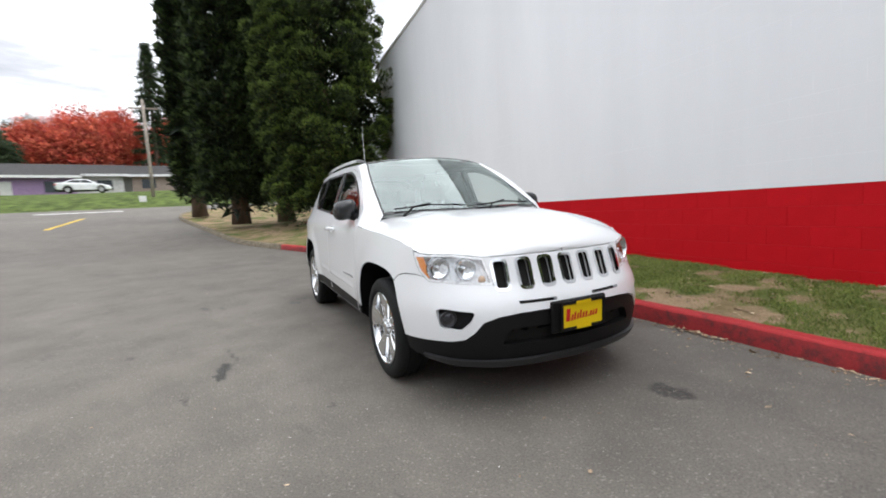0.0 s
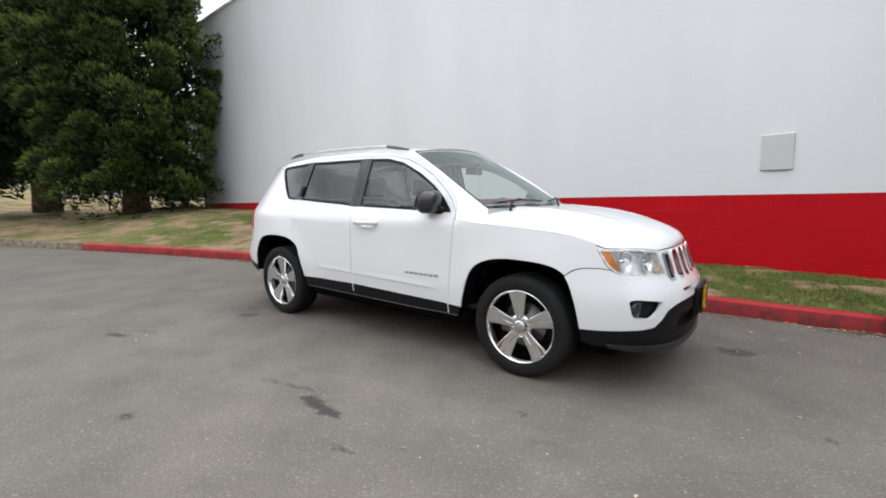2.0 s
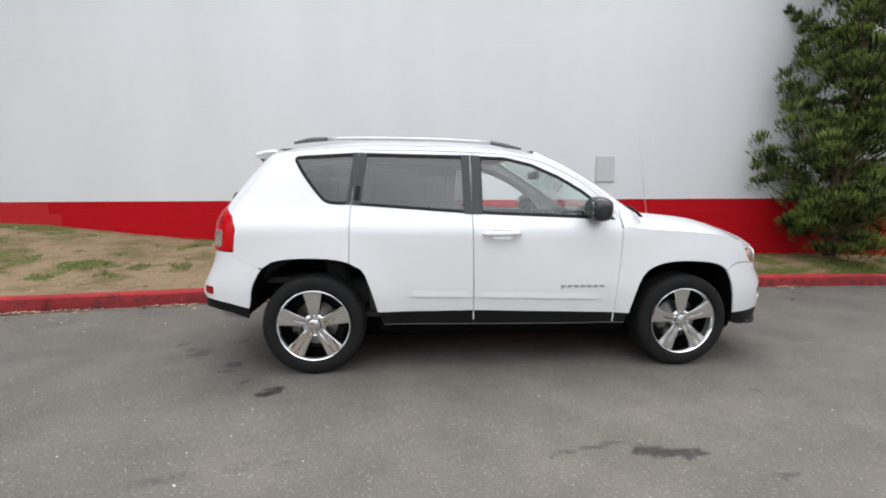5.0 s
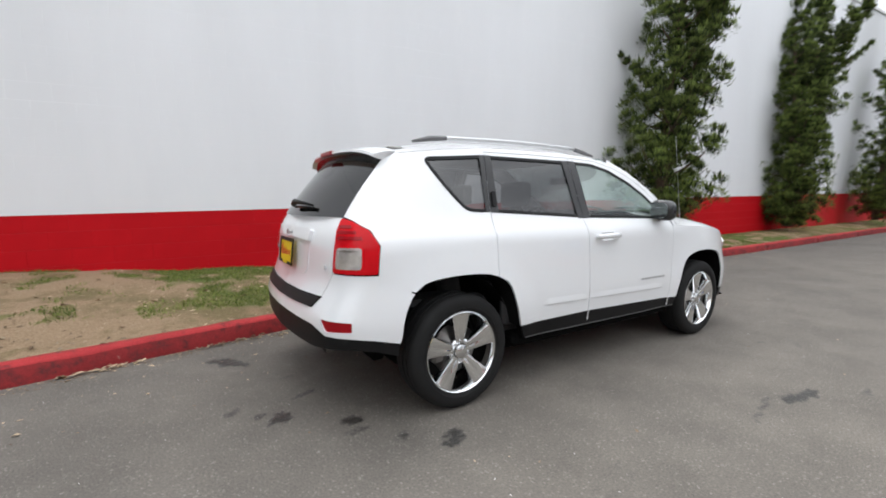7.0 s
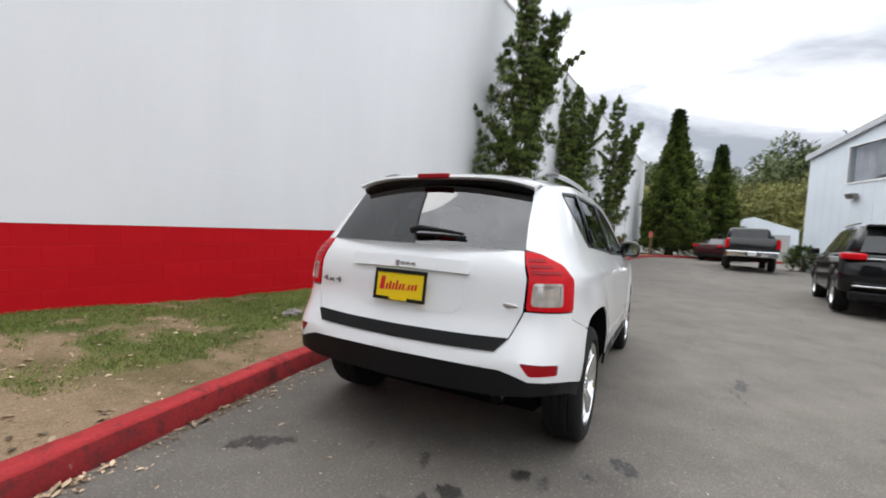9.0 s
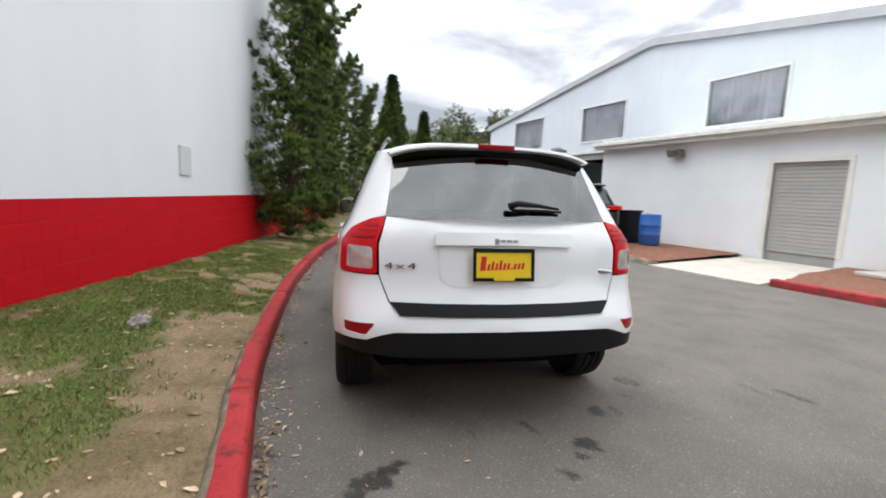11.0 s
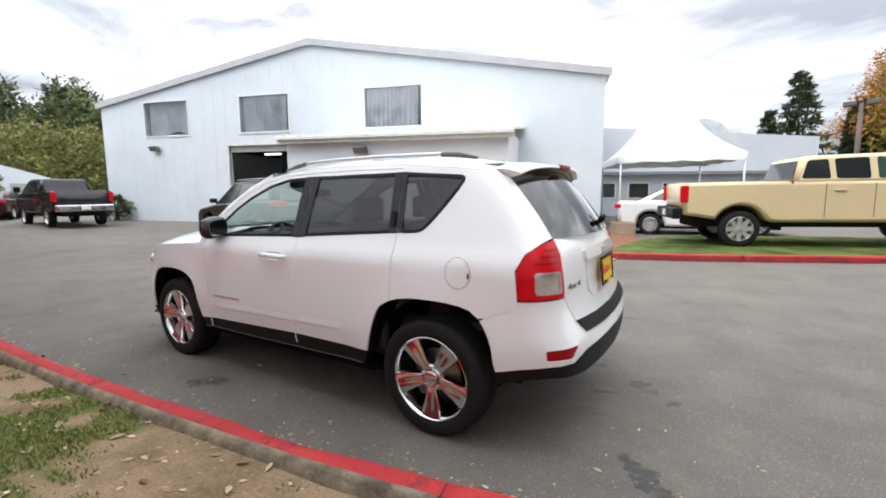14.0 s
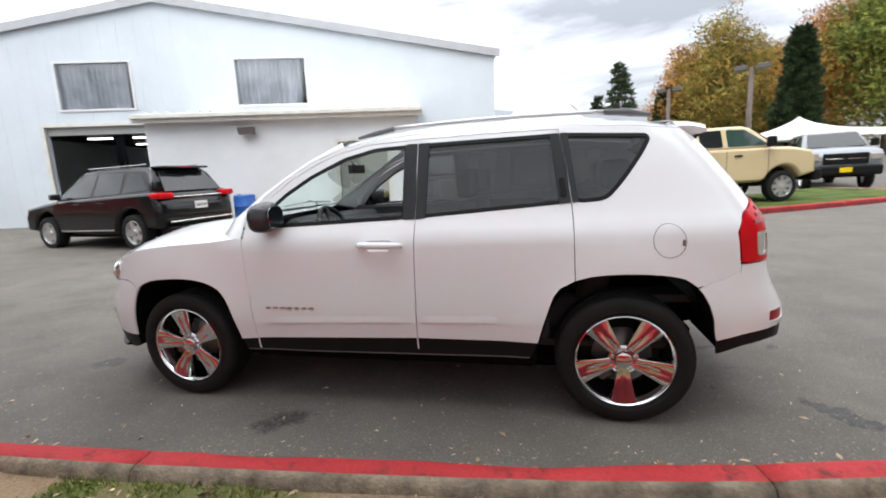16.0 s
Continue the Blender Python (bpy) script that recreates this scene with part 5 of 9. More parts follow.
for s in (1, -1):
    lamp = new("tail_lamp")
    lamp.parent = suv
    tagged(lamp, "red tail lamp with clear reversing lens")
    tl = [(s * u, z) for u, z in TAIL]
    clear = [(s * u, z) for u, z in rounded([(5.000, 0.976), (4.842, 0.980), (4.842, 0.870), (5.008, 0.868)], 0.02, 4)]
    part("lens", skin(rounded(tl, 0.02, 3), [clear], off=0.006, lip=0.02, gap=0.003), LAMP_RED, lamp)
    part("reversing_lens", skin(clear, off=0.001, lip=0, gap=-0.003, step=0.03), LENS_GREY, lamp)
    part("lens_rim", skin(inset(clear, -0.001), [inset(clear, 0.012)], off=0.008, lip=0.008, gap=0, step=0.03), LENS_GREY, lamp)
    for k in range(3):
        z = 1.020 + 0.028 * k
        part("lens_bar", skin([(s * u, zz) for u, zz in ((5.005 - 0.002 * k, z), (4.845 + 0.035 * k, z), (4.845 + 0.035 * k, z + 0.014), (5.005 - 0.002 * k, z + 0.014))], off=0.009, lip=0.005, gap=0, step=0.03), LAMP_DEEP, lamp)

# handle bar above the plate, a shallow plate recess, badges
bm = bmesh.new()
for s in (1, -1):
    skin([(s * u, z) for u, z in ((U_END, 1.058), (5.32, 1.054), (5.31, 1.045), (5.325, 0.992), (U_END, 0.998))], off=0.022, lip=0.024, gap=0, bm=bm)
bmesh.ops.remove_doubles(bm, verts=[v for v in bm.verts if abs(v.co.y) < 0.002 and any(f.smooth for f in v.link_faces)], dist=0.003)
part("handle_bar", bm, CAR_WHITE, gate)
bm = bmesh.new()
for s in (1, -1):
    skin([(s * u, z) for u, z in ((U_END, 0.985), (5.34, 0.985), (5.355, 0.83), (5.41, 0.785), (U_END, 0.780))], off=0.0035, lip=0.004, gap=0, bm=bm)
bmesh.ops.remove_doubles(bm, verts=[v for v in bm.verts if abs(v.co.y) < 0.002 and any(f.smooth for f in v.link_faces)], dist=0.003)
part("plate_recess", bm, CAR_WHITE, gate)
bm = bmesh.new()
for k in range(4):
    y0 = 0.062 - 0.033 * k
    box(bm, -2.072, -2.062, y0 - 0.024, y0, 1.008 + (0.010 if k else 0.0), 1.040 - (0.006 if k else 0.0))
part("badge", bm, SATIN, gate, "silver maker badge as plain blocks", bevel=0.004)
bm = bmesh.new()
bmesh.ops.create_uvsphere(bm, u_segments=16, v_segments=8, radius=1.0)
bm.transform(Matrix.Translation(body(-5.12, 0.862, 0.004)) @ Euler((0, 0, radians(-16))).to_matrix().to_4x4() @ Matrix.Diagonal((0.006, 0.062, 0.012, 1)))
part("badge", bm, SATIN, gate, "small oval silver badge", smooth=True)
txt = bpy.data.curves.new("four_by_four", "FONT")
txt.body, txt.size, txt.extrude, txt.align_x = "4x4", 0.062, 0.002, "CENTER"
txt.space_character = 1.25
tmp = bpy.data.objects.new("tmp", txt)
scene.collection.objects.link(tmp)
bpy.context.view_layer.update()
me = bpy.data.meshes.new_from_object(tmp.evaluated_get(bpy.context.evaluated_depsgraph_get()))
bpy.data.objects.remove(tmp)
me.materials.append(STEEL)
lt = new("badge_lettering", me)
lt.parent = gate
q0 = body(5.150, 0.872, 0.006)
nz = (body(5.150, 0.872, 0.01) - body(5.150, 0.872, 0.0)).normalized()
nx = Vector((0, 0, 1)).cross(nz).normalized()
ny = nz.cross(nx)
lt.matrix_local = Matrix.Translation(q0) @ Matrix((nx, ny, nz)).transposed().to_4x4() @ Matrix.Diagonal((1.5, 0.72, 1, 1))
tagged(lt, "silver 4x4 lettering")

# spoiler with brake lamp
sp = new("spoiler")
sp.parent = suv
tagged(sp, "white roof spoiler over the rear window")
bm = bmesh.new()
rows = []
for i in range(25):
    v = -1 + i / 12
    y = v * 0.60
    x0 = -1.60 - 0.02 * (1 - v * v)
    x1 = -1.735 - 0.075 * (1 - v * v)
    zt = 1.495 + 0.052 * (1 - v ** 4)
    rows.append([bm.verts.new(q) for q in ((x0, y * 0.985, zt + 0.012), ((x0 + x1) / 2, y, zt + 0.006), (x1, y * 0.99, zt - 0.012), (x1 - 0.006, y * 0.985, zt - 0.027), (x1 + 0.03, y * 0.96, zt - 0.036), (x0, y * 0.93, zt - 0.050))])
for r0, r1 in zip(rows, rows[1:]):
    for k in range(6):
        bm.faces.new((r0[k], r0[(k + 1) % 6], r1[(k + 1) % 6], r1[k])).smooth = True
bm.faces.new(rows[0])
bm.faces.new(rows[-1][::-1])
bmesh.ops.recalc_face_normals(bm, faces=bm.faces)
part("wing", bm, CAR_WHITE, sp, smooth=True)
# black panel hung below the wing's trailing edge
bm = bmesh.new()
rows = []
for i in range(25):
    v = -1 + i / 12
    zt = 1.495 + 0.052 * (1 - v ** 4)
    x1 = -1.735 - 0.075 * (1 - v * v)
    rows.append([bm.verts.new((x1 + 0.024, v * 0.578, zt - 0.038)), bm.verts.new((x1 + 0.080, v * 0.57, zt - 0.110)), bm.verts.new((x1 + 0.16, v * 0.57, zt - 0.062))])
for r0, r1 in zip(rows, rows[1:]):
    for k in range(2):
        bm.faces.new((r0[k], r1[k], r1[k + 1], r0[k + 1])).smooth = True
part("under_panel", bm, GLOSS_BLACK, sp, "black panel under the spoiler")
bm = bmesh.new()
for a, b in ((-0.105, 0.105),):
    box(bm, -1.822, -1.79, a, b, 1.513, 1.541)
part("brake_lamp", bm, LAMP_DEEP, sp, "dark red high brake lamp", bevel=0.006)
rw = new("wiper")
rw.parent = suv
bm = bmesh.new()
tube(bm, [rear_point(-0.02, 1.185, 0.03), rear_point(-0.10, 1.195, 0.045), rear_point(-0.30, 1.192, 0.035), rear_point(-0.50, 1.185, 0.02)], [0.019, 0.017, 0.011, 0.007], 8)
part("arm", bm, BLACK_PLASTIC, rw)
bm = bmesh.new()
tube(bm, [rear_point(-0.05, 1.175, 0.015), rear_point(-0.28, 1.175, 0.018), rear_point(-0.52, 1.172, 0.015)], 0.008, 6)
part("blade", bm, BLACK_PLASTIC, rw)


def number_plate(m, parent, wide):
    """A yellow dealer plate in a black frame, its writing as plain red bars."""
    pl = new("dealer_plate")
    pl.parent = parent
    pl.matrix_local = m
    tagged(pl, "yellow dealer plate in black frame with red bars")
    w, h = 0.155, 0.078
    part("sheet", cube(-w, w, -h, h, 0.0, 0.006, 0.002), PLATE_YELLOW, pl)
    bm = bmesh.new()
    box(bm, -w - 0.008, w + 0.008, h - 0.014, h + 0.006, 0.003, 0.012)
    box(bm, -w - 0.008, w + 0.008, -h - 0.006, -h + 0.012, 0.003, 0.012)
    box(bm, -w - 0.008, -w + 0.008, -h + 0.012, h - 0.014, 0.003, 0.012)
    box(bm, w - 0.008, w + 0.008, -h + 0.012, h - 0.014, 0.003, 0.012)
    part("frame", bm, BLACK_PLASTIC, pl, bevel=0.002)
    part("tab", cube(-0.055, 0.055, -h - 0.002, -h + 0.022, 0.0125, 0.014), PLATE_YELLOW, pl)
    if wide:
        part("tab", cube(-0.055, 0.055, h - 0.020, h + 0.002, 0.0125, 0.014), PLATE_YELLOW, pl)
    bm = bmesh.new()
    heights = (0.072, 0.034, 0.046, 0.036, 0.050, 0.034, 0.034, 0.012, 0.030, 0.030, 0.032)
    x = -0.128
    for i, hh in enumerate(heights):
        wd = 0.030 if i == 0 else (0.008 if i == 7 else 0.015)
        sh = -0.008 + 0.010 * (i / 10)
        vs = [bm.verts.new(q) for q in ((x, -0.022 + sh, 0.0068), (x + wd, -0.022 + sh, 0.0068), (x + wd + 0.006, -0.022 + sh + hh, 0.0068), (x + 0.008, -0.022 + sh + hh, 0.0068))]
        bm.faces.new(vs)
        x += wd + 0.006
    part("bars", bm, PLATE_RED, pl, "slanted red bars in place of writing")
    return pl


number_plate(Matrix.Translation((-2.082, 0.015, 0.903)) @ Euler((radians(90 - 6), 0, radians(-90)), "XYZ").to_matrix().to_4x4(), gate, False)

# nose: bumper with grille slots, lamps, lower black fascia
half_nose = [(0, 0.861), (0.253, 0.861), (0.449, 0.861), (0.519, 0.857), (0.487, 0.711), (0.867, 0.738), (0.893, 0.7585), (0.96, 0.768), (1.06, 0.768), (1.127, 0.753), *ARCH_F[21:],
             (1.0, 0.402), (0.775, 0.412), (0.700, 0.424), (0.645, 0.462), (0.587, 0.519), (0.50, 0.545), (0.367, 0.559), (0, 0.567)]
slots = []
for k in range(-3, 4):
    c = 0.146 * k
    slots.append(rounded([(c - 0.036, 0.686), (c + 0.036, 0.686), (c + 0.040, 0.838), (c - 0.040, 0.838)], 0.022, 4))
slits = [rounded([(0.13, 0.602), (0.375, 0.606), (0.375, 0.622), (0.13, 0.619)], 0.007, 2), rounded([(-0.13, 0.602), (-0.375, 0.606), (-0.375, 0.622), (-0.13, 0.619)], 0.007, 2)]
nose = part("front_bumper", skin(both(half_nose), slots + slits + [FOG, [Vector((-p[0], p[1])) for p in FOG]], lip=0.03, gap=0.0008), CAR_WHITE, suv)
for sl in slots:
    part("grille_slot", skin([Vector(p) for p in inset(sl, -0.012)], [inset(sl, 0.004)], off=0.004, lip=0.02, gap=0, step=0.04), CHROME, nose, "chrome grille slot surround")
bm = skin(both([(0, 0.85), (0.50, 0.85), (0.48, 0.59), (0, 0.585)]), off=-0.04, lip=0, gap=0)
part("grille_mesh", bm, DARK_IN, nose)
for s in (1, -1):
    hl = new("headlamp")
    hl.parent = suv
    tagged(hl, "clear headlamp with chrome bowls and amber corner")
    head = [(s * u, z) for u, z in rounded(HEAD, 0.012, 3)]
    cover = part("cover", skin(head, off=-0.001, lip=0, gap=0.002, step=0.04), GLASS_LAMP, hl)
    cover.visible_shadow = False
    part("housing", skin(head, off=-0.040, lip=0, gap=-0.004, step=0.05), LAMP_SILVER, hl, "silvery lamp housing")
    part("rim", skin(inset(head, -0.002), [inset(head, 0.010)], off=-0.001, lip=0.040, gap=0), LAMP_SILVER, hl)
    am = [(s * u, z) for u, z in rounded([(0.952, 0.876), (0.919, 0.791), (0.862, 0.746), (0.852, 0.765), (0.885, 0.878)], 0.006, 2)]
    part("amber_corner", skin(am, off=-0.004, lip=0, gap=0, step=0.03), AMBER, hl, "amber corner marker")
    for uu, zz, rad in ((0.795, 0.812, 0.066), (0.630, 0.806, 0.062)):
        c = body(s * uu, zz, -0.008)
        n = (body(s * uu, zz, 0.01) - body(s * uu, zz, 0.0)).normalized()
        n = (n * 0.6 + Vector((0.8, 0, 0))).normalized()
        a = n.cross(Vector((0, 0, 1))).normalized()
        bm = bmesh.new()
        ring_sweep(bm, [(rad, 0.0), (rad * 0.95, -0.006), (rad * 0.8, -0.014), (rad * 0.5, -0.026), (rad * 0.25, -0.030), (0.012, -0.031), (0.012, -0.014), (0.001, -0.012)], c, a, n.cross(a), n, 28)
        part("bowl", bm, CHROME, hl)
    c = body(s * 0.545, 0.745, -0.02)
    bm = bmesh.new()
    bmesh.ops.create_uvsphere(bm, u_segments=14, v_segments=8, radius=0.022)
    bm.transform(Matrix.Translation(c))
    part("indicator", bm, surface("pale_amber_lens", (0.55, 0.38, 0.26), 0.15, vary=0.05, bump=0.0), hl, smooth=True)
    fogl = new("fog_lamp")
    fogl.parent = nose
    pk = [(s * p[0], p[1]) for p in FOG]
    part("pocket", skin(pk, off=-0.045, lip=0, gap=-0.006, step=0.04), BLACK_PLASTIC, fogl)
    c = body(s * 0.795, 0.533, -0.03)
    n = (body(s * 0.795, 0.533, 0.01) - body(s * 0.795, 0.533, 0.0)).normalized()
    n = (n * 0.5 + Vector((0.8, 0, 0))).normalized()
    a = n.cross(Vector((0, 0, 1))).normalized()
    bm = bmesh.new()
    ring_sweep(bm, [(0.048, -0.02), (0.048, 0.008), (0.042, 0.012), (0.040, 0.006), (0.030, 0.012), (0.001, 0.016)], c, a, n.cross(a), n, 24)
    part("lamp", bm, surface("fog_lens", (0.05, 0.05, 0.055), 0.15, 0.5, vary=0.1, bump=0.0), fogl)
half_low = [(0, 0.563), (0.367, 0.555), (0.50, 0.541), (0.585, 0.515), (0.642, 0.458), (0.698, 0.420), (0.775, 0.408), (1.134, 0.396), (1.120, 0.318), (1.05, 0.298), (0.80, 0.275), (0.50, 0.262), (0, 0.258)]
INTAKE = rounded([(-0.50, 0.385), (0.50, 0.385), (0.44, 0.475), (-0.44, 0.475)], 0.03, 3)
low = part("lower_fascia", skin(both(half_low), [INTAKE], off=-0.004, lip=0.05), BLACK_PLASTIC, suv)
# plain dark sheet stands for the unlit depth of the intake
part("intake_unlit_back", skin(INTAKE, off=-0.05, lip=0, gap=-0.004, step=0.08), DARK_IN, low)
half_lip = [(0, 0.300), (0.5, 0.302), (0.80, 0.312), (0.98, 0.322), (0.96, 0.298), (0.80, 0.276), (0.5, 0.262), (0, 0.258)]
part("chin_lip", skin(both(half_lip), off=0.016, lip=0.02), surface("grey_chin_lip", (0.020, 0.020, 0.021), 0.42, vary=0.1), low)
part("plate_bracket", cube(2.235, 2.262, -0.20, 0.20, 0.42, 0.60, 0.006), BLACK_PLASTIC, nose)
number_plate(Matrix.Translation((2.266, 0.01, 0.510)) @ Euler((radians(90), 0, radians(90)), "XYZ").to_matrix().to_4x4(), nose, True)
bm = bmesh.new()
for k in range(4):
    y0 = 0.062 - 0.033 * k
    xx = 2.03
    box(bm, xx, xx + 0.012, y0 - 0.024, y0, 0.905 + (0.006 if k else 0.0), 0.934)
part("badge", bm, LAMP_SILVER, hood, "silver maker badge as plain blocks", bevel=0.004)

# antenna, fuel flap, exhaust
bm = bmesh.new()
tube(bm, [(1.02, -0.828, 1.005), (1.018, -0.824, 1.03)], [0.014, 0.010], 10)
tube(bm, [(1.018, -0.824, 1.03), (0.955, -0.818, 1.40), (0.90, -0.81, 1.76)], [0.0016, 0.0011, 0.0009], 6)
part("antenna", bm, RAIL_SILVER, suv, "thin grey whip antenna")
cap = [(4.405 + 0.078 * math.cos(k * math.tau / 28), 0.960 + 0.078 * math.sin(k * math.tau / 28)) for k in range(28)]
flap = part("fuel_flap", skin(cap, off=0.0025, lip=0.004, gap=0, step=0.03), CAR_WHITE, suv)
cap = [Vector(p) for p in cap]
part("flap_gap", skin(inset(cap, -0.0035), [inset(cap, -0.0005)], off=0.0012, gap=0, lip=0, step=0.03), STEEL, flap)
part("flap_pull", skin(rounded([(4.462, 0.935), (4.478, 0.935), (4.480, 0.965), (4.466, 0.965)], 0.005, 2), off=0.0045, gap=0, lip=0.002, step=0.02), STEEL, flap)
bm = bmesh.new()
tube(bm, [(-1.80, -0.52, 0.415), (-1.95, -0.54, 0.41), (-2.03, -0.545, 0.40)], 0.026, 14, cap=False)
part("exhaust", bm, STEEL, suv)

# dark shell under the panels, wheel wells, floor pan
for s in (1, -1):
    shell = [(s * u, z) for u, z in [(0.02, 0.32), (0.02, 0.84)] + [(0.95, 0.87), (2.0, 1.0), (2.06, 1.055), (5.02, 1.10), (U_END - 0.01, 1.10), (U_END - 0.01, 0.47), (4.60, 0.50)] + ARCH_R[::-1] + [(3.70, 0.34), (2.0, 0.33)] + ARCH_F + [(1.10, 0.30)]]
    sh = skin(shell, off=-0.050, lip=0, gap=0, step=0.10)
    part("inner_shell", sh, UNDER, suv)
    for ax in (AXLE, -AXLE):
        bm = bmesh.new()
        rows = []
        for k in range(25):
            a = math.pi * (0.06 + 0.88 * k / 24)
            rows.append([bm.verts.new((ax + r * math.cos(a), s * y, 0.37 + r * math.sin(a))) for r, y in ((0.425, 0.80), (0.425, 0.60), (0.41, 0.52), (0.05, 0.52))])
        for r0, r1 in zip(rows, rows[1:]):
            for k in range(3):
                bm.faces.new((r0[k], r0[k + 1], r1[k + 1], r1[k]))
        part("wheel_well", bm, UNDER, suv)
# floor pan lowered and blocks added to cut light under the car
part("lowered_floor_pan", cube(-1.60, 1.90, -0.66, 0.66, 0.185, 0.36, 0.05), UNDER, suv)
part("tail_shade_box", cube(-1.74, -1.605, -0.50, 0.50, 0.235, 0.42, 0.04), UNDER, suv)
for s in (1, -1):
    part("side_light_block", cube(-0.88, 0.88, min(s * 0.702, s * 0.83), max(s * 0.702, s * 0.83), 0.265, 0.36, 0.03), UNDER, suv)
    part("mud_liner", cube(-1.81, -1.735, min(s * 0.45, s * 0.845), max(s * 0.45, s * 0.845), 0.405, 0.62, 0.02), UNDER, suv)

# cabin
cab = new("cabin")
cab.parent = suv
part("dashboard", cube(0.55, 1.05, -0.70, 0.70, 0.75, 1.055, 0.05, 3), DASH, cab)
part("binnacle", cube(0.50, 0.72, 0.20, 0.54, 0.98, 1.10, 0.04, 3), DASH, cab)
bm = bmesh.new()
wc, wn_ = Vector((0.44, 0.37, 0.985)), Vector((-0.90, 0, 0.43)).normalized()
wa = wn_.cross(Vector((0, 1, 0))).normalized()
tube(bm, [wc + 0.185 * (math.cos(k * math.tau / 28) * Vector((0, 1, 0)) + math.sin(k * math.tau / 28) * wa) for k in range(29)], 0.016, 8)
for a in (0.2, 2.94, 4.71):
    tube(bm, [wc, wc + 0.18 * (math.cos(a) * Vector((0, 1, 0)) + math.sin(a) * wa)], [0.04, 0.016], 8)
part("steering_wheel", bm, DASH, cab)
bm = bmesh.new()
tube(bm, [(0.47, 0.0, 1.47), (0.43, 0.0, 1.425)], 0.008, 6)
box(bm, 0.405, 0.440, -0.115, 0.115, 1.375, 1.436)
part("inside_mirror", bm, DASH, cab, bevel=0.008)


def car_seat(x, y, parent, width=0.50):
    st = new("seat")
    st.parent = parent
    st.matrix_local = Matrix.Translation((x, y, 0.40))
    part("cushion", cube(-0.28, 0.26, -width / 2, width / 2, 0.0, 0.20, 0.05, 3), SEAT, st)
    bm = cube(-0.40, -0.24, -width / 2 * 0.95, width / 2 * 0.95, 0.12, 0.74, 0.05, 3)
    for v in bm.verts:
        v.co.x -= 0.22 * (v.co.z - 0.12)
    part("backrest", bm, SEAT, st)
    bm = cube(-0.55, -0.44, -0.13, 0.13, 0.78, 0.96, 0.035, 3)
    part("headrest", bm, SEAT, st)
    return st


car_seat(0.02, 0.37, cab)
car_seat(0.02, -0.37, cab)
for y in (-0.40, 0.0, 0.40):
    car_seat(-0.85, y, cab, 0.42)
part("load_floor", cube(-1.95, -1.20, -0.68, 0.68, 0.60, 0.64), SEAT, cab)
part("cabin_floor", cube(-1.58, 1.0, -0.74, 0.74, 0.365, 0.40), SEAT, cab)
for s in (1, -1):
    part("door_card", cube(-0.95, 0.80, s * 0.775 - 0.03, s * 0.775 + 0.03, 0.42, 1.085, 0.02), DASH, cab)

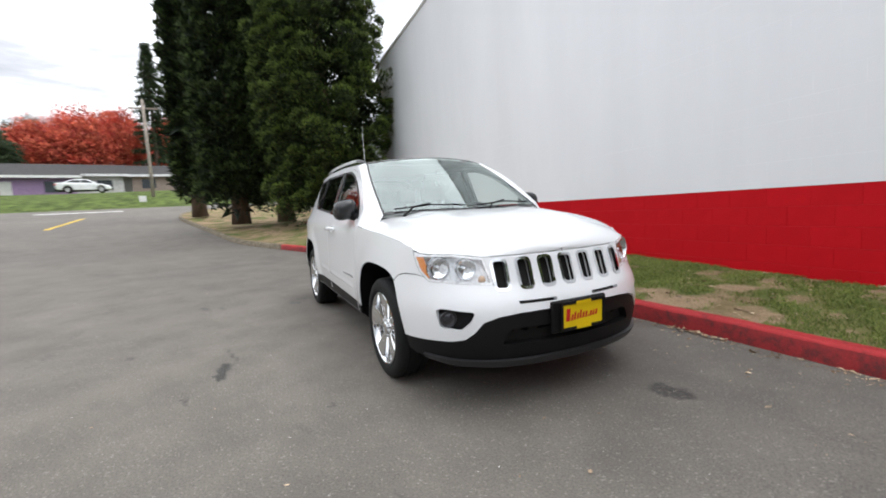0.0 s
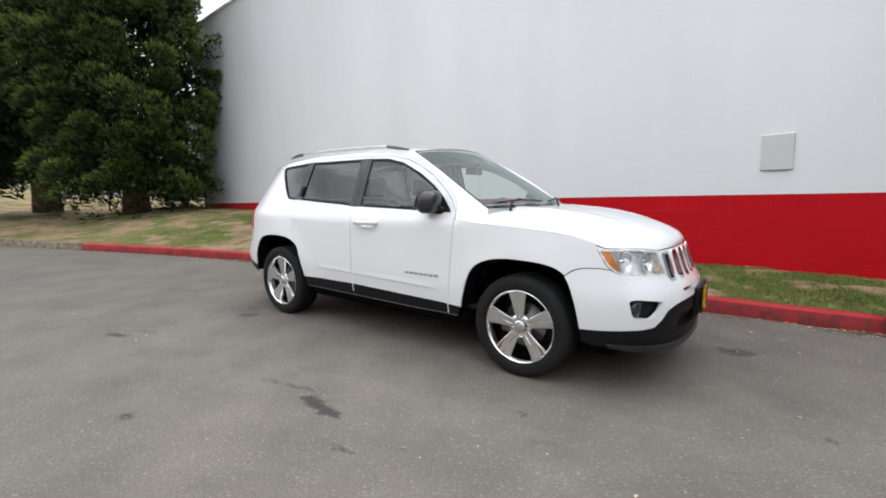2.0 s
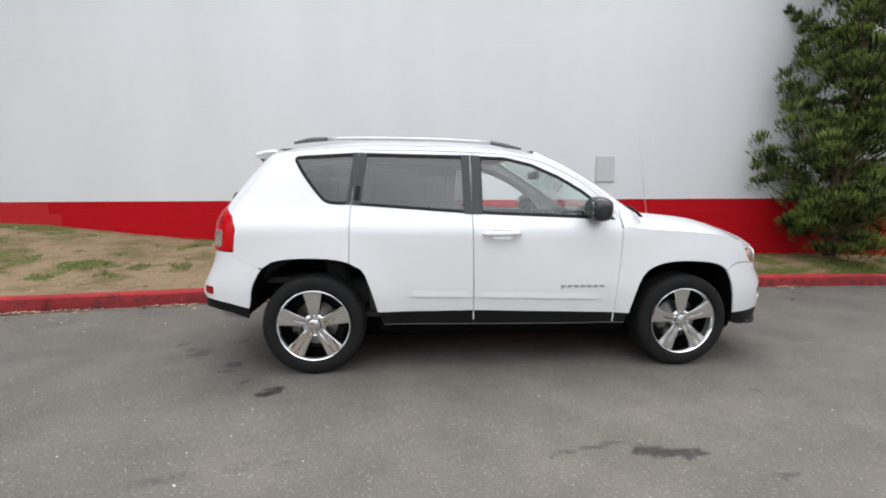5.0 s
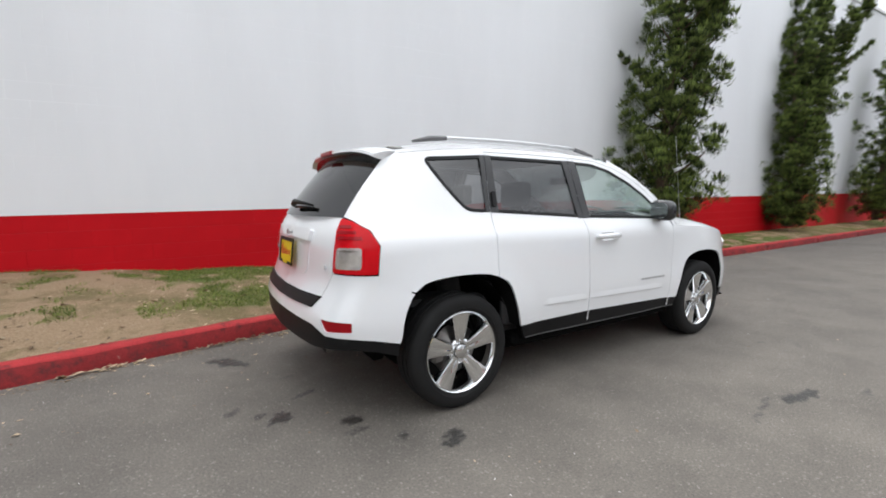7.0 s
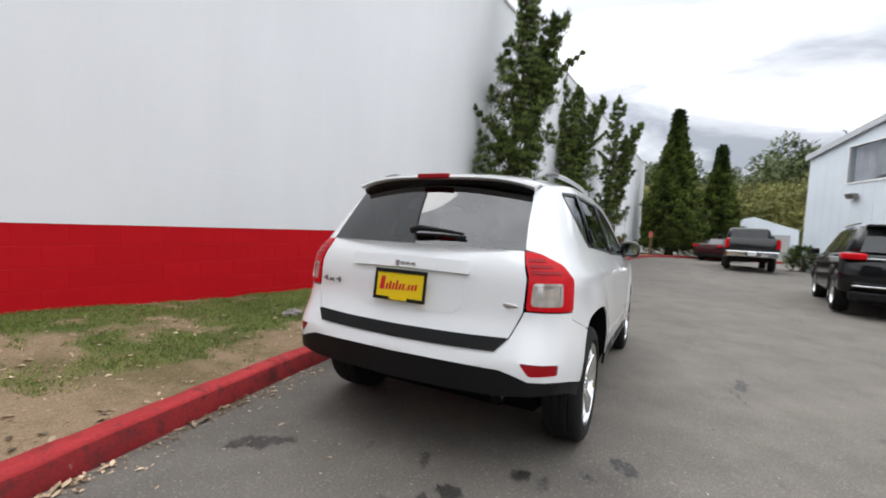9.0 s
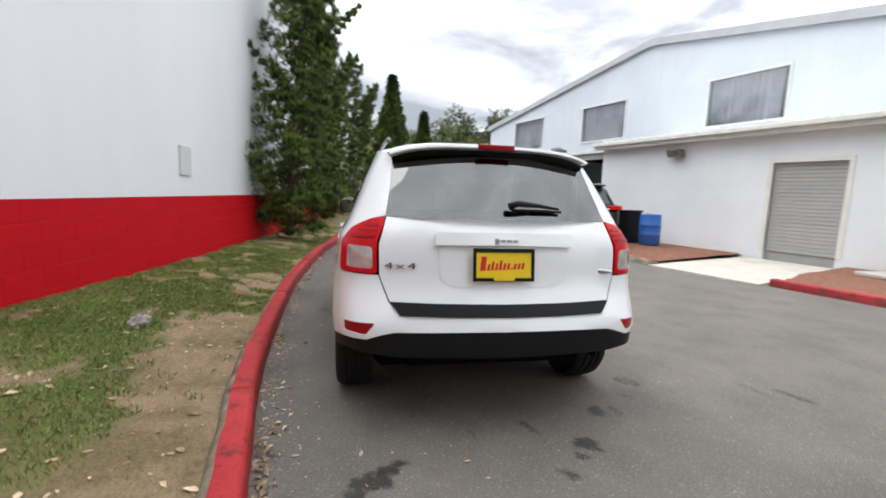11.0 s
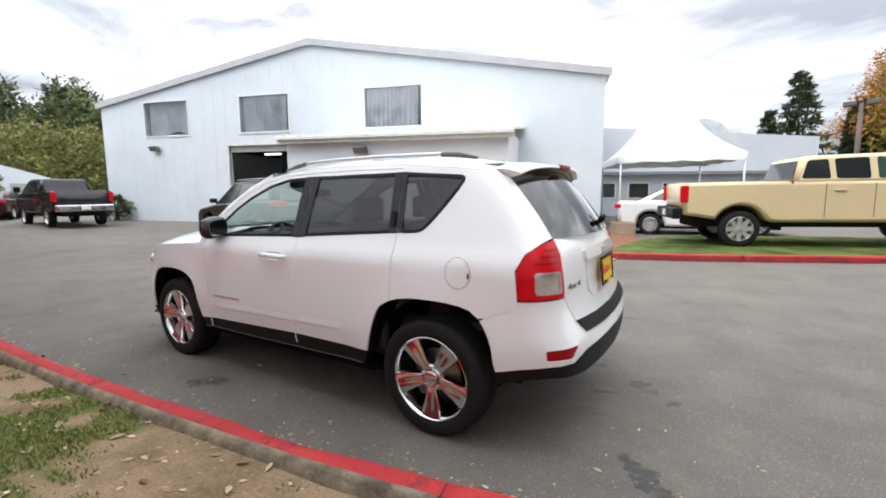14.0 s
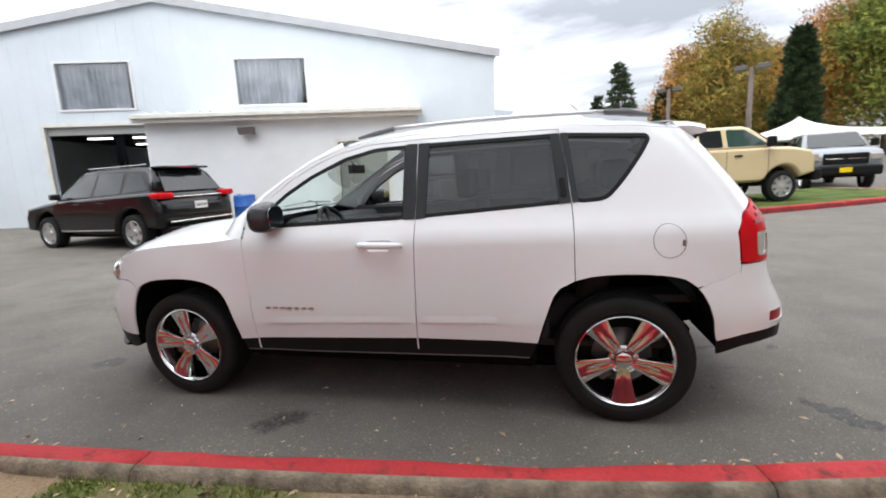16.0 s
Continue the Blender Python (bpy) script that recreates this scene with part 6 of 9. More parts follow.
# wheels
def build_wheel():
    w = new("wheel")
    w.parent = suv
    tagged(w, "black tyre on chrome five-spoke alloy rim")
    X, Z, N = Vector((1, 0, 0)), Vector((0, 0, 1)), Vector((0, 1, 0))
    O = Vector((0, 0, 0))
    bm = bmesh.new()
    R = WHEEL_R
    ring_sweep(bm, [(0.236, -0.085), (0.236, 0.088), (0.250, 0.104), (0.275, 0.112), (0.305, 0.111), (0.324, 0.102), (0.335, 0.090), (R - 0.002, 0.072), (R - 0.002, 0.050), (R - 0.010, 0.048), (R - 0.010, 0.040), (R, 0.038), (R, 0.010), (R - 0.008, 0.008), (R - 0.008, -0.008),
                    (R, -0.010), (R, -0.038), (R - 0.010, -0.040), (R - 0.010, -0.048), (R - 0.002, -0.050), (R - 0.002, -0.075), (0.33, -0.10), (0.28, -0.11), (0.24, -0.10), (0.236, -0.085)], O, X, Z, N, 56)
    ring_sweep(bm, [(0.262, 0.1085), (0.2645, 0.1125), (0.267, 0.1105)], O, X, Z, N, 56)
    part("tyre", bm, RUBBER, w, smooth=True)
    bm = bmesh.new()
    ring_sweep(bm, [(0.241, 0.098), (0.243, 0.105), (0.239, 0.107), (0.232, 0.100), (0.226, 0.078), (0.219, 0.04), (0.212, -0.08)], O, X, Z, N, 56)
    part("rim", bm, CHROME, w, smooth=True)
    for k in range(5):
        ang = math.pi / 2 + k * math.tau / 5
        d, t = Vector((math.cos(ang), 0, math.sin(ang))), Vector((-math.sin(ang), 0, math.cos(ang)))
        bm = bmesh.new()
        rows = []
        for r, half, o in ((0.045, 0.030, 0.074), (0.075, 0.034, 0.081), (0.11, 0.041, 0.085), (0.16, 0.052, 0.089), (0.20, 0.061, 0.094), (0.232, 0.068, 0.101)):
            cut = 0.0025 * smoothstep(0.235, 0.10, r)
            prof = ((-1.06, -0.040), (-1.02, -0.014), (-0.93, -0.002), (-0.78, 0.001), (-0.2, 0.001), (-0.10, 0.001 - cut), (0.10, 0.001 - cut), (0.2, 0.001), (0.78, 0.001), (0.93, -0.002), (1.02, -0.014), (1.06, -0.040))
            rows.append([bm.verts.new(d * r + t * (half * q) + N * (o + dz)) for q, dz in prof])
        for r0, r1 in zip(rows, rows[1:]):
            for i in range(len(r0) - 1):
                bm.faces.new((r0[i], r0[i + 1], r1[i + 1], r1[i]))
        bmesh.ops.recalc_face_normals(bm, faces=bm.faces)
        part("spoke", bm, CHROME, w, smooth=True)
        a2 = ang + math.tau / 10
        bm = bmesh.new()
        c = Vector((math.cos(a2), 0, math.sin(a2))) * 0.057
        tube(bm, [c + N * 0.06, c + N * 0.088], [0.010, 0.009], 6)
        part("lug_nut", bm, SATIN, w)
    bm = bmesh.new()
    ring_sweep(bm, [(0.078, 0.05), (0.076, 0.072), (0.066, 0.079), (0.046, 0.076)], O, X, Z, N, 32)
    part("hub", bm, CHROME, w, smooth=True)
    bm = bmesh.new()
    ring_sweep(bm, [(0.042, 0.074), (0.041, 0.092), (0.036, 0.096), (0.001, 0.098)], O, X, Z, N, 28)
    part("centre_cap", bm, CHROME, w, smooth=True)
    bm = bmesh.new()
    ring_sweep(bm, [(0.150, 0.0), (0.150, 0.012), (0.07, 0.012), (0.065, 0.04), (0.001, 0.04)], O, X, Z, N, 32)
    part("brake_disc", bm, STEEL, w)
    part("caliper", cube(0.09, 0.165, -0.02, 0.045, -0.06, 0.07, 0.015), STEEL, w)
    bm = bmesh.new()
    ring_sweep(bm, [(0.205, -0.06), (0.001, -0.06)], O, X, Z, N, 24)
    part("back_plate", bm, DARK_IN, w)
    return w


first = build_wheel()
spots = [(AXLE, -1, 0.08), (-AXLE, -1, 0.03), (AXLE, 1, 0.18), (-AXLE, 1, 0.63)]
for i, (ax, s, spin) in enumerate(spots):
    mw = Matrix.Translation((ax, s * 0.772, WHEEL_R)) @ Euler((0, 0, math.pi if s < 0 else 0)).to_matrix().to_4x4() @ Euler((0, spin, 0)).to_matrix().to_4x4()
    if i == 0:
        first.matrix_local = mw
    else:
        copy_thing(first, mw)

# ---- kerbs: painted stones end to end ----
def kerb_run(name, table, label, step, width, height, painted, parent_group):
    pts = kerb_line(table, 0.13)
    nn = normals(pts)
    per = int(step / 0.13)
    holder = thing(name, Matrix.Identity(4), label, "kerb", kind="structure")
    i = 0
    while i + 2 < len(pts):
        j = min(i + per, len(pts) - 1)
        bm = bmesh.new()
        rows = []
        for k in range(i, j + 1):
            p, n = pts[k], nn[k]
            end = 0.004 if k in (i, j) else 0.0
            g = ground_z(p.x, p.y)
            w = 0.004 * noise.noise(Vector((p.x * 5, p.y * 5, 1.0)))
            c = 0.012 + 0.030 * max(0.0, noise.noise(Vector((p.x * 1.7, p.y * 1.7, 9.0))) - 0.12)
            f = -0.065 + w
            b = width - 0.06
            wb = 0.012 * noise.noise(Vector((p.x * 3.1, p.y * 3.1, 4.0)))
            prof = ((f - 0.018, -0.05), (f - 0.008, height - c * 1.8), (f + c, height - 0.003 - end), (f + c * 2.2, height + w - end), (f + 0.108 + w, height + w - end), (f + 0.135 + wb, height - 0.018 + wb), (b + wb, height - 0.075), (b + 0.015, -0.05))
            pull = Vector(((pts[min(k + 1, len(pts) - 1)] - pts[max(k - 1, 0)]).normalized())) * (0.003 if k == i else (-0.003 if k == j else 0.0))
            rows.append([bm.verts.new((p.x + n.x * o + pull.x, p.y + n.y * o + pull.y, g + z)) for o, z in prof])
        for r0, r1 in zip(rows, rows[1:]):
            for k in range(7):
                fc = bm.faces.new((r0[k], r1[k], r1[k + 1], r0[k + 1]))
                # index 2: the shade-toned, more scuffed paint on the front face
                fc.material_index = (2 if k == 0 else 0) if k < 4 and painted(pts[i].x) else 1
                fc.smooth = True
        bm.faces.new(rows[0]).material_index = 1
        bm.faces.new(rows[-1][::-1]).material_index = 1
        bmesh.ops.recalc_face_normals(bm, faces=bm.faces)
        part("kerbstone", bm, [KERB_RED, KERB_BACK, KERB_FACE_SHADE], holder)
        i = j
    return holder


kerb_run("kerb_north", KERB, "red-painted worn concrete kerb beside the verge", 2.6, 0.155, 0.15, lambda x: x > -11.7, "")
FAR_KERB = [(1.85, -6.02), (1.3, -6.10), (-0.5, -6.42), (-2.5, -6.88), (-4.4, -7.56), (-5.4, -7.95), (-7.8, -9.05), (-9.6, -10.0), (-10.6, -10.9), (-10.9, -12.5), (-10.2, -14.5)]
kerb_run("kerb_south", FAR_KERB, "red-painted concrete kerb by the parking island", 2.6, 0.20, 0.13, lambda x: True, "")
kerb_run("kerb_corner", [(9.0, -6.3), (7.0, -5.65), (5.5, -5.33), (4.5, -5.28), (3.95, -5.38)][::-1], "short red-tipped kerb by the mulch bed", 1.3, 0.20, 0.13, lambda x: x < 5.2, "")


def bed(name, poly, z, material, label, category, bumps=0.02):
    """A raised bed with an uneven top inside an outline."""
    bm = bmesh.new()
    loop = resample([Vector(p) for p in poly], 0.4)
    verts = list(loop)
    edges = [(i, (i + 1) % len(loop)) for i in range(len(loop))]
    xs, ys = [p.x for p in loop], [p.y for p in loop]
    x = min(xs) + 0.2
    while x < max(xs):
        y = min(ys) + 0.2
        while y < max(ys):
            q = Vector((x, y))
            if inside(loop, q) and min((q - p).length for p in loop) > 0.15:
                verts.append(q)
            y += 0.4
        x += 0.4
    co, _, fs = delaunay_2d_cdt(verts, edges, [], 0, 1e-5)[:3]
    vs = [bm.verts.new((p.x, p.y, ground_z(p.x, p.y) + z + bumps * noise.noise(Vector((p.x * 2, p.y * 2, 0))))) for p in co]
    for f in fs:
        c = sum((co[i] for i in f), Vector((0, 0))) / 3
        if inside(loop, c):
            bm.faces.new([vs[i] for i in f]).smooth = True
    for f in bm.faces:
        f.normal_update()
        if f.normal.z < 0:
            f.normal_flip()
    return tagged(finish(name, bm, material), label, category, kind="structure")


bed("parking_island", [(-0.75, -6.55), (-2.5, -6.95), (-4.4, -7.63), (-5.4, -8.02), (-7.8, -9.12), (-9.6, -10.07), (-10.5, -10.95), (-10.8, -12.5), (-10.1, -14.3), (-8.0, -12.9), (-5.0, -11.9), (-2.2, -11.3), (-1.25, -9.9), (-0.9, -8.0)], 0.10, GRASS_FAR, "mown grass strip on the parking island", "grass")
bed("mulch_bed", [(1.72, -6.12), (1.3, -6.17), (-0.5, -6.5), (-0.73, -6.56), (-0.88, -8.0), (-1.2, -9.8), (0.65, -13.6), (2.6, -13.1), (2.55, -9.9), (3.4, -9.6), (2.55, -7.4)], 0.09, MULCH, "reddish bark mulch bed beside the building", "mulch")
bed("mulch_bed_2", [(4.02, -5.5), (4.6, -5.38), (5.5, -5.43), (7.0, -5.75), (9.0, -6.4), (10.2, -7.7), (5.5, -9.0), (5.1, -8.0)], 0.09, MULCH, "reddish bark mulch bed under the lean-to", "mulch")
bm = bmesh.new()
vs = [bm.verts.new((x, y, ground_z(x, y) + z)) for z in (-0.02, 0.035) for x, y in ((1.85, -5.75), (3.95, -5.2), (5.3, -8.95), (3.4, -9.5))]
for q in ((3, 2, 1, 0), (4, 5, 6, 7), (0, 1, 5, 4), (1, 2, 6, 5), (2, 3, 7, 6), (3, 0, 4, 7)):
    bm.faces.new([vs[i] for i in q])
bmesh.ops.recalc_face_normals(bm, faces=bm.faces)
tagged(finish("door_apron", bm, surface("pale_concrete", (0.50, 0.46, 0.40), 0.9, vary=0.12, scale=2, fine=50, bump=0.3), bevel=0.01), "pale concrete apron before the roll door", "pavement", kind="structure")

# ---- trees ----
def blades(verts, faces, c, rad, n, size, up, rng, spread=1.0):
    """Adds n small sprays round a tuft's middle."""
    for _ in range(n):
        d = Vector((rng.gauss(0, 1), rng.gauss(0, 1), rng.gauss(0, 1) * spread + up))
        if d.length < 1e-3:
            continue
        d.normalize()
        r = rad * rng.random() ** 0.45
        p = c + d * r
        t = d.cross(Vector((rng.gauss(0, 1), rng.gauss(0, 1), rng.gauss(0, 1))))
        if t.length < 1e-3:
            continue
        t.normalize()
        ln, wd = size * rng.uniform(0.6, 1.3), size * rng.uniform(0.22, 0.42)
        k = len(verts)
        if rng.random() < 0.68:
            # a spray lying over the tuft, tip rising
            p = c + d * (rad * (0.72 + 0.28 * rng.random()))
            w = d.cross(t)
            if w.z < 0:
                w = -w
            w = (w + d * rng.uniform(0.05, 0.5)).normalized()
            verts += [p - t * wd, p + w * ln * 0.45 + d * wd * 0.2, p + t * wd, p + w * ln]
        else:
            verts += [p - t * wd, p + d * ln * 0.45 + t * wd * 0.25 + Vector((0, 0, ln * 0.1)), p + t * wd, p + d * ln]
        faces += [(k, k + 1, k + 3), (k + 1, k + 2, k + 3)]


def crown(name, verts, faces, material, parent):
    me = bpy.data.meshes.new(name)
    me.from_pydata([tuple(v) for v in verts], [], faces)
    me.materials.append(material)
    ob = new(name, me)
    ob.parent = parent
    return ob


def trunk_mesh(h, r, lean, rng, limbs):
    bm = bmesh.new()
    pts = [Vector((lean[0] * t + 0.05 * math.sin(t * 9), lean[1] * t + 0.05 * math.cos(t * 7), h * t - 0.15)) for t in [k / 10 for k in range(11)]]
    tube(bm, pts, [r * (1.25 if k == 0 else 1 - 0.93 * k / 10) for k in range(11)], 9)
    for a, b, rr in limbs:
        mid = a.lerp(b, 0.5) + Vector((0, 0, -0.05 * (b - a).length))
        tube(bm, [a, mid, b], [rr, rr * 0.7, rr * 0.25], 5, cap=False)
    return bm


def foliage(tufts, per, size, seed, up=0.45, squash=0.8, slim=0.34):
    """Leaf sprays over rounded tufts (place, radius, outward way); returns points, faces and a painted light-to-shade
    tone.
    """
    rs = np.random.RandomState(seed)
    c = np.repeat(np.array([[*t[0]] for t in tufts]), per, axis=0)
    rad = np.repeat(np.array([t[1] for t in tufts]), per)[:, None]
    out = np.repeat(np.array([[*t[2]] for t in tufts]), per, axis=0)
    n = len(c)

    def unit(a):
        return a / (np.linalg.norm(a, axis=1, keepdims=True) + 1e-9)

    zed = np.array([[0, 0, 1.0]])
    d = unit(rs.normal(size=(n, 3)) + 0.75 * out + up * zed)
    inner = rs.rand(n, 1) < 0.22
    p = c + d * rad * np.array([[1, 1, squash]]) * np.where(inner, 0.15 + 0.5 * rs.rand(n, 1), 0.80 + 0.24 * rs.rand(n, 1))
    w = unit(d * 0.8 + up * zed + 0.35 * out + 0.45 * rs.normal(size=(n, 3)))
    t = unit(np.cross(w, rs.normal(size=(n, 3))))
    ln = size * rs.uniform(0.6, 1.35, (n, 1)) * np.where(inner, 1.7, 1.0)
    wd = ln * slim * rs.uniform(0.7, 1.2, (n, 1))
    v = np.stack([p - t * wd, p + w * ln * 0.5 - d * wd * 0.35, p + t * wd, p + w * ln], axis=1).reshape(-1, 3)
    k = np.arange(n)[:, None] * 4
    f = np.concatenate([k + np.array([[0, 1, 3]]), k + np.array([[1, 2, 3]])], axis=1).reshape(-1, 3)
    # light tops, dark undersides and insides coloured in; tips also lighter, as new growth
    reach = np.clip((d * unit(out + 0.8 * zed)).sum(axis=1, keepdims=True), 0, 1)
    lightness = np.where(inner, 0.05, 0.15 + 0.65 * reach * rs.rand(n, 1) + 0.2 * reach)
    light_tone = (lightness * np.array([[0.75, 0.9, 0.75, 1.15]])).reshape(-1)
    return v, f, light_tone


def crown_mesh(sprays, material, parent, name="crown"):
    verts = np.concatenate([q[0] for q in sprays])
    shift = np.cumsum([0] + [len(q[0]) for q in sprays[:-1]])
    faces = np.concatenate([q[1] + o for q, o in zip(sprays, shift)])
    me = bpy.data.meshes.new(name)
    me.from_pydata(verts.tolist(), [], faces.tolist())
    me.attributes.new("light_tone", "FLOAT", "POINT").data.foreach_set("value", np.concatenate([q[2] for q in sprays]).astype(np.float32))
    me.materials.append(material)
    ob = new(name, me)
    ob.parent = parent
    return ob


def column_tree(name, x, y, z, h, r, label, seed, material, clumps, n, size, bottom, taper=0.75, group=""):
    """A dense upright evergreen: trunk, limbs and rounded plumes that stand out from a heart coloured dark for shade.
    """
    rng = random.Random(seed)
    tree = thing(name, pose(x, y, z), label, "tree", group)
    tufts, heart, limbs = [], [], []
    for k in range(clumps):
        t = (k + rng.random()) / clumps
        hh = bottom + (h - bottom) * t
        a = k * 2.39996 + rng.uniform(-0.5, 0.5)
        prof = r * min(1.0, (0.62 + 1.6 * t)) * (1 - t) ** (1 - taper) if t > 0.02 else r * 0.7
        prof *= 0.90 + 0.30 * noise.noise(Vector((math.cos(a) * 1.5, math.sin(a) * 1.5, hh * 0.7 + seed)))
        d = prof * rng.uniform(0.66, 0.98)
        o = Vector((math.cos(a), math.sin(a), 0.25))
        c = Vector((math.cos(a) * d, math.sin(a) * d, hh))
        cr = min(0.66, 0.22 + 0.17 * r) * rng.uniform(0.6, 1.35) * (1.1 - (0.5 if taper > 0.3 else 0.92) * t)
        tufts.append((c, cr, o))
        # a smaller plume tip riding on the outer side
        tufts.append((c + Vector((o.x * cr * 0.7, o.y * cr * 0.7, cr * rng.uniform(0.2, 0.8))), cr * 0.55, o))
        heart.append((c * 0.55 + Vector((0, 0, hh * 0.45)), cr * 1.25, o))
        if k % 5 == 0:
            limbs.append((Vector((0, 0, max(0.2, hh - 0.4))), c * 0.6 + Vector((0, 0, hh * 0.4 - 0.05)), 0.035))
    part("trunk", trunk_mesh(h * 0.97, 0.14 + 0.012 * h, (0, 0), rng, limbs), BARK, tree)
    # heart sprays coloured darker still, for the shade inside the crown
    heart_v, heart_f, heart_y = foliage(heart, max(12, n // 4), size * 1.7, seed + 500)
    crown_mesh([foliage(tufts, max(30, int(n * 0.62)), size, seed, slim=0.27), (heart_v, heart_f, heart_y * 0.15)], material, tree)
    return tree


def fir_tree(name, x, y, z, h, r, label, seed, material, bottom, size, group=""):
    """A ragged conifer: whorls of drooping boughs with gaps between them, and a thin tip."""
    rng = random.Random(seed)
    tree = thing(name, pose(x, y, z), label, "tree", group)
    tufts, limbs = [], []
    hh = bottom
    while hh < h * 0.985:
        t = (hh - bottom) / (h - bottom)
        for k in range(6):
            a = rng.random() * math.tau
            reach = r * (1 - t) ** 0.85 * rng.uniform(0.55, 1.1) + 0.10
            tip = Vector((math.cos(a) * reach, math.sin(a) * reach, hh - 0.16 * reach + 0.10))
            base = Vector((0, 0, hh + 0.15))
            limbs.append((base, tip, 0.03))
            steps = 2 + int(reach / 0.4)
            for q in range(steps):
                f = (q + 1) / steps
                tufts.append((base.lerp(tip, f) + Vector((0, 0, -0.06)), 0.16 + 0.08 * (1 - f) + 0.03 * reach, Vector((math.cos(a), math.sin(a), -0.2))))
        hh += 0.42 + 0.55 * (1 - t) * rng.uniform(0.7, 1.3)
    part("trunk", trunk_mesh(h * 0.99, 0.10 + 0.012 * h, (0, 0), rng, limbs), BARK, tree)
    crown_mesh([foliage(tufts, 30, size, seed, up=-0.1, squash=0.5, slim=0.2)], material, tree)
    return tree


def tufted_tree(name, x, y, z, h, r, label, seed, arms, leaders, group=""):
    """A ragged juniper: leaning stems, rising arms, and separate cushions of needles with gaps between."""
    rng = random.Random(seed)
    tree = thing(name, pose(x, y, z), label, "tree", group)
    tufts, spikes, limbs = [], [], []
    stems = [[Vector((lx * t * t + 0.10 * math.sin(6 * t + seed), ly * t * t + 0.10 * math.cos(5 * t + si), 0.1 + lh * t)) for t in [k / 12 for k in range(13)]] for si, (lx, ly, lh) in enumerate(leaders)]
    for si, st in enumerate(stems):
        for k in range(arms):
            t = (k + rng.random()) / arms
            i = min(11, int(t * 12))
            base = st[i].lerp(st[i + 1], t * 12 - i)
            a = k * 2.39996 + rng.uniform(-0.6, 0.6)
            o = Vector((math.cos(a), math.sin(a), 0.5))
            wide = r * (0.80 - 0.62 * smoothstep(0.10, 0.95, t)) * (0.8 if si else 1.0)
            reach = wide * rng.uniform(0.35, 1.15)
            tip = base + Vector((o.x * reach, o.y * reach, reach * rng.uniform(0.35, 0.9)))
            limbs.append((base, tip, 0.022))
            cr = (0.30 - 0.16 * t) * rng.uniform(0.7, 1.3)
            tufts.append((tip, cr, o))
            tufts.append((base.lerp(tip, 0.55), cr * 0.9, o))
            spikes.append((tip + Vector((o.x * cr * 0.6, o.y * cr * 0.6, cr * 0.7)), cr * 0.45, Vector((o.x * 0.6, o.y * 0.6, 1.0))))
        for q in range(26):
            s_ = q / 26 * 11.9
            c = st[int(s_)].lerp(st[int(s_) + 1], s_ - int(s_))
            tufts.append((c + Vector((rng.gauss(0, 0.05), rng.gauss(0, 0.05), 0)), (0.24 - 0.16 * q / 26), Vector((0, 0, 1))))
        spikes.append((st[12], 0.10, Vector((0, 0, 1.6))))
        # a few long bare-tipped arms sweeping out and up
        for q in range(3):
            t = rng.uniform(0.45, 0.85)
            i = int(t * 12)
            a = rng.random() * math.tau
            for m_ in range(7):
                f = (m_ + 1) / 7
                c = st[i] + Vector((math.cos(a) * 0.95 * f, math.sin(a) * 0.95 * f, 0.75 * f ** 1.3))
                tufts.append((c, 0.14 * (1.1 - 0.75 * f), Vector((math.cos(a), math.sin(a), 0.8))))
            limbs.append((st[i], c, 0.022))
    # a skirt of low cushions round the foot
    for q in range(30):
        a, d = q * 2.39996, r * rng.uniform(0.12, 0.5)
        tufts.append((Vector((math.cos(a) * d, math.sin(a) * d, rng.uniform(0.12, 0.95))), rng.uniform(0.16, 0.27), Vector((math.cos(a), math.sin(a), 0.6))))
    bm = bmesh.new()
    for si, st in enumerate(stems):
        tube(bm, st, [(0.085 if si == 0 else 0.05) * (1 - 0.9 * k / 12) for k in range(13)], 8)
    for a, b, rr in limbs:
        tube(bm, [a, a.lerp(b, 0.5) + Vector((0, 0, -0.03)), b], [rr, rr * 0.7, rr * 0.3], 5, cap=False)
    part("trunk", bm, BARK, tree)
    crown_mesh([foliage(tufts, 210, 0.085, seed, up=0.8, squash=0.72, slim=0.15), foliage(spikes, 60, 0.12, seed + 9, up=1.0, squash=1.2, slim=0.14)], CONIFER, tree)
    return tree


JUN = "junipers along the wall"
tufted_tree("juniper", 6.05, 2.32, 0.26, 7.2, 1.2, "ragged dark juniper against the white wall", 3, 74, [(0.15, -0.15, 7.4), (0.75, -0.85, 6.2)], JUN)
tufted_tree("juniper", 12.1, 2.15, 0.38, 7.2, 1.0, "twisted juniper with upright arms by the wall", 8, 52, [(0.5, 0.75, 7.1), (1.3, -0.05, 6.6), (2.0, -0.85, 6.3)], JUN)
tufted_tree("juniper", 17.4, 1.45, 0.48, 7.0, 1.1, "twisted juniper with a leaning top by the wall", 15, 56, [(0.3, -0.2, 7.3), (0.9, -1.2, 6.2)], JUN)
CYP = "tall dark evergreens"
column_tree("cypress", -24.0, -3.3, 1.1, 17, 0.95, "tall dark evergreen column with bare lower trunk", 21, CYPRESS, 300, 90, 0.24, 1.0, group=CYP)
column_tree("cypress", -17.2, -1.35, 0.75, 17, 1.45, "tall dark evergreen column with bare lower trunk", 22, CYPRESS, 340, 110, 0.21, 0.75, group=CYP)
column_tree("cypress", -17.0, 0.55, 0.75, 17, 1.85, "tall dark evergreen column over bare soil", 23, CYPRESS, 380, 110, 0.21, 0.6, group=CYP)
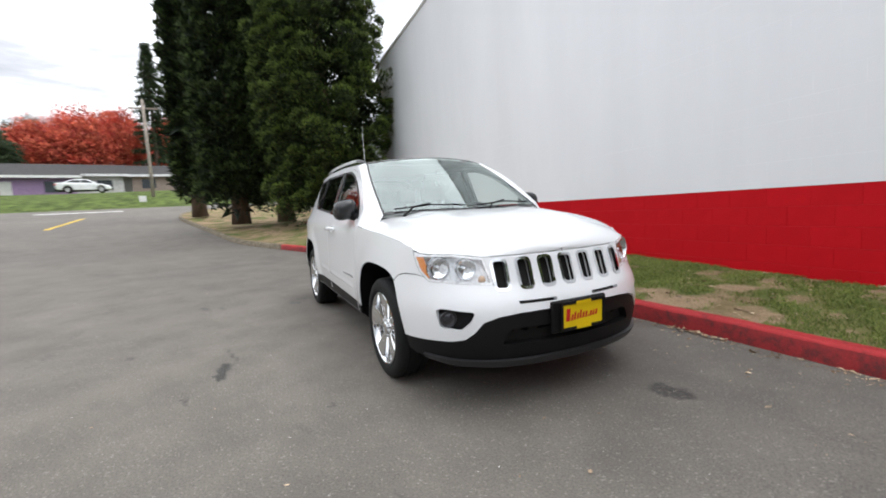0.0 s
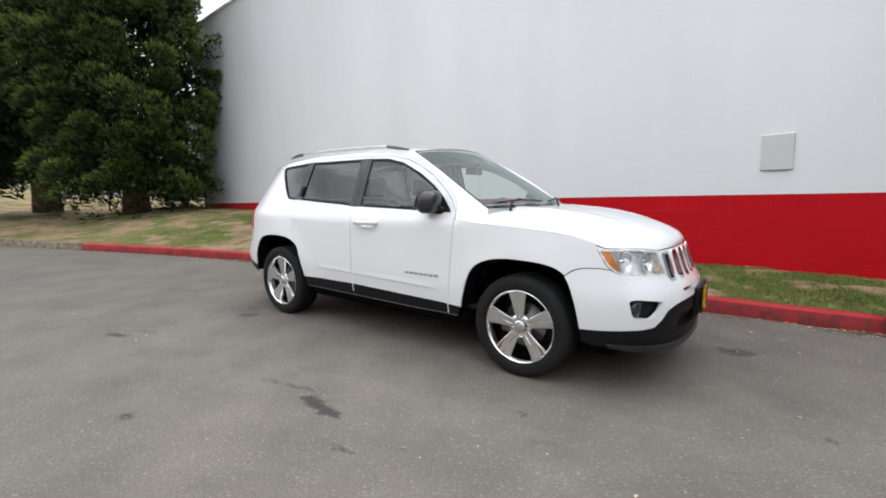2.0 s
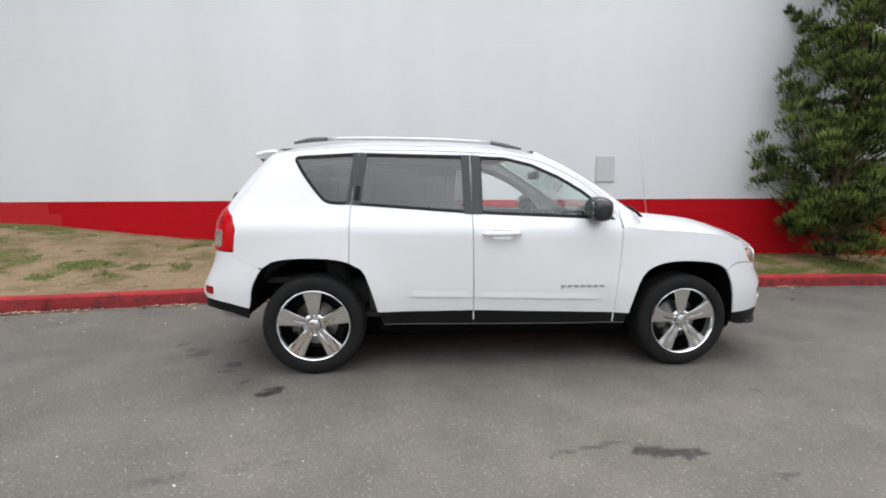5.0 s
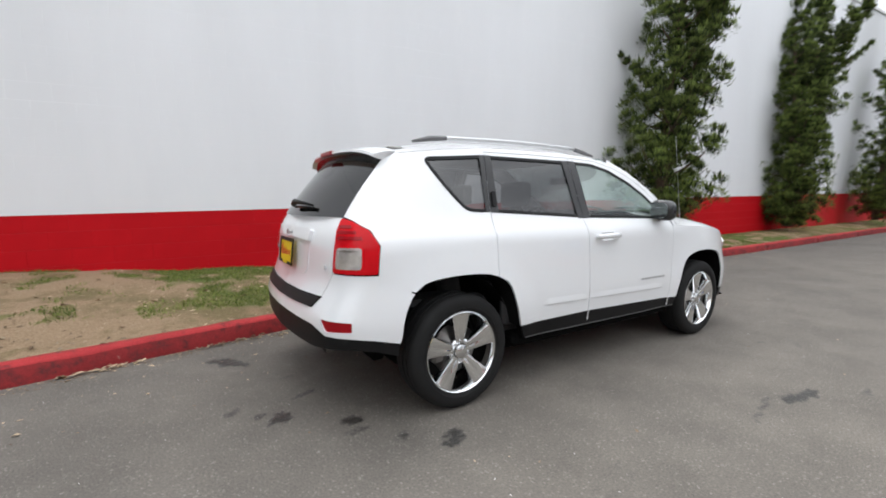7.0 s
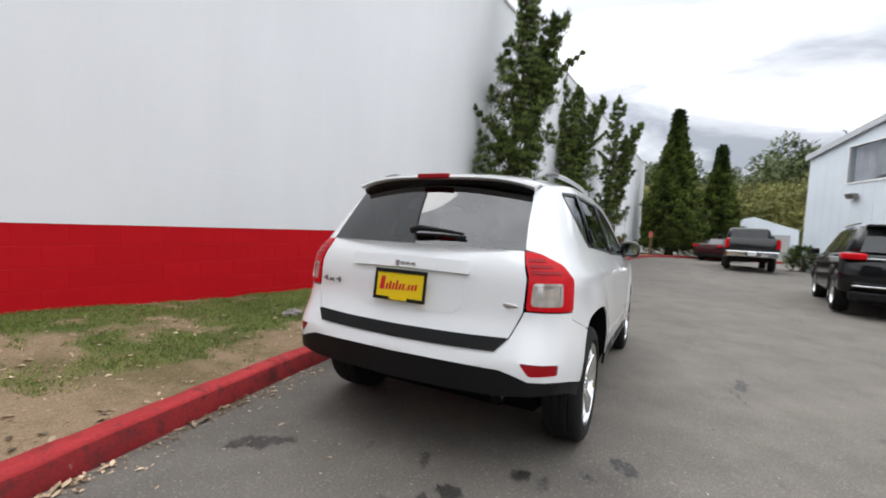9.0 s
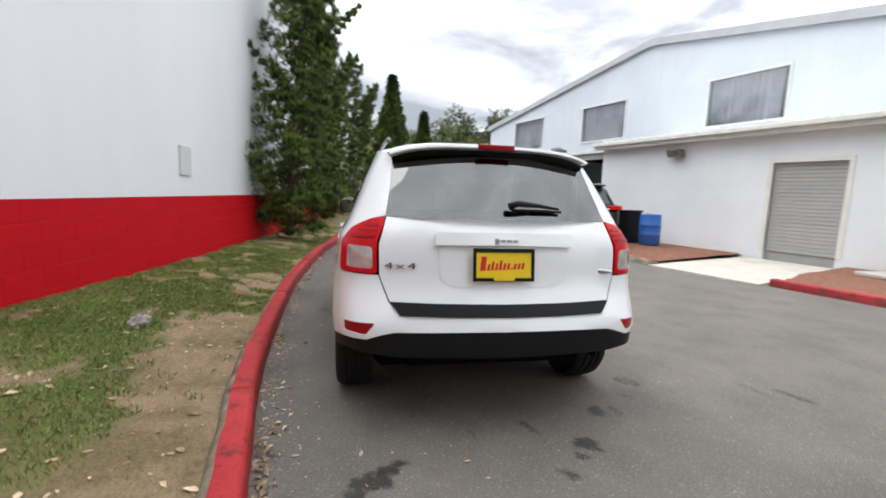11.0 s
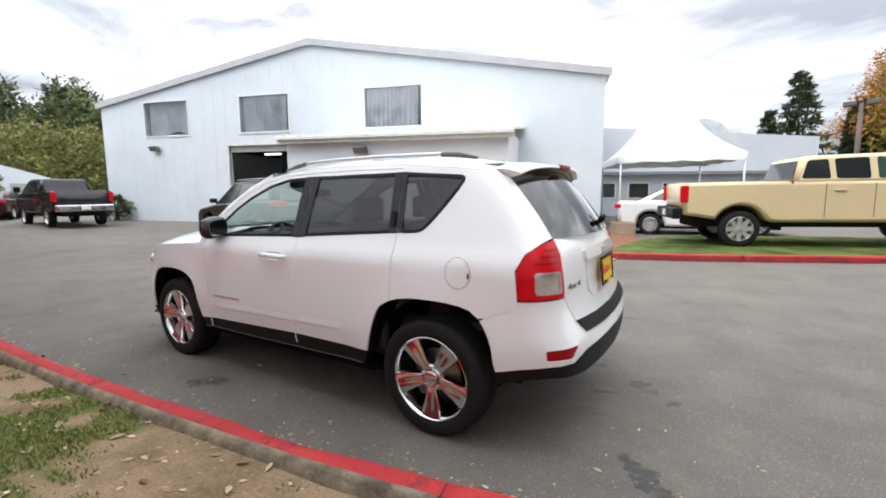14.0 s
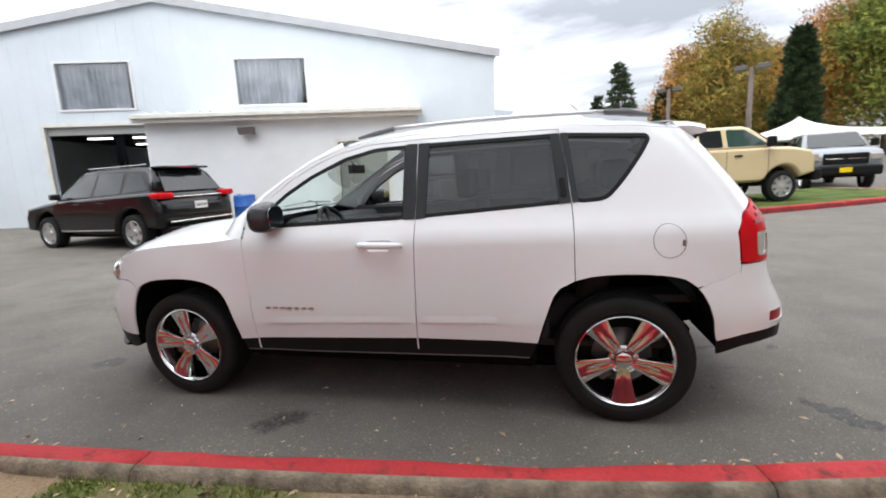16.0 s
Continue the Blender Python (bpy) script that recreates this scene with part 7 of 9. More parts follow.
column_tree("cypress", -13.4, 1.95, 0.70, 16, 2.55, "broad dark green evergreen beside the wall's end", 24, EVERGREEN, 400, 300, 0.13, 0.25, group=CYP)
THU = "clipped arborvitae at the lot's end"
column_tree("arborvitae", 33.0, -1.35, 0.70, 10.6, 2.5, "tall green conical arborvitae by the kerb", 31, ARBOR, 520, 110, 0.17, 0.2, taper=-0.12, group=THU)
column_tree("arborvitae", 38.0, -4.7, 0.80, 8.7, 2.05, "tall green conical arborvitae by the kerb", 32, ARBOR, 420, 110, 0.17, 0.2, taper=-0.12, group=THU)
column_tree("shrub", -14.8, 4.0, 0.75, 1.6, 1.1, "low dark evergreen shrub at the wall's corner", 33, CYPRESS, 50, 60, 0.12, 0.2, taper=0.6)
column_tree("shrub", 22.6, -7.1, 0.38, 1.0, 0.8, "low green shrub at the building's corner", 34, ARBOR, 34, 50, 0.10, 0.1, taper=0.6)


def broad_tree(name, x, y, z, h, r, label, seed, material, clumps=150, n=46, size=0.34, group="", low=0.28, fall=0.0):
    """A round-headed tree: forked trunk, limbs, clumps of leaves with gaps."""
    rng = random.Random(seed)
    tree = thing(name, pose(x, y, z), label, "tree", group)
    verts, faces, limbs = [], [], []
    for k in range(clumps):
        while True:
            p = Vector((rng.uniform(-1, 1), rng.uniform(-1, 1), rng.uniform(-1, 1)))
            if 0.35 < p.length < 1.0:
                break
        p *= 0.92 + 0.25 * noise.noise(p * 2.0 + Vector((seed, 0, 0)))
        squeeze = 1.0 - 0.35 * max(0.0, p.z)
        c = Vector((p.x * r * squeeze, p.y * r * squeeze, h * (low + 1) / 2 + p.z * h * (1 - low) / 2))
        blades(verts, faces, c, r * 0.24 * rng.uniform(0.7, 1.3), n, size, 0.1, rng)
        if k % 2:
            blades(verts, faces, c * 0.6 + Vector((0, 0, h * (low + 1) / 5)), r * 0.3, n // 3, size * 2.2, 0.1, rng)
        if k % 6 == 0:
            limbs.append((Vector((0, 0, h * rng.uniform(0.18, 0.5))), c * 0.92, 0.03 + 0.004 * h))
    part("trunk", trunk_mesh(h * 0.75, 0.08 + 0.012 * h, (0, 0), rng, limbs), BARK, tree)
    crown("crown", verts, faces, material, tree)
    return tree


def at_angle(ex, ey, az, dist):
    return ex + dist * math.cos(radians(az)), ey + dist * math.sin(radians(az))


# far trees to the south, turning colour
SOUTH = "turning trees beyond the lot"
for az, dist, h, r, mat, seed, lab in ((-106.5, 46, 11.5, 3.6, MAPLE_ORANGE, 41, "green and orange maple beyond the lot"), (-109.5, 44, 12.8, 4.0, MAPLE_MIX, 42, "green and orange maple beyond the lot"), (-113.0, 52, 11.5, 3.4, MAPLE_MIX, 43, "green and orange maple beyond the lot"),
                                  (-118.8, 46, 12.6, 4.2, MAPLE_ORANGE, 44, "tall orange-topped maple beyond the lot"), (-122.5, 44, 13.5, 4.6, MAPLE_GREEN, 45, "tall orange-topped maple beyond the lot"), (-127, 46, 12.5, 4.4, MAPLE_ORANGE, 46, "tall orange-topped maple beyond the lot")):
    x, y = at_angle(-0.9, 3.1, az, dist)
    broad_tree("maple", x, y, ground_z(x, y), h, r, lab, seed, mat, 240, 92, 0.26, SOUTH, 0.04)
x, y = at_angle(-0.9, 3.1, -99.3, 50)
fir_tree("fir", x, y, 0.0, 11.5, 3.4, "dark fir beyond the lot", 47, DEEP, 0.8, 0.30)
x, y = at_angle(-0.9, 3.1, -96.9, 52)
fir_tree("fir", x, y, 0.0, 8.5, 2.2, "dark fir beyond the lot", 48, DEEP, 0.8, 0.30)
for az, dist, h in ((-116.0, 38, 8.6), (-104.2, 44, 7.0)):
    x, y = at_angle(-0.9, 3.1, az, dist)
    column_tree("hornbeam", x, y, ground_z(x, y), h, 1.3, "narrow dark green columnar tree", 49, DEEP, 220, 90, 0.2, 0.5, taper=0.55)

# wooded hillside to the east
bm = bmesh.new()
hv = []
for i in range(41):
    a = -42 + 75 * i / 40
    row = []
    for j in range(13):
        d = 62 + 12 * j
        x, y = at_angle(0, 0, a, d)
        row.append(bm.verts.new((x, y, 1.0 + 1.28 * j * (1 + 0.25 * noise.noise(Vector((i * 0.2, j * 0.3, 0)))))))
    hv.append(row)
for r0, r1 in zip(hv, hv[1:]):
    for j in range(12):
        bm.faces.new((r0[j], r1[j], r1[j + 1], r0[j + 1])).smooth = True
bmesh.ops.recalc_face_normals(bm, faces=bm.faces)
tagged(finish("hillside", bm, GRASS_FAR), "grassy rise under the far woods", "hill", kind="structure")
rng = random.Random(5)
for tone, mat, count, sizes in (("low", BROAD, 230, (4.5, 8.5)), ("high", HILL_HIGH, 120, (9.0, 16.0))):
    verts, faces = [], []
    for k in range(count):
        a = rng.uniform(-40, 30)
        d = rng.uniform(66, 100) if tone == "low" else rng.uniform(104, 140)
        x, y = at_angle(0, 0, a, d)
        g = 1.0 + 1.28 * (d - 62) / 12
        s = rng.uniform(*sizes) * (0.85 + 0.3 * noise.noise(Vector((a * 0.1, 3, 0))))
        for q in range(26):
            p = Vector((rng.gauss(0, 0.42), rng.gauss(0, 0.42), rng.uniform(0.05, 1.0)))
            w = (1.15 - p.z) if tone == "high" else (1.0 - 0.5 * p.z)
            blades(verts, faces, Vector((x + p.x * s * 0.8 * w, y + p.y * s * 0.8 * w, g + p.z * s * 1.15)), s * 0.21, 44, s * 0.10, 0.1, rng)
    tagged(crown("far_woods", verts, faces, mat, None), "far wooded hillside, olive and dark green", "woods", kind="stuff")

# west: grass bank, houses, red maples
bm = bmesh.new()
rows = []
for i in range(33):
    y = -62 + 2.0 * i * 1.9
    row = []
    for j in range(9):
        x = -37 - 3.0 * j
        row.append(bm.verts.new((x, y, ground_z(x, y) + 1.25 * math.sin(math.pi * min(1.0, j / 8)) * smoothstep(0, 0.15, i / 32) * (0.8 + 0.3 * noise.noise(Vector((i * 0.3, j * 0.4, 2)))) + (0.03 if 0 < j < 8 else -0.03))))
    rows.append(row)
for r0, r1 in zip(rows, rows[1:]):
    for j in range(8):
        bm.faces.new((r0[j], r1[j], r1[j + 1], r0[j + 1])).smooth = True
bmesh.ops.recalc_face_normals(bm, faces=bm.faces)
tagged(finish("grass_bank", bm, GRASS_FAR), "mown grass bank across the lot", "grass", kind="structure")
for k, (az, dist, wd, hh, wall_c, lab) in enumerate(((-160.5, 68, 13, 2.7, (0.30, 0.20, 0.34), "low house with purple front and grey shingle roof"), (-165.6, 72, 11, 2.8, (0.55, 0.55, 0.52), "low pale house with grey shingle roof"),
                                              (-170.2, 74, 12, 2.7, (0.50, 0.47, 0.42), "low pale house with grey shingle roof"), (-175.0, 72, 10, 2.6, (0.30, 0.24, 0.20), "low brown house with grey shingle roof"))):
    x, y = at_angle(4.1, -1.7, az, dist)
    hs = thing("house", pose(x, y, ground_z(x, y), 0, 0, az + 90), lab, "house", "row of low houses")
    part("wall", cube(-wd / 2, wd / 2, -3, 3, -0.5, hh), surface("house_wall", wall_c, 0.8, vary=0.12), hs)
    bm = bmesh.new()
    vs = [bm.verts.new(c) for c in ((-wd / 2 - 0.5, -3.6, hh), (wd / 2 + 0.5, -3.6, hh), (wd / 2 + 0.5, 3.6, hh), (-wd / 2 - 0.5, 3.6, hh), (-wd / 2 - 0.5, 0, hh + 1.5), (wd / 2 + 0.5, 0, hh + 1.5))]
    for q in ((3, 2, 1, 0), (0, 1, 5, 4), (2, 3, 4, 5), (1, 2, 5), (3, 0, 4)):
        bm.faces.new([vs[i] for i in q])
    part("roof", bm, SHINGLE, hs)
    part("eave_board", cube(-wd / 2 - 0.5, wd / 2 + 0.5, 3.605, 3.66, hh - 0.22, hh + 0.05), WHITE_TRIM, hs)
    for j in range(3):
        u0 = -wd / 2 + 1.2 + j * wd / 3.2
        part("window" if j != 1 else "door", cube(u0, u0 + (1.5 if j != 1 else 1.0), 3.005, 3.06, 0.9 if j != 1 else 0.1, 2.1), surface("house_window", (0.06, 0.07, 0.08) if j != 1 else (0.6, 0.6, 0.58), 0.2, vary=0.1, bump=0.0), hs)
REDS = "red autumn maples"
for k, (az, dist, h, r, mat) in enumerate(((-160.2, 79, 9.0, 3.6, DARK_LEAF), (-163.6, 84, 10.8, 5.0, MAPLE_RED), (-167.0, 84, 13.0, 6.0, MAPLE_RED), (-170.3, 86, 13.6, 5.0, MAPLE_RED), (-174.8, 84, 12.0, 4.6, MAPLE_RED), (-178.5, 86, 11.0, 5.0, MAPLE_RED), (-156.5, 88, 11.0, 6.0, DARK_LEAF), (-163.0, 112, 15.0, 6.0, DARK_LEAF), (-177, 110, 16, 6, DARK_LEAF))):
    x, y = at_angle(4.1, -1.7, az, dist)
    broad_tree("maple" if mat is MAPLE_RED else "far_tree", x, y, ground_z(x, y), h, r, "red and orange autumn maple behind houses" if mat is MAPLE_RED else "dark green tree behind houses", 60 + k, mat, 180, 62, 0.46, REDS if mat is MAPLE_RED else "", 0.15)
x, y = at_angle(4.1, -1.7, -173.4, 76)
fir_tree("fir", x, y, ground_z(x, y), 21.5, 3.4, "tall thin ragged fir behind houses", 71, DEEP, 3.0, 0.34)
x, y = at_angle(4.1, -1.7, -172.6, 46)
pole = thing("utility_pole", pose(x, y, ground_z(x, y)), "weathered wooden utility pole on the bank", "pole")
bm = bmesh.new()
tube(bm, [(0, 0, -0.3), (0, 0, 9.0)], [0.16, 0.11], 10)
part("shaft", bm, surface("weathered_pole", (0.30, 0.26, 0.22), 0.9, vary=0.25), pole)
part("crossarm", cube(-0.06, 0.06, -1.1, 1.1, 8.2, 8.32, 0.01), surface("weathered_arm", (0.28, 0.24, 0.2), 0.9), pole)

# ---- parked vehicles round the lot ----
def arch(cx, r, foot, n=9):
    """Wheel arch from front to back, ending at the sill's height."""
    a0 = math.asin(max(-0.9, min(0.9, (foot - 0.40) / r)))
    return [(cx + r * math.cos(a0 + (math.pi - 2 * a0) * k / n), 0.40 + r * math.sin(a0 + (math.pi - 2 * a0) * k / n)) for k in range(n + 1)]


def loft_side(profile, half, round_in, nose, tail, lean=0.0, belt=0.0):
    """A closed body from a side outline: flat sides with rounded shoulders and bowed ends."""
    bm = bmesh.new()
    prof = [Vector(p) for p in profile]
    small = inset(prof, round_in * 0.8)
    x0, x1 = min(p.x for p in prof), max(p.x for p in prof)
    loops = []
    for y, pts in ((half, small), (half - round_in * 0.45, inset(prof, round_in * 0.22)), (half - round_in * 1.3, prof), (half * 0.5, prof), (0.0, prof)):
        for s in ((1, -1) if y else (1,)):
            row = []
            for p in pts:
                q = abs(y) / half
                x = p.x - nose * q ** 3 * smoothstep(x1 - 0.9, x1, p.x) + tail * q ** 3 * smoothstep(x0 + 0.7, x0, p.x)
                row.append(bm.verts.new((x, s * (y - lean * max(0.0, p.y - belt) * (q if q else 0)), p.y)))
            loops.append((s * y, row))
    loops.sort(key=lambda e: -e[0])
    n = len(prof)
    for (_, a), (_, b) in zip(loops, loops[1:]):
        for k in range(n):
            bm.faces.new((a[k], a[(k + 1) % n], b[(k + 1) % n], b[k])).smooth = True
    bm.faces.new(loops[0][1])
    bm.faces.new(loops[-1][1][::-1])
    bmesh.ops.recalc_face_normals(bm, faces=bm.faces)
    return bm


def side_panel(poly, s, half, lean, belt, out=0.006, thick=0.012):
    """A flat-edged panel laid on the leaning cabin side."""
    bm = bmesh.new()
    pts = rounded(poly, 0.05, 3)
    a = [bm.verts.new((p.x, s * (half - lean * max(0.0, p.y - belt) + out), p.y)) for p in pts]
    b = [bm.verts.new((p.x, s * (half - lean * max(0.0, p.y - belt) + out - thick), p.y)) for p in pts]
    bm.faces.new(a)
    bm.faces.new(b[::-1])
    for k in range(len(pts)):
        bm.faces.new((a[k], b[k], b[(k + 1) % len(pts)], a[(k + 1) % len(pts)]))
    bmesh.ops.recalc_face_normals(bm, faces=bm.faces)
    return bm


def cross_panel(lo, hi, half_lo, half_hi, push, thick=0.012):
    """A screen across the cabin between two (x, z) lines, pushed out along its normal."""
    d = Vector((hi[0] - lo[0], 0, hi[1] - lo[1])).normalized()
    n = Vector((d.z, 0, -d.x)) * push
    bm = bmesh.new()
    q = [Vector((lo[0], -half_lo, lo[1])), Vector((lo[0], half_lo, lo[1])), Vector((hi[0], half_hi, hi[1])), Vector((hi[0], -half_hi, hi[1]))]
    a = [bm.verts.new(p + n) for p in q]
    b = [bm.verts.new(p + n - n.normalized() * thick) for p in q]
    bm.faces.new(a)
    bm.faces.new(b[::-1])
    for k in range(4):
        bm.faces.new((a[k], b[k], b[(k + 1) % 4], a[(k + 1) % 4]))
    bmesh.ops.recalc_face_normals(bm, faces=bm.faces)
    return bm


CAR_GLASS = surface("dark_car_glass", (0.02, 0.023, 0.024), 0.06, vary=0.1, bump=0.0, spec=0.55)
GREEN_GLASS = surface("green_car_glass", (0.035, 0.065, 0.055), 0.06, vary=0.1, bump=0.0, spec=0.55)
STEEL_RIM = surface("bright_wheel", (0.62, 0.62, 0.62), 0.30, 0.8, vary=0.1, bump=0.0)


def paint(name, color, coat=1.0):
    return surface(name, color, 0.45, vary=0.03, scale=1.0, fine=20, bump=0.0, coat=coat * (0.8 if max(color) > 0.05 else 0.75), spec=0.1)


def plain_wheel(parent, x, y, r, s, spokes):
    w = new("wheel")
    w.parent = parent
    w.matrix_local = Matrix.Translation((x, y, r))
    X, Z, N, O = Vector((1, 0, 0)), Vector((0, 0, 1)), Vector((0, s, 0)), Vector((0, 0, 0))
    bm = bmesh.new()
    ring_sweep(bm, [(r * 0.66, 0.10), (r * 0.72, 0.125), (r * 0.88, 0.13), (r * 0.97, 0.11), (r, 0.07), (r, -0.07), (r * 0.95, -0.12), (r * 0.6, -0.12)], O, X, Z, N, 32)
    part("tyre", bm, RUBBER, w, smooth=True)
    bm = bmesh.new()
    ring_sweep(bm, [(r * 0.68, 0.11), (r * 0.64, 0.115), (r * 0.60, 0.07), (r * 0.56, -0.08), (0.001, -0.08)], O, X, Z, N, 32)
    part("rim", bm, STEEL_RIM, w, smooth=True)
    for k in range(spokes):
        a = k * math.tau / spokes
        d, t = Vector((math.cos(a), 0, math.sin(a))), Vector((-math.sin(a), 0, math.cos(a)))
        bm = bmesh.new()
        vs = []
        for rr, hw, o in ((r * 0.1, 0.45, 0.085), (r * 0.62, 0.40, 0.095)):
            hw = hw * r * 2.2 / spokes
            vs.append([bm.verts.new(d * rr + t * q + N * oo) for q, oo in ((-hw, o), (hw, o), (hw, o - 0.035), (-hw, o - 0.035))])
        for k2 in range(4):
            bm.faces.new((vs[0][k2], vs[0][(k2 + 1) % 4], vs[1][(k2 + 1) % 4], vs[1][k2]))
        bmesh.ops.recalc_face_normals(bm, faces=bm.faces)
        part("spoke", bm, STEEL_RIM, w)
    bm = bmesh.new()
    ring_sweep(bm, [(r * 0.17, 0.06), (r * 0.16, 0.105), (0.001, 0.115)], O, X, Z, N, 20)
    part("centre_cap", bm, STEEL_RIM, w, smooth=True)


def block(name, parent, material, x0, x1, y0, y1, z0, z1, bevel=0.02, label=""):
    return part(name, cube(x0, x1, min(y0, y1), max(y0, y1), z0, z1, min(bevel, 0.45 * min(x1 - x0, abs(y1 - y0), z1 - z0)), 2), material, parent, label)


def pickup(x, y, z, yaw, color, label, wb=3.9, plate=False, bumper=False):
    """A crew-cab pickup: body with bed, cabin, glass, lamps, bumpers, wheels."""
    car = thing("pickup_truck", pose(x, y, z, 0, 0, yaw), label, "pickup truck")
    a = wb / 2
    half, r, sill = 0.98, 0.40, 0.60
    body_col = paint("pickup_paint", color)
    r0, f0 = -a - 1.18, a + 0.95
    low = [(r0, 0.72), (r0 - 0.02, 1.44), (-1.02, 1.44), (-1.02, 1.42), (1.62, 1.42), (a + 0.2, 1.40), (f0 - 0.12, 1.30), (f0 - 0.02, 1.10), (f0, 0.72)]
    low += arch(a, 0.52, sill) + [(a - 0.62, sill - 0.06), (-a + 0.62, sill - 0.06)] + arch(-a, 0.52, sill)
    part("body", loft_side(low, half, 0.10, 0.12, 0.05), body_col, car)
    block("bed_gap", car, DARK_IN, -1.035, -1.015, -half + 0.02, half - 0.02, 0.75, 1.445, 0.002)
    lean, belt = 0.32, 1.40
    cab_p = [(-0.97, 1.38), (-0.82, 1.90), (-0.66, 1.965), (0.95, 1.985), (1.15, 1.93), (1.86, 1.44), (1.88, 1.38)]
    part("cabin", loft_side(cab_p, half - 0.05, 0.09, 0.10, 0.0, lean, belt), body_col, car)
    hs = half - 0.05
    for s in (1, -1):
        for nm, poly, mt in (("quarter_window", [(-0.86, 1.48), (-0.72, 1.86), (-0.36, 1.88), (-0.34, 1.47)], CAR_GLASS), ("rear_side_window", [(-0.24, 1.47), (-0.25, 1.885), (0.34, 1.90), (0.34, 1.46)], CAR_GLASS), ("front_side_window", [(0.47, 1.46), (0.47, 1.90), (0.98, 1.88), (1.56, 1.47)], GREEN_GLASS)):
            part(nm, side_panel(poly, s, hs, lean, belt, 0.006), mt, car)
        for dx in (0.40, -0.44, 1.50):
            block("door_seam", car, DARK_IN, dx - 0.006, dx + 0.006, s * (half - 0.012), s * (half + 0.0015), 0.66, 1.36, 0.001)
        block("door_handle", car, body_col if s < 0 else body_col, -0.30, -0.10, s * half, s * (half + 0.035), 1.21, 1.25, 0.012)
        block("door_handle", car, BLACK_PLASTIC, 0.60, 0.80, s * half, s * (half + 0.035), 1.21, 1.25, 0.012)
        mir = block("door_mirror", car, BLACK_PLASTIC, 1.38, 1.52, s * (half + 0.02), s * (half + 0.24), 1.42, 1.68, 0.04)
        block("tail_lamp", car, LAMP_RED, r0 - 0.035, r0 + 0.13, s * (half - 0.14), s * (half + 0.004), 1.00, 1.38, 0.02, "tall red tail lamp")
        block("headlamp", car, LENS_GREY, f0 - 0.22, f0 + 0.0, s * (half - 0.36), s * (half - 0.05), 0.98, 1.18, 0.03, "clear headlamp")
        block("arch_lining", car, DARK_IN, -a - 0.47, -a + 0.47, s * (half - 0.40), s * (half - 0.36), 0.45, 0.90, 0.01)
        block("arch_lining", car, DARK_IN, a - 0.47, a + 0.47, s * (half - 0.40), s * (half - 0.36), 0.45, 0.90, 0.01)
        for wx in (-a, a):
            plain_wheel(car, wx, s * (half - 0.16), r, s, 8)
    part("windscreen", cross_panel((1.86, 1.45), (1.17, 1.925), 0.80, 0.68, 0.012), CAR_GLASS, car)
    part("rear_window", cross_panel((-0.95, 1.47), (-0.84, 1.86), 0.74, 0.64, -0.012), CAR_GLASS, car)
    block("rear_bumper", car, CHROME if bumper else BLACK_PLASTIC, r0 - 0.18, r0 + 0.02, -half + 0.04, half - 0.04, 0.62, 0.88, 0.04, "chrome step bumper" if bumper else "black step bumper")
    block("tailgate_seam", car, DARK_IN, r0 - 0.032, r0 - 0.018, -half + 0.15, half - 0.15, 0.90, 0.915, 0.002)
    block("front_bumper", car, BLACK_PLASTIC, f0 - 0.12, f0 + 0.12, -half + 0.06, half - 0.06, 0.50, 0.82, 0.06)
    block("grille", car, BLACK_PLASTIC, f0 - 0.05, f0 + 0.025, -0.58, 0.58, 0.86, 1.22, 0.03)
    for k in (-1, 1):
        block("grille_bar", car, CHROME, f0 + 0.02, f0 + 0.04, 0.06 * k, 0.5 * k, 1.02, 1.06, 0.01)
    block("chassis", car, DARK_IN, r0 + 0.3, f0 - 0.3, -0.6, 0.6, 0.42, 0.66, 0.03)
    if plate:
        block("dealer_plate", car, PLATE_YELLOW, f0 + 0.121, f0 + 0.13, -0.16, 0.16, 0.60, 0.76, 0.003, "plain yellow dealer plate")
    else:
        block("number_plate", car, WHITE_TRIM, r0 - 0.195, r0 - 0.181, -0.15, 0.15, 0.68, 0.83, 0.003, "small white plate with grey bars")
    return car


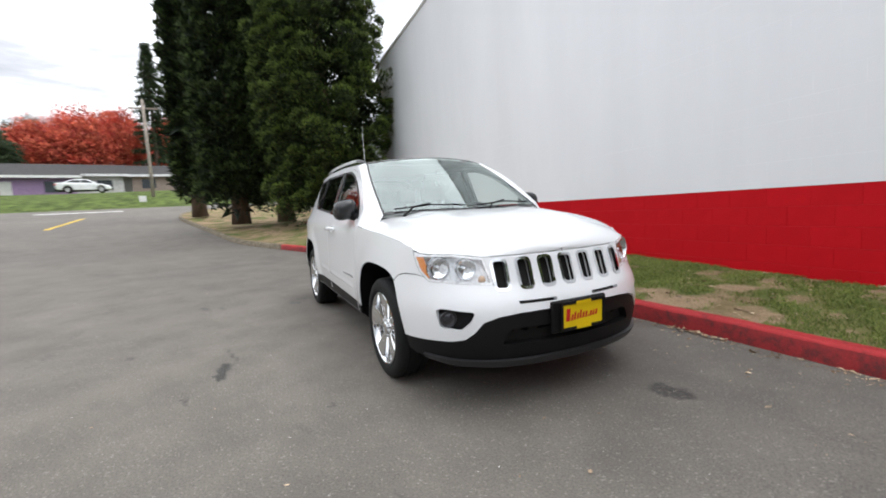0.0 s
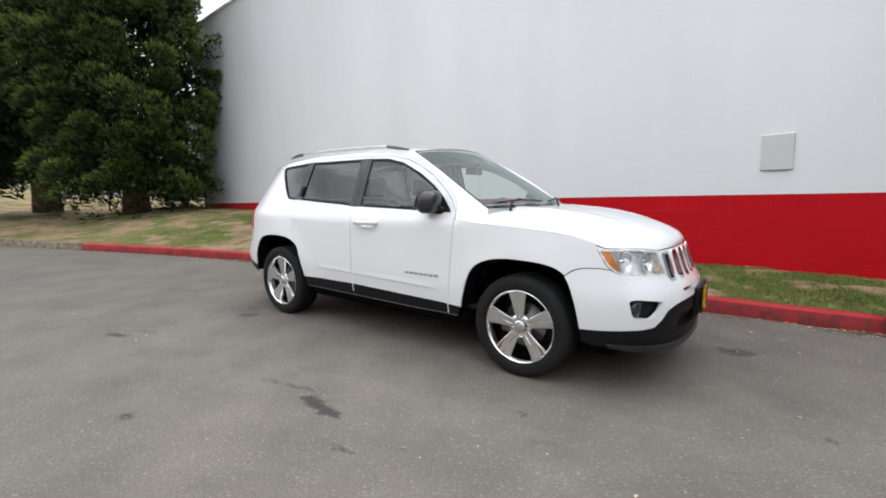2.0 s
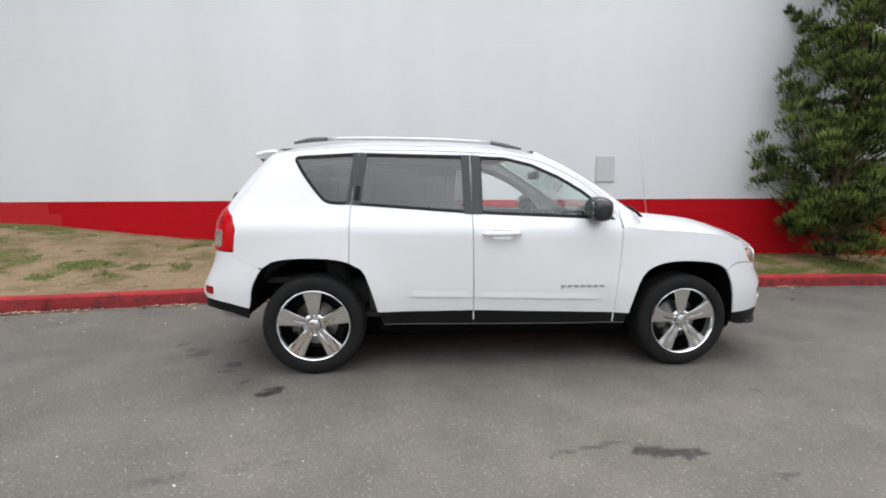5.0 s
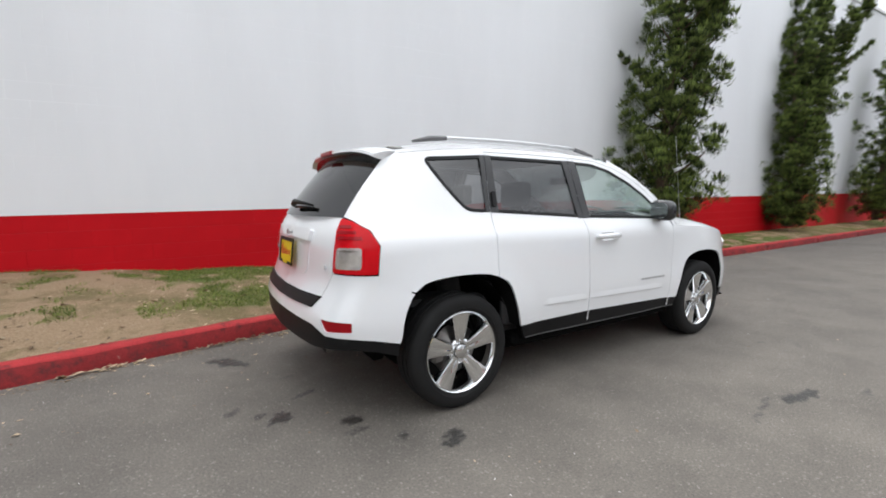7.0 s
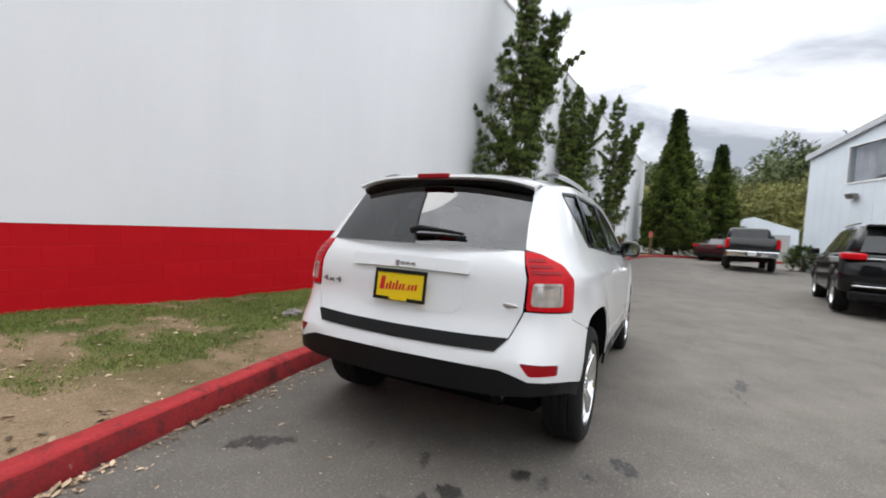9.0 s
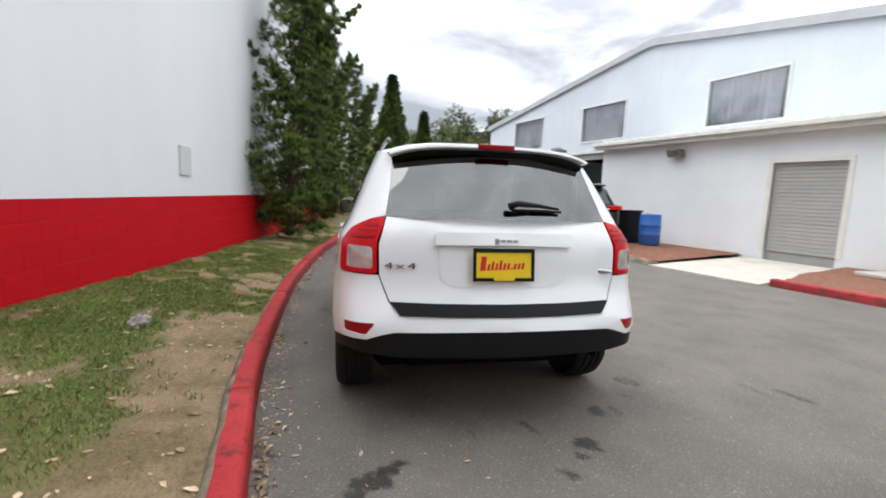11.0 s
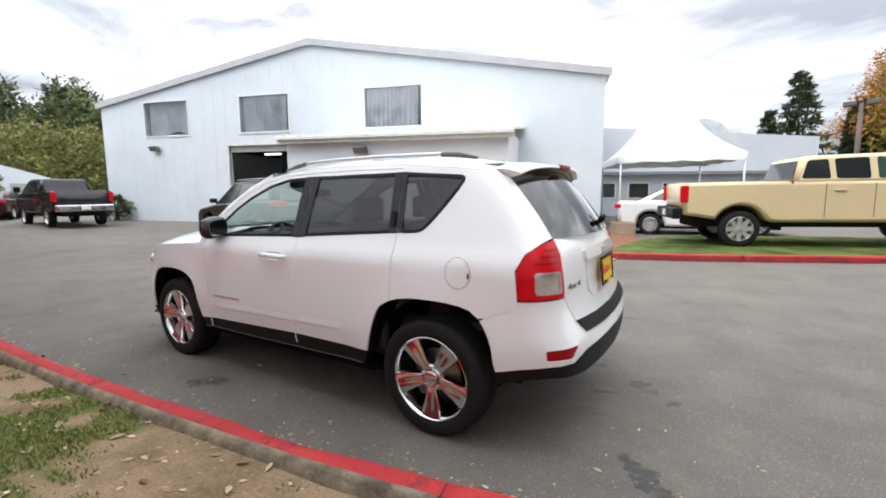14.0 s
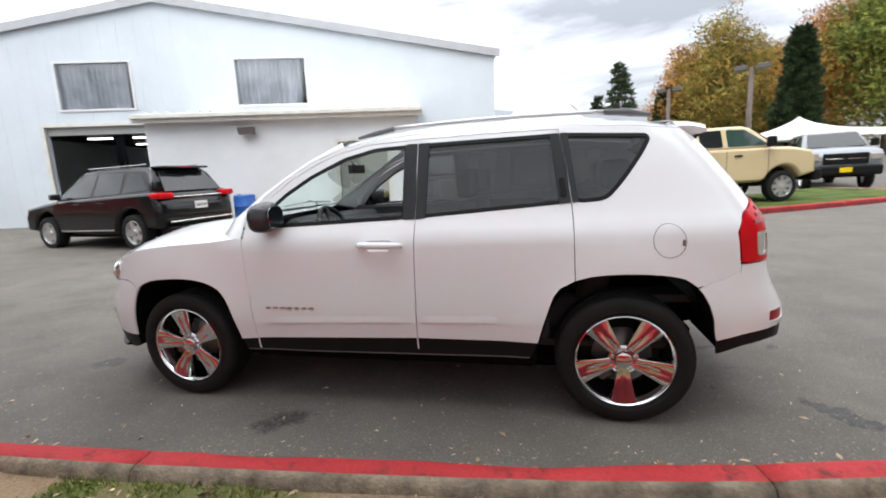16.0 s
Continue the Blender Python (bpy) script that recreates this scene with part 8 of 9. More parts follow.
def wagon(x, y, z, yaw, color, label):
    """A mid-size SUV: body, glass, lamps, bumpers, wheels."""
    car = thing("parked_suv", pose(x, y, z, 0, 0, yaw), label, "car")
    a, half, r = 1.4575, 0.955, 0.375
    col = paint("dark_suv_paint", color)
    r0, f0 = -a - 0.95, a + 0.93
    low = [(r0 + 0.02, 0.45), (r0, 0.78), (r0 + 0.06, 1.10), (r0 + 0.20, 1.20), (0.85, 1.13), (1.35, 1.07), (f0 - 0.20, 0.98), (f0 - 0.02, 0.80), (f0, 0.45)]
    low += arch(a, 0.46, 0.42) + [(a - 0.52, 0.34), (-a + 0.52, 0.34)] + arch(-a, 0.46, 0.42)
    part("body", loft_side(low, half, 0.10, 0.16, 0.10), col, car)
    lean, belt = 0.42, 1.10
    hs = half - 0.05
    cab_p = [(r0 + 0.14, 1.10), (r0 + 0.42, 1.60), (r0 + 0.62, 1.71), (-0.5, 1.76), (0.25, 1.72), (1.12, 1.13), (1.12, 1.07)]
    part("cabin", loft_side(cab_p, hs, 0.09, 0.08, 0.08, lean, belt), col, car)
    for s in (1, -1):
        for nm, poly in (("quarter_window", [(-1.98, 1.24), (-1.72, 1.55), (-1.32, 1.61), (-1.24, 1.21)]), ("rear_side_window", [(-1.15, 1.20), (-1.17, 1.62), (-0.38, 1.65), (-0.32, 1.17)]), ("front_side_window", [(-0.22, 1.17), (-0.28, 1.65), (0.12, 1.62), (0.80, 1.17)])):
            part(nm, side_panel(poly, s, hs, lean, belt, 0.008), CAR_GLASS, car)
        block("roof_rail", car, SATIN, -1.75, 0.10, s * 0.60, s * 0.635, 1.755, 1.785, 0.012)
        block("tail_lamp", car, LAMP_RED, r0 + 0.02, r0 + 0.32, s * (half - 0.36), s * (half - 0.01), 1.05, 1.17, 0.03, "bright red wide tail lamp")
        block("headlamp", car, LENS_GREY, f0 - 0.30, f0 - 0.09, s * (half - 0.42), s * (half - 0.10), 0.84, 0.95, 0.03)
        block("door_mirror", car, col, 0.66, 0.82, s * (half + 0.0), s * (half + 0.18), 1.14, 1.27, 0.03)
        for dx in (-0.98, -0.26, 0.88):
            block("door_seam", car, DARK_IN, dx - 0.005, dx + 0.005, s * (half - 0.012), s * (half + 0.0012), 0.46, 1.08, 0.001)
        block("sill_strip", car, CHROME, -0.9, 0.9, s * (half - 0.005), s * (half + 0.010), 0.42, 0.445, 0.004)
        for dx in (-0.75, 0.10):
            block("door_handle", car, col, dx, dx + 0.2, s * half, s * (half + 0.03), 0.99, 1.025, 0.012)
        for wx in (-a, a):
            plain_wheel(car, wx, s * (half - 0.14), r, s, 5)
        block("arch_lining", car, DARK_IN, -a - 0.4, -a + 0.4, s * (half - 0.36), s * (half - 0.33), 0.38, 0.80, 0.01)
        block("arch_lining", car, DARK_IN, a - 0.4, a + 0.4, s * (half - 0.36), s * (half - 0.33), 0.38, 0.80, 0.01)
    part("rear_window", cross_panel((r0 + 0.17, 1.19), (r0 + 0.47, 1.62), 0.68, 0.54, -0.02), CAR_GLASS, car)
    part("windscreen", cross_panel((1.11, 1.15), (0.29, 1.70), 0.72, 0.58, 0.012), CAR_GLASS, car)
    block("spoiler", car, col, r0 + 0.30, r0 + 0.60, -0.58, 0.58, 1.68, 1.725, 0.02)
    block("brake_lamp", car, LAMP_DEEP, r0 + 0.285, r0 + 0.302, -0.16, 0.16, 1.69, 1.715, 0.004)
    block("lamp_bridge", car, CHROME, r0 + 0.02, r0 + 0.06, -half + 0.36, half - 0.36, 1.06, 1.09, 0.01, "chrome strip between tail lamps")
    block("bumper_strip", car, CHROME, r0 - 0.03, r0 + 0.02, -0.78, 0.78, 0.55, 0.585, 0.012, "chrome bumper strip")
    block("number_plate", car, WHITE_TRIM, r0 + 0.0, r0 + 0.022, -0.155, 0.155, 0.80, 0.955, 0.003, "white plate with grey bars")
    bm = bmesh.new()
    for k in range(6):
        box(bm, r0 - 0.004, r0 - 0.0005, -0.12 + 0.042 * k, -0.095 + 0.042 * k, 0.845, 0.905)
    part("plate_bars", bm, STEEL, car)
    block("rear_valance", car, BLACK_PLASTIC, r0 + 0.0, r0 + 0.3, -0.8, 0.8, 0.30, 0.47, 0.04)
    block("chassis", car, DARK_IN, r0 + 0.3, f0 - 0.3, -0.6, 0.6, 0.24, 0.4, 0.03)
    return car


def saloon(x, y, z, yaw, color, label):
    """A four-door saloon."""
    car = thing("parked_saloon", pose(x, y, z, 0, 0, yaw), label, "car")
    a, half, r = 1.40, 0.90, 0.33
    col = paint("saloon_paint", color)
    r0, f0 = -a - 1.05, a + 0.92
    low = [(r0 + 0.04, 0.36), (r0, 0.70), (r0 + 0.02, 1.00), (r0 + 0.10, 1.07), (-1.4, 1.06), (-0.4, 0.98), (0.9, 0.96), (1.5, 0.90), (f0 - 0.15, 0.76), (f0, 0.55), (f0 - 0.02, 0.30)]
    low += [(u, v - 0.05) for u, v in arch(a, 0.40, 0.35)] + [(a - 0.45, 0.26), (-a + 0.45, 0.26)] + [(u, v - 0.05) for u, v in arch(-a, 0.40, 0.35)]
    part("body", loft_side(low, half, 0.10, 0.22, 0.14), col, car)
    lean, belt, hs = 0.50, 0.97, half - 0.06
    part("cabin", loft_side([(-1.95, 1.00), (-1.15, 1.38), (-0.7, 1.45), (-0.1, 1.46), (0.30, 1.40), (1.22, 0.96), (1.2, 0.9)], hs, 0.08, 0.08, 0.06, lean, belt), col, car)
    for s in (1, -1):
        for nm, poly in (("rear_side_window", [(-1.45, 1.10), (-1.02, 1.35), (-0.35, 1.385), (-0.33, 1.04)]), ("front_side_window", [(-0.26, 1.04), (-0.28, 1.385), (0.14, 1.36), (0.85, 1.02)])):
            part(nm, side_panel(poly, s, hs, lean, belt, 0.008), CAR_GLASS, car)
        block("tail_lamp", car, LAMP_RED, r0 - 0.01, r0 + 0.34, s * (half - 0.30), s * (half - 0.02), 0.84, 0.98, 0.04, "red wrap-round tail lamp")
        block("headlamp", car, LENS_GREY, f0 - 0.40, f0 - 0.12, s * (half - 0.36), s * (half - 0.12), 0.64, 0.76, 0.03)
        for dx in (-0.30, 0.80):
            block("door_seam", car, DARK_IN, dx - 0.005, dx + 0.005, s * (half - 0.012), s * (half + 0.001), 0.36, 0.94, 0.001)
        block("door_mirror", car, col, 0.66, 0.80, s * half, s * (half + 0.17), 1.00, 1.11, 0.03)
        for wx in (-a, a):
            plain_wheel(car, wx, s * (half - 0.13), r, s, 10)
        block("arch_lining", car, DARK_IN, -a - 0.34, -a + 0.34, s * (half - 0.34), s * (half - 0.31), 0.3, 0.68, 0.01)
    part("rear_window", cross_panel((-1.90, 1.04), (-1.17, 1.375), 0.66, 0.55, -0.012), CAR_GLASS, car)
    part("windscreen", cross_panel((1.20, 0.985), (0.33, 1.395), 0.70, 0.56, 0.012), CAR_GLASS, car)
    block("rear_valance", car, BLACK_PLASTIC, r0 + 0.0, r0 + 0.3, -0.74, 0.74, 0.24, 0.40, 0.04)
    block("chassis", car, DARK_IN, r0 + 0.3, f0 - 0.3, -0.55, 0.55, 0.18, 0.32, 0.03)
    return car


pickup(-4.88, -10.2, 0.10, -164.8, (0.62, 0.50, 0.30), "tan crew-cab pickup truck parked over the grass strip")
wagon(8.75, -5.38, ground_z(8.75, -5), -8.0, (0.003, 0.0035, 0.0045), "glossy black mid-size SUV before the open bay")
pickup(21.5, -4.65, ground_z(21.5, -5), -4.0, (0.012, 0.012, 0.014), "black pickup truck parked by the building", wb=3.57, bumper=True)
saloon(29.6, -4.6, ground_z(29.6, -4), -30.0, (0.05, 0.008, 0.010), "dark red saloon parked near the kerb")
saloon(-2.4, -13.2, ground_z(-2.4, -13), -175.0, (0.80, 0.80, 0.80), "white saloon parked beside the tent")
pickup(-11.45, -16.7, 0.0, 75.0, (0.30, 0.32, 0.35), "grey pickup truck with yellow dealer plate", plate=True)
x, y = at_angle(4.1, -1.7, -166.9, 61)
saloon(x, y, ground_z(x, y) + 0.9, 100.0, (0.78, 0.79, 0.80), "white saloon parked before the houses")
bx = HALL_M @ Vector((13.9, -4.6, 0.0))
saloon(bx.x, bx.y, bx.z, 106.0, (0.42, 0.43, 0.45), "silver saloon inside the open workshop bay")

# ---- white party tents ----
TENT = surface("white_tent_fabric", (0.84, 0.84, 0.83), 0.7, vary=0.04, scale=1.5, fine=40, bump=0.1)


def party_tent(x, y, z, yaw, half, eave, peak, label):
    tn = thing("party_tent", pose(x, y, z, 0, 0, yaw), label, "tent")
    bm = bmesh.new()
    n, rings = 48, []
    for j in range(13):
        t = j / 12
        rr = half * (1 - t)
        zz = eave + (peak - eave) * (0.42 * t + 0.58 * t ** 2.6)
        row = []
        for k in range(n):
            a = k * math.tau / n
            c, s_ = math.cos(a), math.sin(a)
            sq = 1 / max(abs(c), abs(s_))
            m = sq * (1 - t) + 1.0 * t
            sag = -0.10 * math.sin(t * math.pi) * (1 - (sq - 1) / 0.4142)
            row.append(bm.verts.new((rr * m * c if t < 1 else 0.02 * c, rr * m * s_ if t < 1 else 0.02 * s_, zz + sag)))
        rings.append(row)
    skirt = [bm.verts.new((v.co.x * 1.003, v.co.y * 1.003, eave - 0.28 + 0.03 * math.sin(k * 1.7))) for k, v in enumerate(rings[0])]
    for a, b in zip([skirt] + rings, rings):
        for k in range(n):
            bm.faces.new((a[k], a[(k + 1) % n], b[(k + 1) % n], b[k])).smooth = True
    part("canopy", bm, TENT, tn, "white peaked fabric canopy")
    for sx in (-1, 1):
        for sy in (-1, 1):
            bm = bmesh.new()
            tube(bm, [(sx * (half - 0.05), sy * (half - 0.05), 0), (sx * (half - 0.05), sy * (half - 0.05), eave)], 0.035, 10)
            part("leg", bm, WHITE_TRIM, tn)
    return tn


party_tent(-0.95, -18.0, 0.0, 20.0, 2.2, 2.75, 7.0, "white high-peak party tent on four poles")
party_tent(-14.5, -24.5, 0.0, 5.0, 2.6, 2.25, 3.2, "low white party tent beyond the grey pickup")

# ---- annex behind the hall ----
ann = thing("annex_building", HALL_M, "pale grey low building with small windows", "building")
bm = bmesh.new()
A0, A1, AV0, AV1 = -11.0, -0.02, -9.6, -22.0
vs = [bm.verts.new(c) for c in ((A0, AV0, -0.4), (A1, AV0, -0.4), (A1, AV0, 4.85), (A0, AV0, 4.0), (A0, AV1, -0.4), (A1, AV1, -0.4), (A1, AV1, 4.85), (A0, AV1, 4.0))]
for q in ((3, 2, 1, 0), (4, 5, 6, 7), (0, 1, 5, 4), (2, 3, 7, 6), (1, 2, 6, 5), (3, 0, 4, 7)):
    bm.faces.new([vs[i] for i in q])
bmesh.ops.recalc_face_normals(bm, faces=bm.faces)
part("wall", bm, surface("pale_grey_siding", (0.50, 0.53, 0.57), 0.6, vary=0.06, scale=0.5, fine=8), ann)
part("awning_band", cube(A0, A1, AV0 + 0.01, AV0 + 0.5, 2.15, 2.32), surface("dark_awning", (0.18, 0.18, 0.19), 0.7), ann)
for k in range(6):
    u0 = -1.75 * k - 1.5
    w = new("window")
    w.parent = ann
    part("frame", cube(u0 - 0.06, u0 + 1.06, AV0 + 0.004, AV0 + 0.05, 0.85, 1.75, 0.01), WHITE_TRIM, w)
    part("pane", cube(u0, u0 + 1.0, AV0 + 0.051, AV0 + 0.056, 0.91, 1.69), CAR_GLASS, w)
bm = bmesh.new()
rows = [[bm.verts.new((-6.2 + 1.5 * math.cos(math.pi * k / 14), v, 4.2 + 1.2 * math.sin(math.pi * k / 14))) for k in range(15)] for v in (AV0 - 2.0, AV1)]
for k in range(14):
    bm.faces.new((rows[0][k], rows[0][k + 1], rows[1][k + 1], rows[1][k])).smooth = True
bm.faces.new(rows[0])
part("barrel_roof", bm, surface("grey_barrel_roof", (0.45, 0.46, 0.47), 0.5), ann)

# ---- things along the hall ----
PAD = surface("pad_concrete", (0.46, 0.44, 0.41), 0.9, vary=0.12, fine=50, bump=0.3)
UNIT = surface("beige_metal", (0.56, 0.54, 0.48), 0.5, vary=0.08)
tagged(finish("concrete_pad", cube(0.75, 2.45, -10.3, -8.5, 0.08, 0.17, 0.02), PAD), "pale concrete pad in the mulch bed", "pad")
ac = thing("air_conditioner", pose(1.55, -9.35, 0.17, 0, 0, 16), "beige louvred outdoor air conditioner on a pad", "air conditioner")
part("coil", cube(-0.44, 0.44, -0.44, 0.44, 0.03, 0.93, 0.02), surface("dark_coil", (0.07, 0.068, 0.06), 0.8, vary=0.2), ac)
part("top_cap", cube(-0.47, 0.47, -0.47, 0.47, 0.931, 1.0, 0.02, 2), UNIT, ac)
for sx in (-1, 1):
    for sy in (-1, 1):
        part("corner_post", cube(sx * 0.43 - 0.035, sx * 0.43 + 0.035, sy * 0.43 - 0.035, sy * 0.43 + 0.035, 0.03, 0.93, 0.01), UNIT, ac)
part("base", cube(-0.47, 0.47, -0.47, 0.47, 0.0, 0.029), STEEL, ac)
part("side_panel", cube(-0.470, -0.451, -0.41, 0.41, 0.05, 0.928, 0.006), UNIT, ac)
part("control_box", cube(-0.545, -0.473, 0.16, 0.40, 0.08, 0.50, 0.01), BLACK_PLASTIC, ac, "small black control box")
for k in range(2):
    part("control_cover", cube(-0.552, -0.5455, 0.19, 0.37, 0.12 + 0.18 * k, 0.26 + 0.18 * k, 0.004), STEEL, ac)
for sgn, ax in ((1, 0), (-1, 0), (1, 1)):
    for k in range(11):
        o = -0.38 + 0.076 * k
        c = cube(o - 0.012, o + 0.012, 0.451, 0.468, 0.10, 0.93, 0.004) if ax == 0 and sgn > 0 else cube(o - 0.012, o + 0.012, -0.468, -0.451, 0.10, 0.93, 0.004) if ax == 0 else cube(0.451, 0.468, o - 0.012, o + 0.012, 0.10, 0.93, 0.004) if sgn > 0 else cube(-0.468, -0.451, o - 0.012, o + 0.012, 0.10, 0.93, 0.004)
        part("louvre", c, UNIT, ac)
bm = bmesh.new()
ring_sweep(bm, [(0.36, 1.0), (0.36, 1.03), (0.33, 1.035), (0.05, 1.06), (0.001, 1.06)], Vector((0, 0, 0)), Vector((1, 0, 0)), Vector((0, 1, 0)), Vector((0, 0, 1)), 28)
part("fan_guard", bm, BLACK_PLASTIC, ac)
fr = thing("pipe_frame", pose(1.95, -10.55, 0.1, 0, 0, 16), "black steel pipe frame behind the air conditioner", "frame")
for z in (0.55, 1.05, 1.2):
    bm = bmesh.new()
    tube(bm, [(-1.0, 0.1, z), (0.9, 0.1, z)], 0.035, 8)
    part("rail", bm, BLACK_PLASTIC, fr)
for u in (-0.95, -0.3, 0.3, 0.85):
    bm = bmesh.new()
    tube(bm, [(u, 0.1, 0), (u, 0.1, 1.2)], 0.035, 8)
    part("post", bm, BLACK_PLASTIC, fr)
for k, (dx, dy) in enumerate(((0, 0), (0.32, 0.1))):
    q = HALL_M @ Vector((2.55 + dx, 2.35 - k * 0.35, 0.0))
    bm = bmesh.new()
    tube(bm, [(q.x, q.y, 0.02), (q.x, q.y, 1.45 - 0.1 * k)], 0.085, 14)
    tube(bm, [(q.x, q.y, 1.45 - 0.1 * k), (q.x, q.y, 1.5 - 0.1 * k)], 0.10, 14)
    tagged(finish("vent_duct", bm, surface("duct_grey", (0.36, 0.36, 0.34), 0.5, vary=0.1)), "upright grey vent duct by the wall", "duct")
gm = thing("gas_meter", pose(1.15, -12.4, 0.09, 0, 0, 16), "grey gas meter with pipework by the wall", "gas meter")
part("meter_box", cube(-0.14, 0.14, -0.1, 0.1, 0.42, 0.78, 0.03, 2), surface("meter_grey", (0.35, 0.36, 0.37), 0.5), gm)
for pts in (((-0.5, 0, 0), (-0.5, 0, 0.55), (-0.12, 0, 0.55)), ((0.12, 0, 0.6), (0.45, 0, 0.6), (0.45, 0, 0.0)), ((0.45, 0, 0.6), (0.75, 0, 0.6), (0.75, 0, 0.95))):
    bm = bmesh.new()
    tube(bm, pts, 0.03, 8)
    part("pipe", bm, surface("pipe_grey", (0.30, 0.32, 0.33), 0.5), gm)
tagged(finish("yellow_board", cube(1.2, 1.95, -12.05, -11.75, 0.09, 0.15, 0.01), surface("yellow_paint", (0.70, 0.50, 0.06), 0.6, vary=0.15)), "yellow painted board on the mulch", "board")
pl = thing("planter", pose(-0.42, -11.35, 0.02, 0, 0, 5), "low tan wooden planter box with dark twigs", "planter")
for q in ((-0.35, 0.35, -0.25, -0.21), (-0.35, 0.35, 0.21, 0.25), (-0.35, -0.31, -0.21, 0.21), (0.31, 0.35, -0.21, 0.21)):
    part("board", cube(*q, 0.0, 0.42, 0.01), surface("planter_wood", (0.33, 0.25, 0.18), 0.85, vary=0.2, scale=6), pl)
part("soil", cube(-0.31, 0.31, -0.21, 0.21, 0.0, 0.36), MULCH, pl)
for px, py in ((0.45, -11.6), (0.75, -11.9)):
    tagged(finish("wood_crate", cube(px - 0.2, px + 0.2, py - 0.2, py + 0.2, 0.085, 0.42, 0.015), surface("dark_crate", (0.12, 0.10, 0.09), 0.85, vary=0.3, scale=8)), "dark low crate beside the hall corner", "crate")


def wall_lamp(p, label):
    wl_ = thing("wall_lamp", Matrix.Translation(p) @ Euler((0, 0, radians(16))).to_matrix().to_4x4(), label, "lamp")
    part("bracket", cube(-0.08, 0.08, 0.0, 0.06, -0.10, 0.10, 0.01), STEEL, wl_)
    bm = cube(-0.22, 0.22, 0.061, 0.34, -0.10, 0.12, 0.03, 2)
    for v in bm.verts:
        if v.co.z < 0:
            v.co.y *= 0.75
    part("head", bm, surface("lamp_bronze", (0.16, 0.15, 0.14), 0.5, vary=0.1), wl_)
    part("lens", cube(-0.17, 0.17, 0.09, 0.24, -0.115, -0.101), LENS_GREY, wl_)


wall_lamp(HALL_M @ Vector((20.2, 0.0, 3.2)), "bronze flood lamp on the gable wall")
wall_lamp(HALL_M @ Vector((7.9, EXD, 2.55)), "bronze flood lamp on the lean-to wall")
dr = thing("drum", pose(7.1, -7.45, 0.19), "blue plastic drum on the mulch bed", "drum")
bm = bmesh.new()
ring_sweep(bm, [(0.001, 0), (0.26, 0.0), (0.28, 0.03), (0.29, 0.28), (0.30, 0.30), (0.29, 0.32), (0.29, 0.56), (0.30, 0.58), (0.29, 0.60), (0.28, 0.86), (0.25, 0.89), (0.001, 0.88)], Vector((0, 0, 0)), Vector((1, 0, 0)), Vector((0, 1, 0)), Vector((0, 0, 1)), 28)
part("body", bm, surface("blue_plastic", (0.03, 0.12, 0.42), 0.45, vary=0.1), dr, smooth=True)
bm = bmesh.new()
tube(bm, [(0.15, 0, 0.875), (0.15, 0, 0.91)], 0.035, 10)
part("bung", bm, BLACK_PLASTIC, dr)
for px, py in ((7.75, -7.15), (8.35, -6.98)):
    bn = thing("wheelie_bin", pose(px, py, 0.19, 0, 0, 16), "black plastic bin on the mulch bed", "bin", "black bins")
    bm = cube(-0.26, 0.26, -0.30, 0.30, 0.0, 0.92, 0.03, 2)
    for v in bm.verts:
        k = 0.82 + 0.18 * v.co.z / 0.92
        v.co.x *= k
        v.co.y *= k
    part("body", bm, BLACK_PLASTIC, bn)
    part("lid", cube(-0.29, 0.29, -0.33, 0.33, 0.921, 0.98, 0.02, 2), BLACK_PLASTIC, bn)
    for s in (1, -1):
        bm = bmesh.new()
        tube(bm, [(s * 0.2, -0.27, 0.08), (s * 0.24, -0.27, 0.08)], 0.08, 14)
        part("wheel", bm, RUBBER, bn)

# ---- posts, poles, far shed ----
sg = thing("sign_post", pose(29.6, -0.12, 0.66), "brown wooden post with small faded red sign", "sign")
part("post", cube(-0.07, 0.07, -0.07, 0.07, -0.3, 1.6, 0.01), surface("brown_post", (0.16, 0.075, 0.04), 0.85, vary=0.2), sg)
part("board", cube(-0.10, -0.075, -0.13, 0.13, 1.15, 1.55, 0.004), surface("faded_red_sign", (0.42, 0.10, 0.07), 0.6, vary=0.15), sg)
for az, d, h in ((-112.1, 30, 6.0), (-104.5, 36, 6.2)):
    x, y = at_angle(-0.9, 3.1, az, d)
    lp = thing("lot_lamp", pose(x, y, ground_z(x, y), 0, 0, az), "dark pole lamp with two box heads", "street lamp")
    bm = bmesh.new()
    tube(bm, [(0, 0, 0), (0, 0, h)], [0.16, 0.11], 12)
    part("pole", bm, surface("dark_bronze_pole", (0.12, 0.09, 0.075), 0.6), lp)
    bm = bmesh.new()
    tube(bm, [(0, 0, 0), (0, 0, 0.8)], 0.3, 16)
    part("footing", bm, CONCRETE, lp)
    for s in (1, -1):
        part("head", cube(-0.25, 0.25, s * 0.5 - 0.30, s * 0.5 + 0.30, h - 0.12, h + 0.14, 0.03), surface("dark_lamp_head", (0.10, 0.085, 0.075), 0.6), lp)
x, y = at_angle(-3, 2.6, -12.4, 52)
shd = thing("shed", pose(x, y, ground_z(x, y), 0, 0, -12), "white metal shed beyond the parked trucks", "building")
bm = bmesh.new()
vs = [bm.verts.new(c) for c in ((0, 1.6, 0), (0, -3.5, 0), (0, -3.5, 2.6), (0, 0, 3.8), (0, 1.6, 3.4), (8, 1.6, 0), (8, -3.5, 0), (8, -3.5, 2.6), (8, 0, 3.8), (8, 1.6, 3.4))]
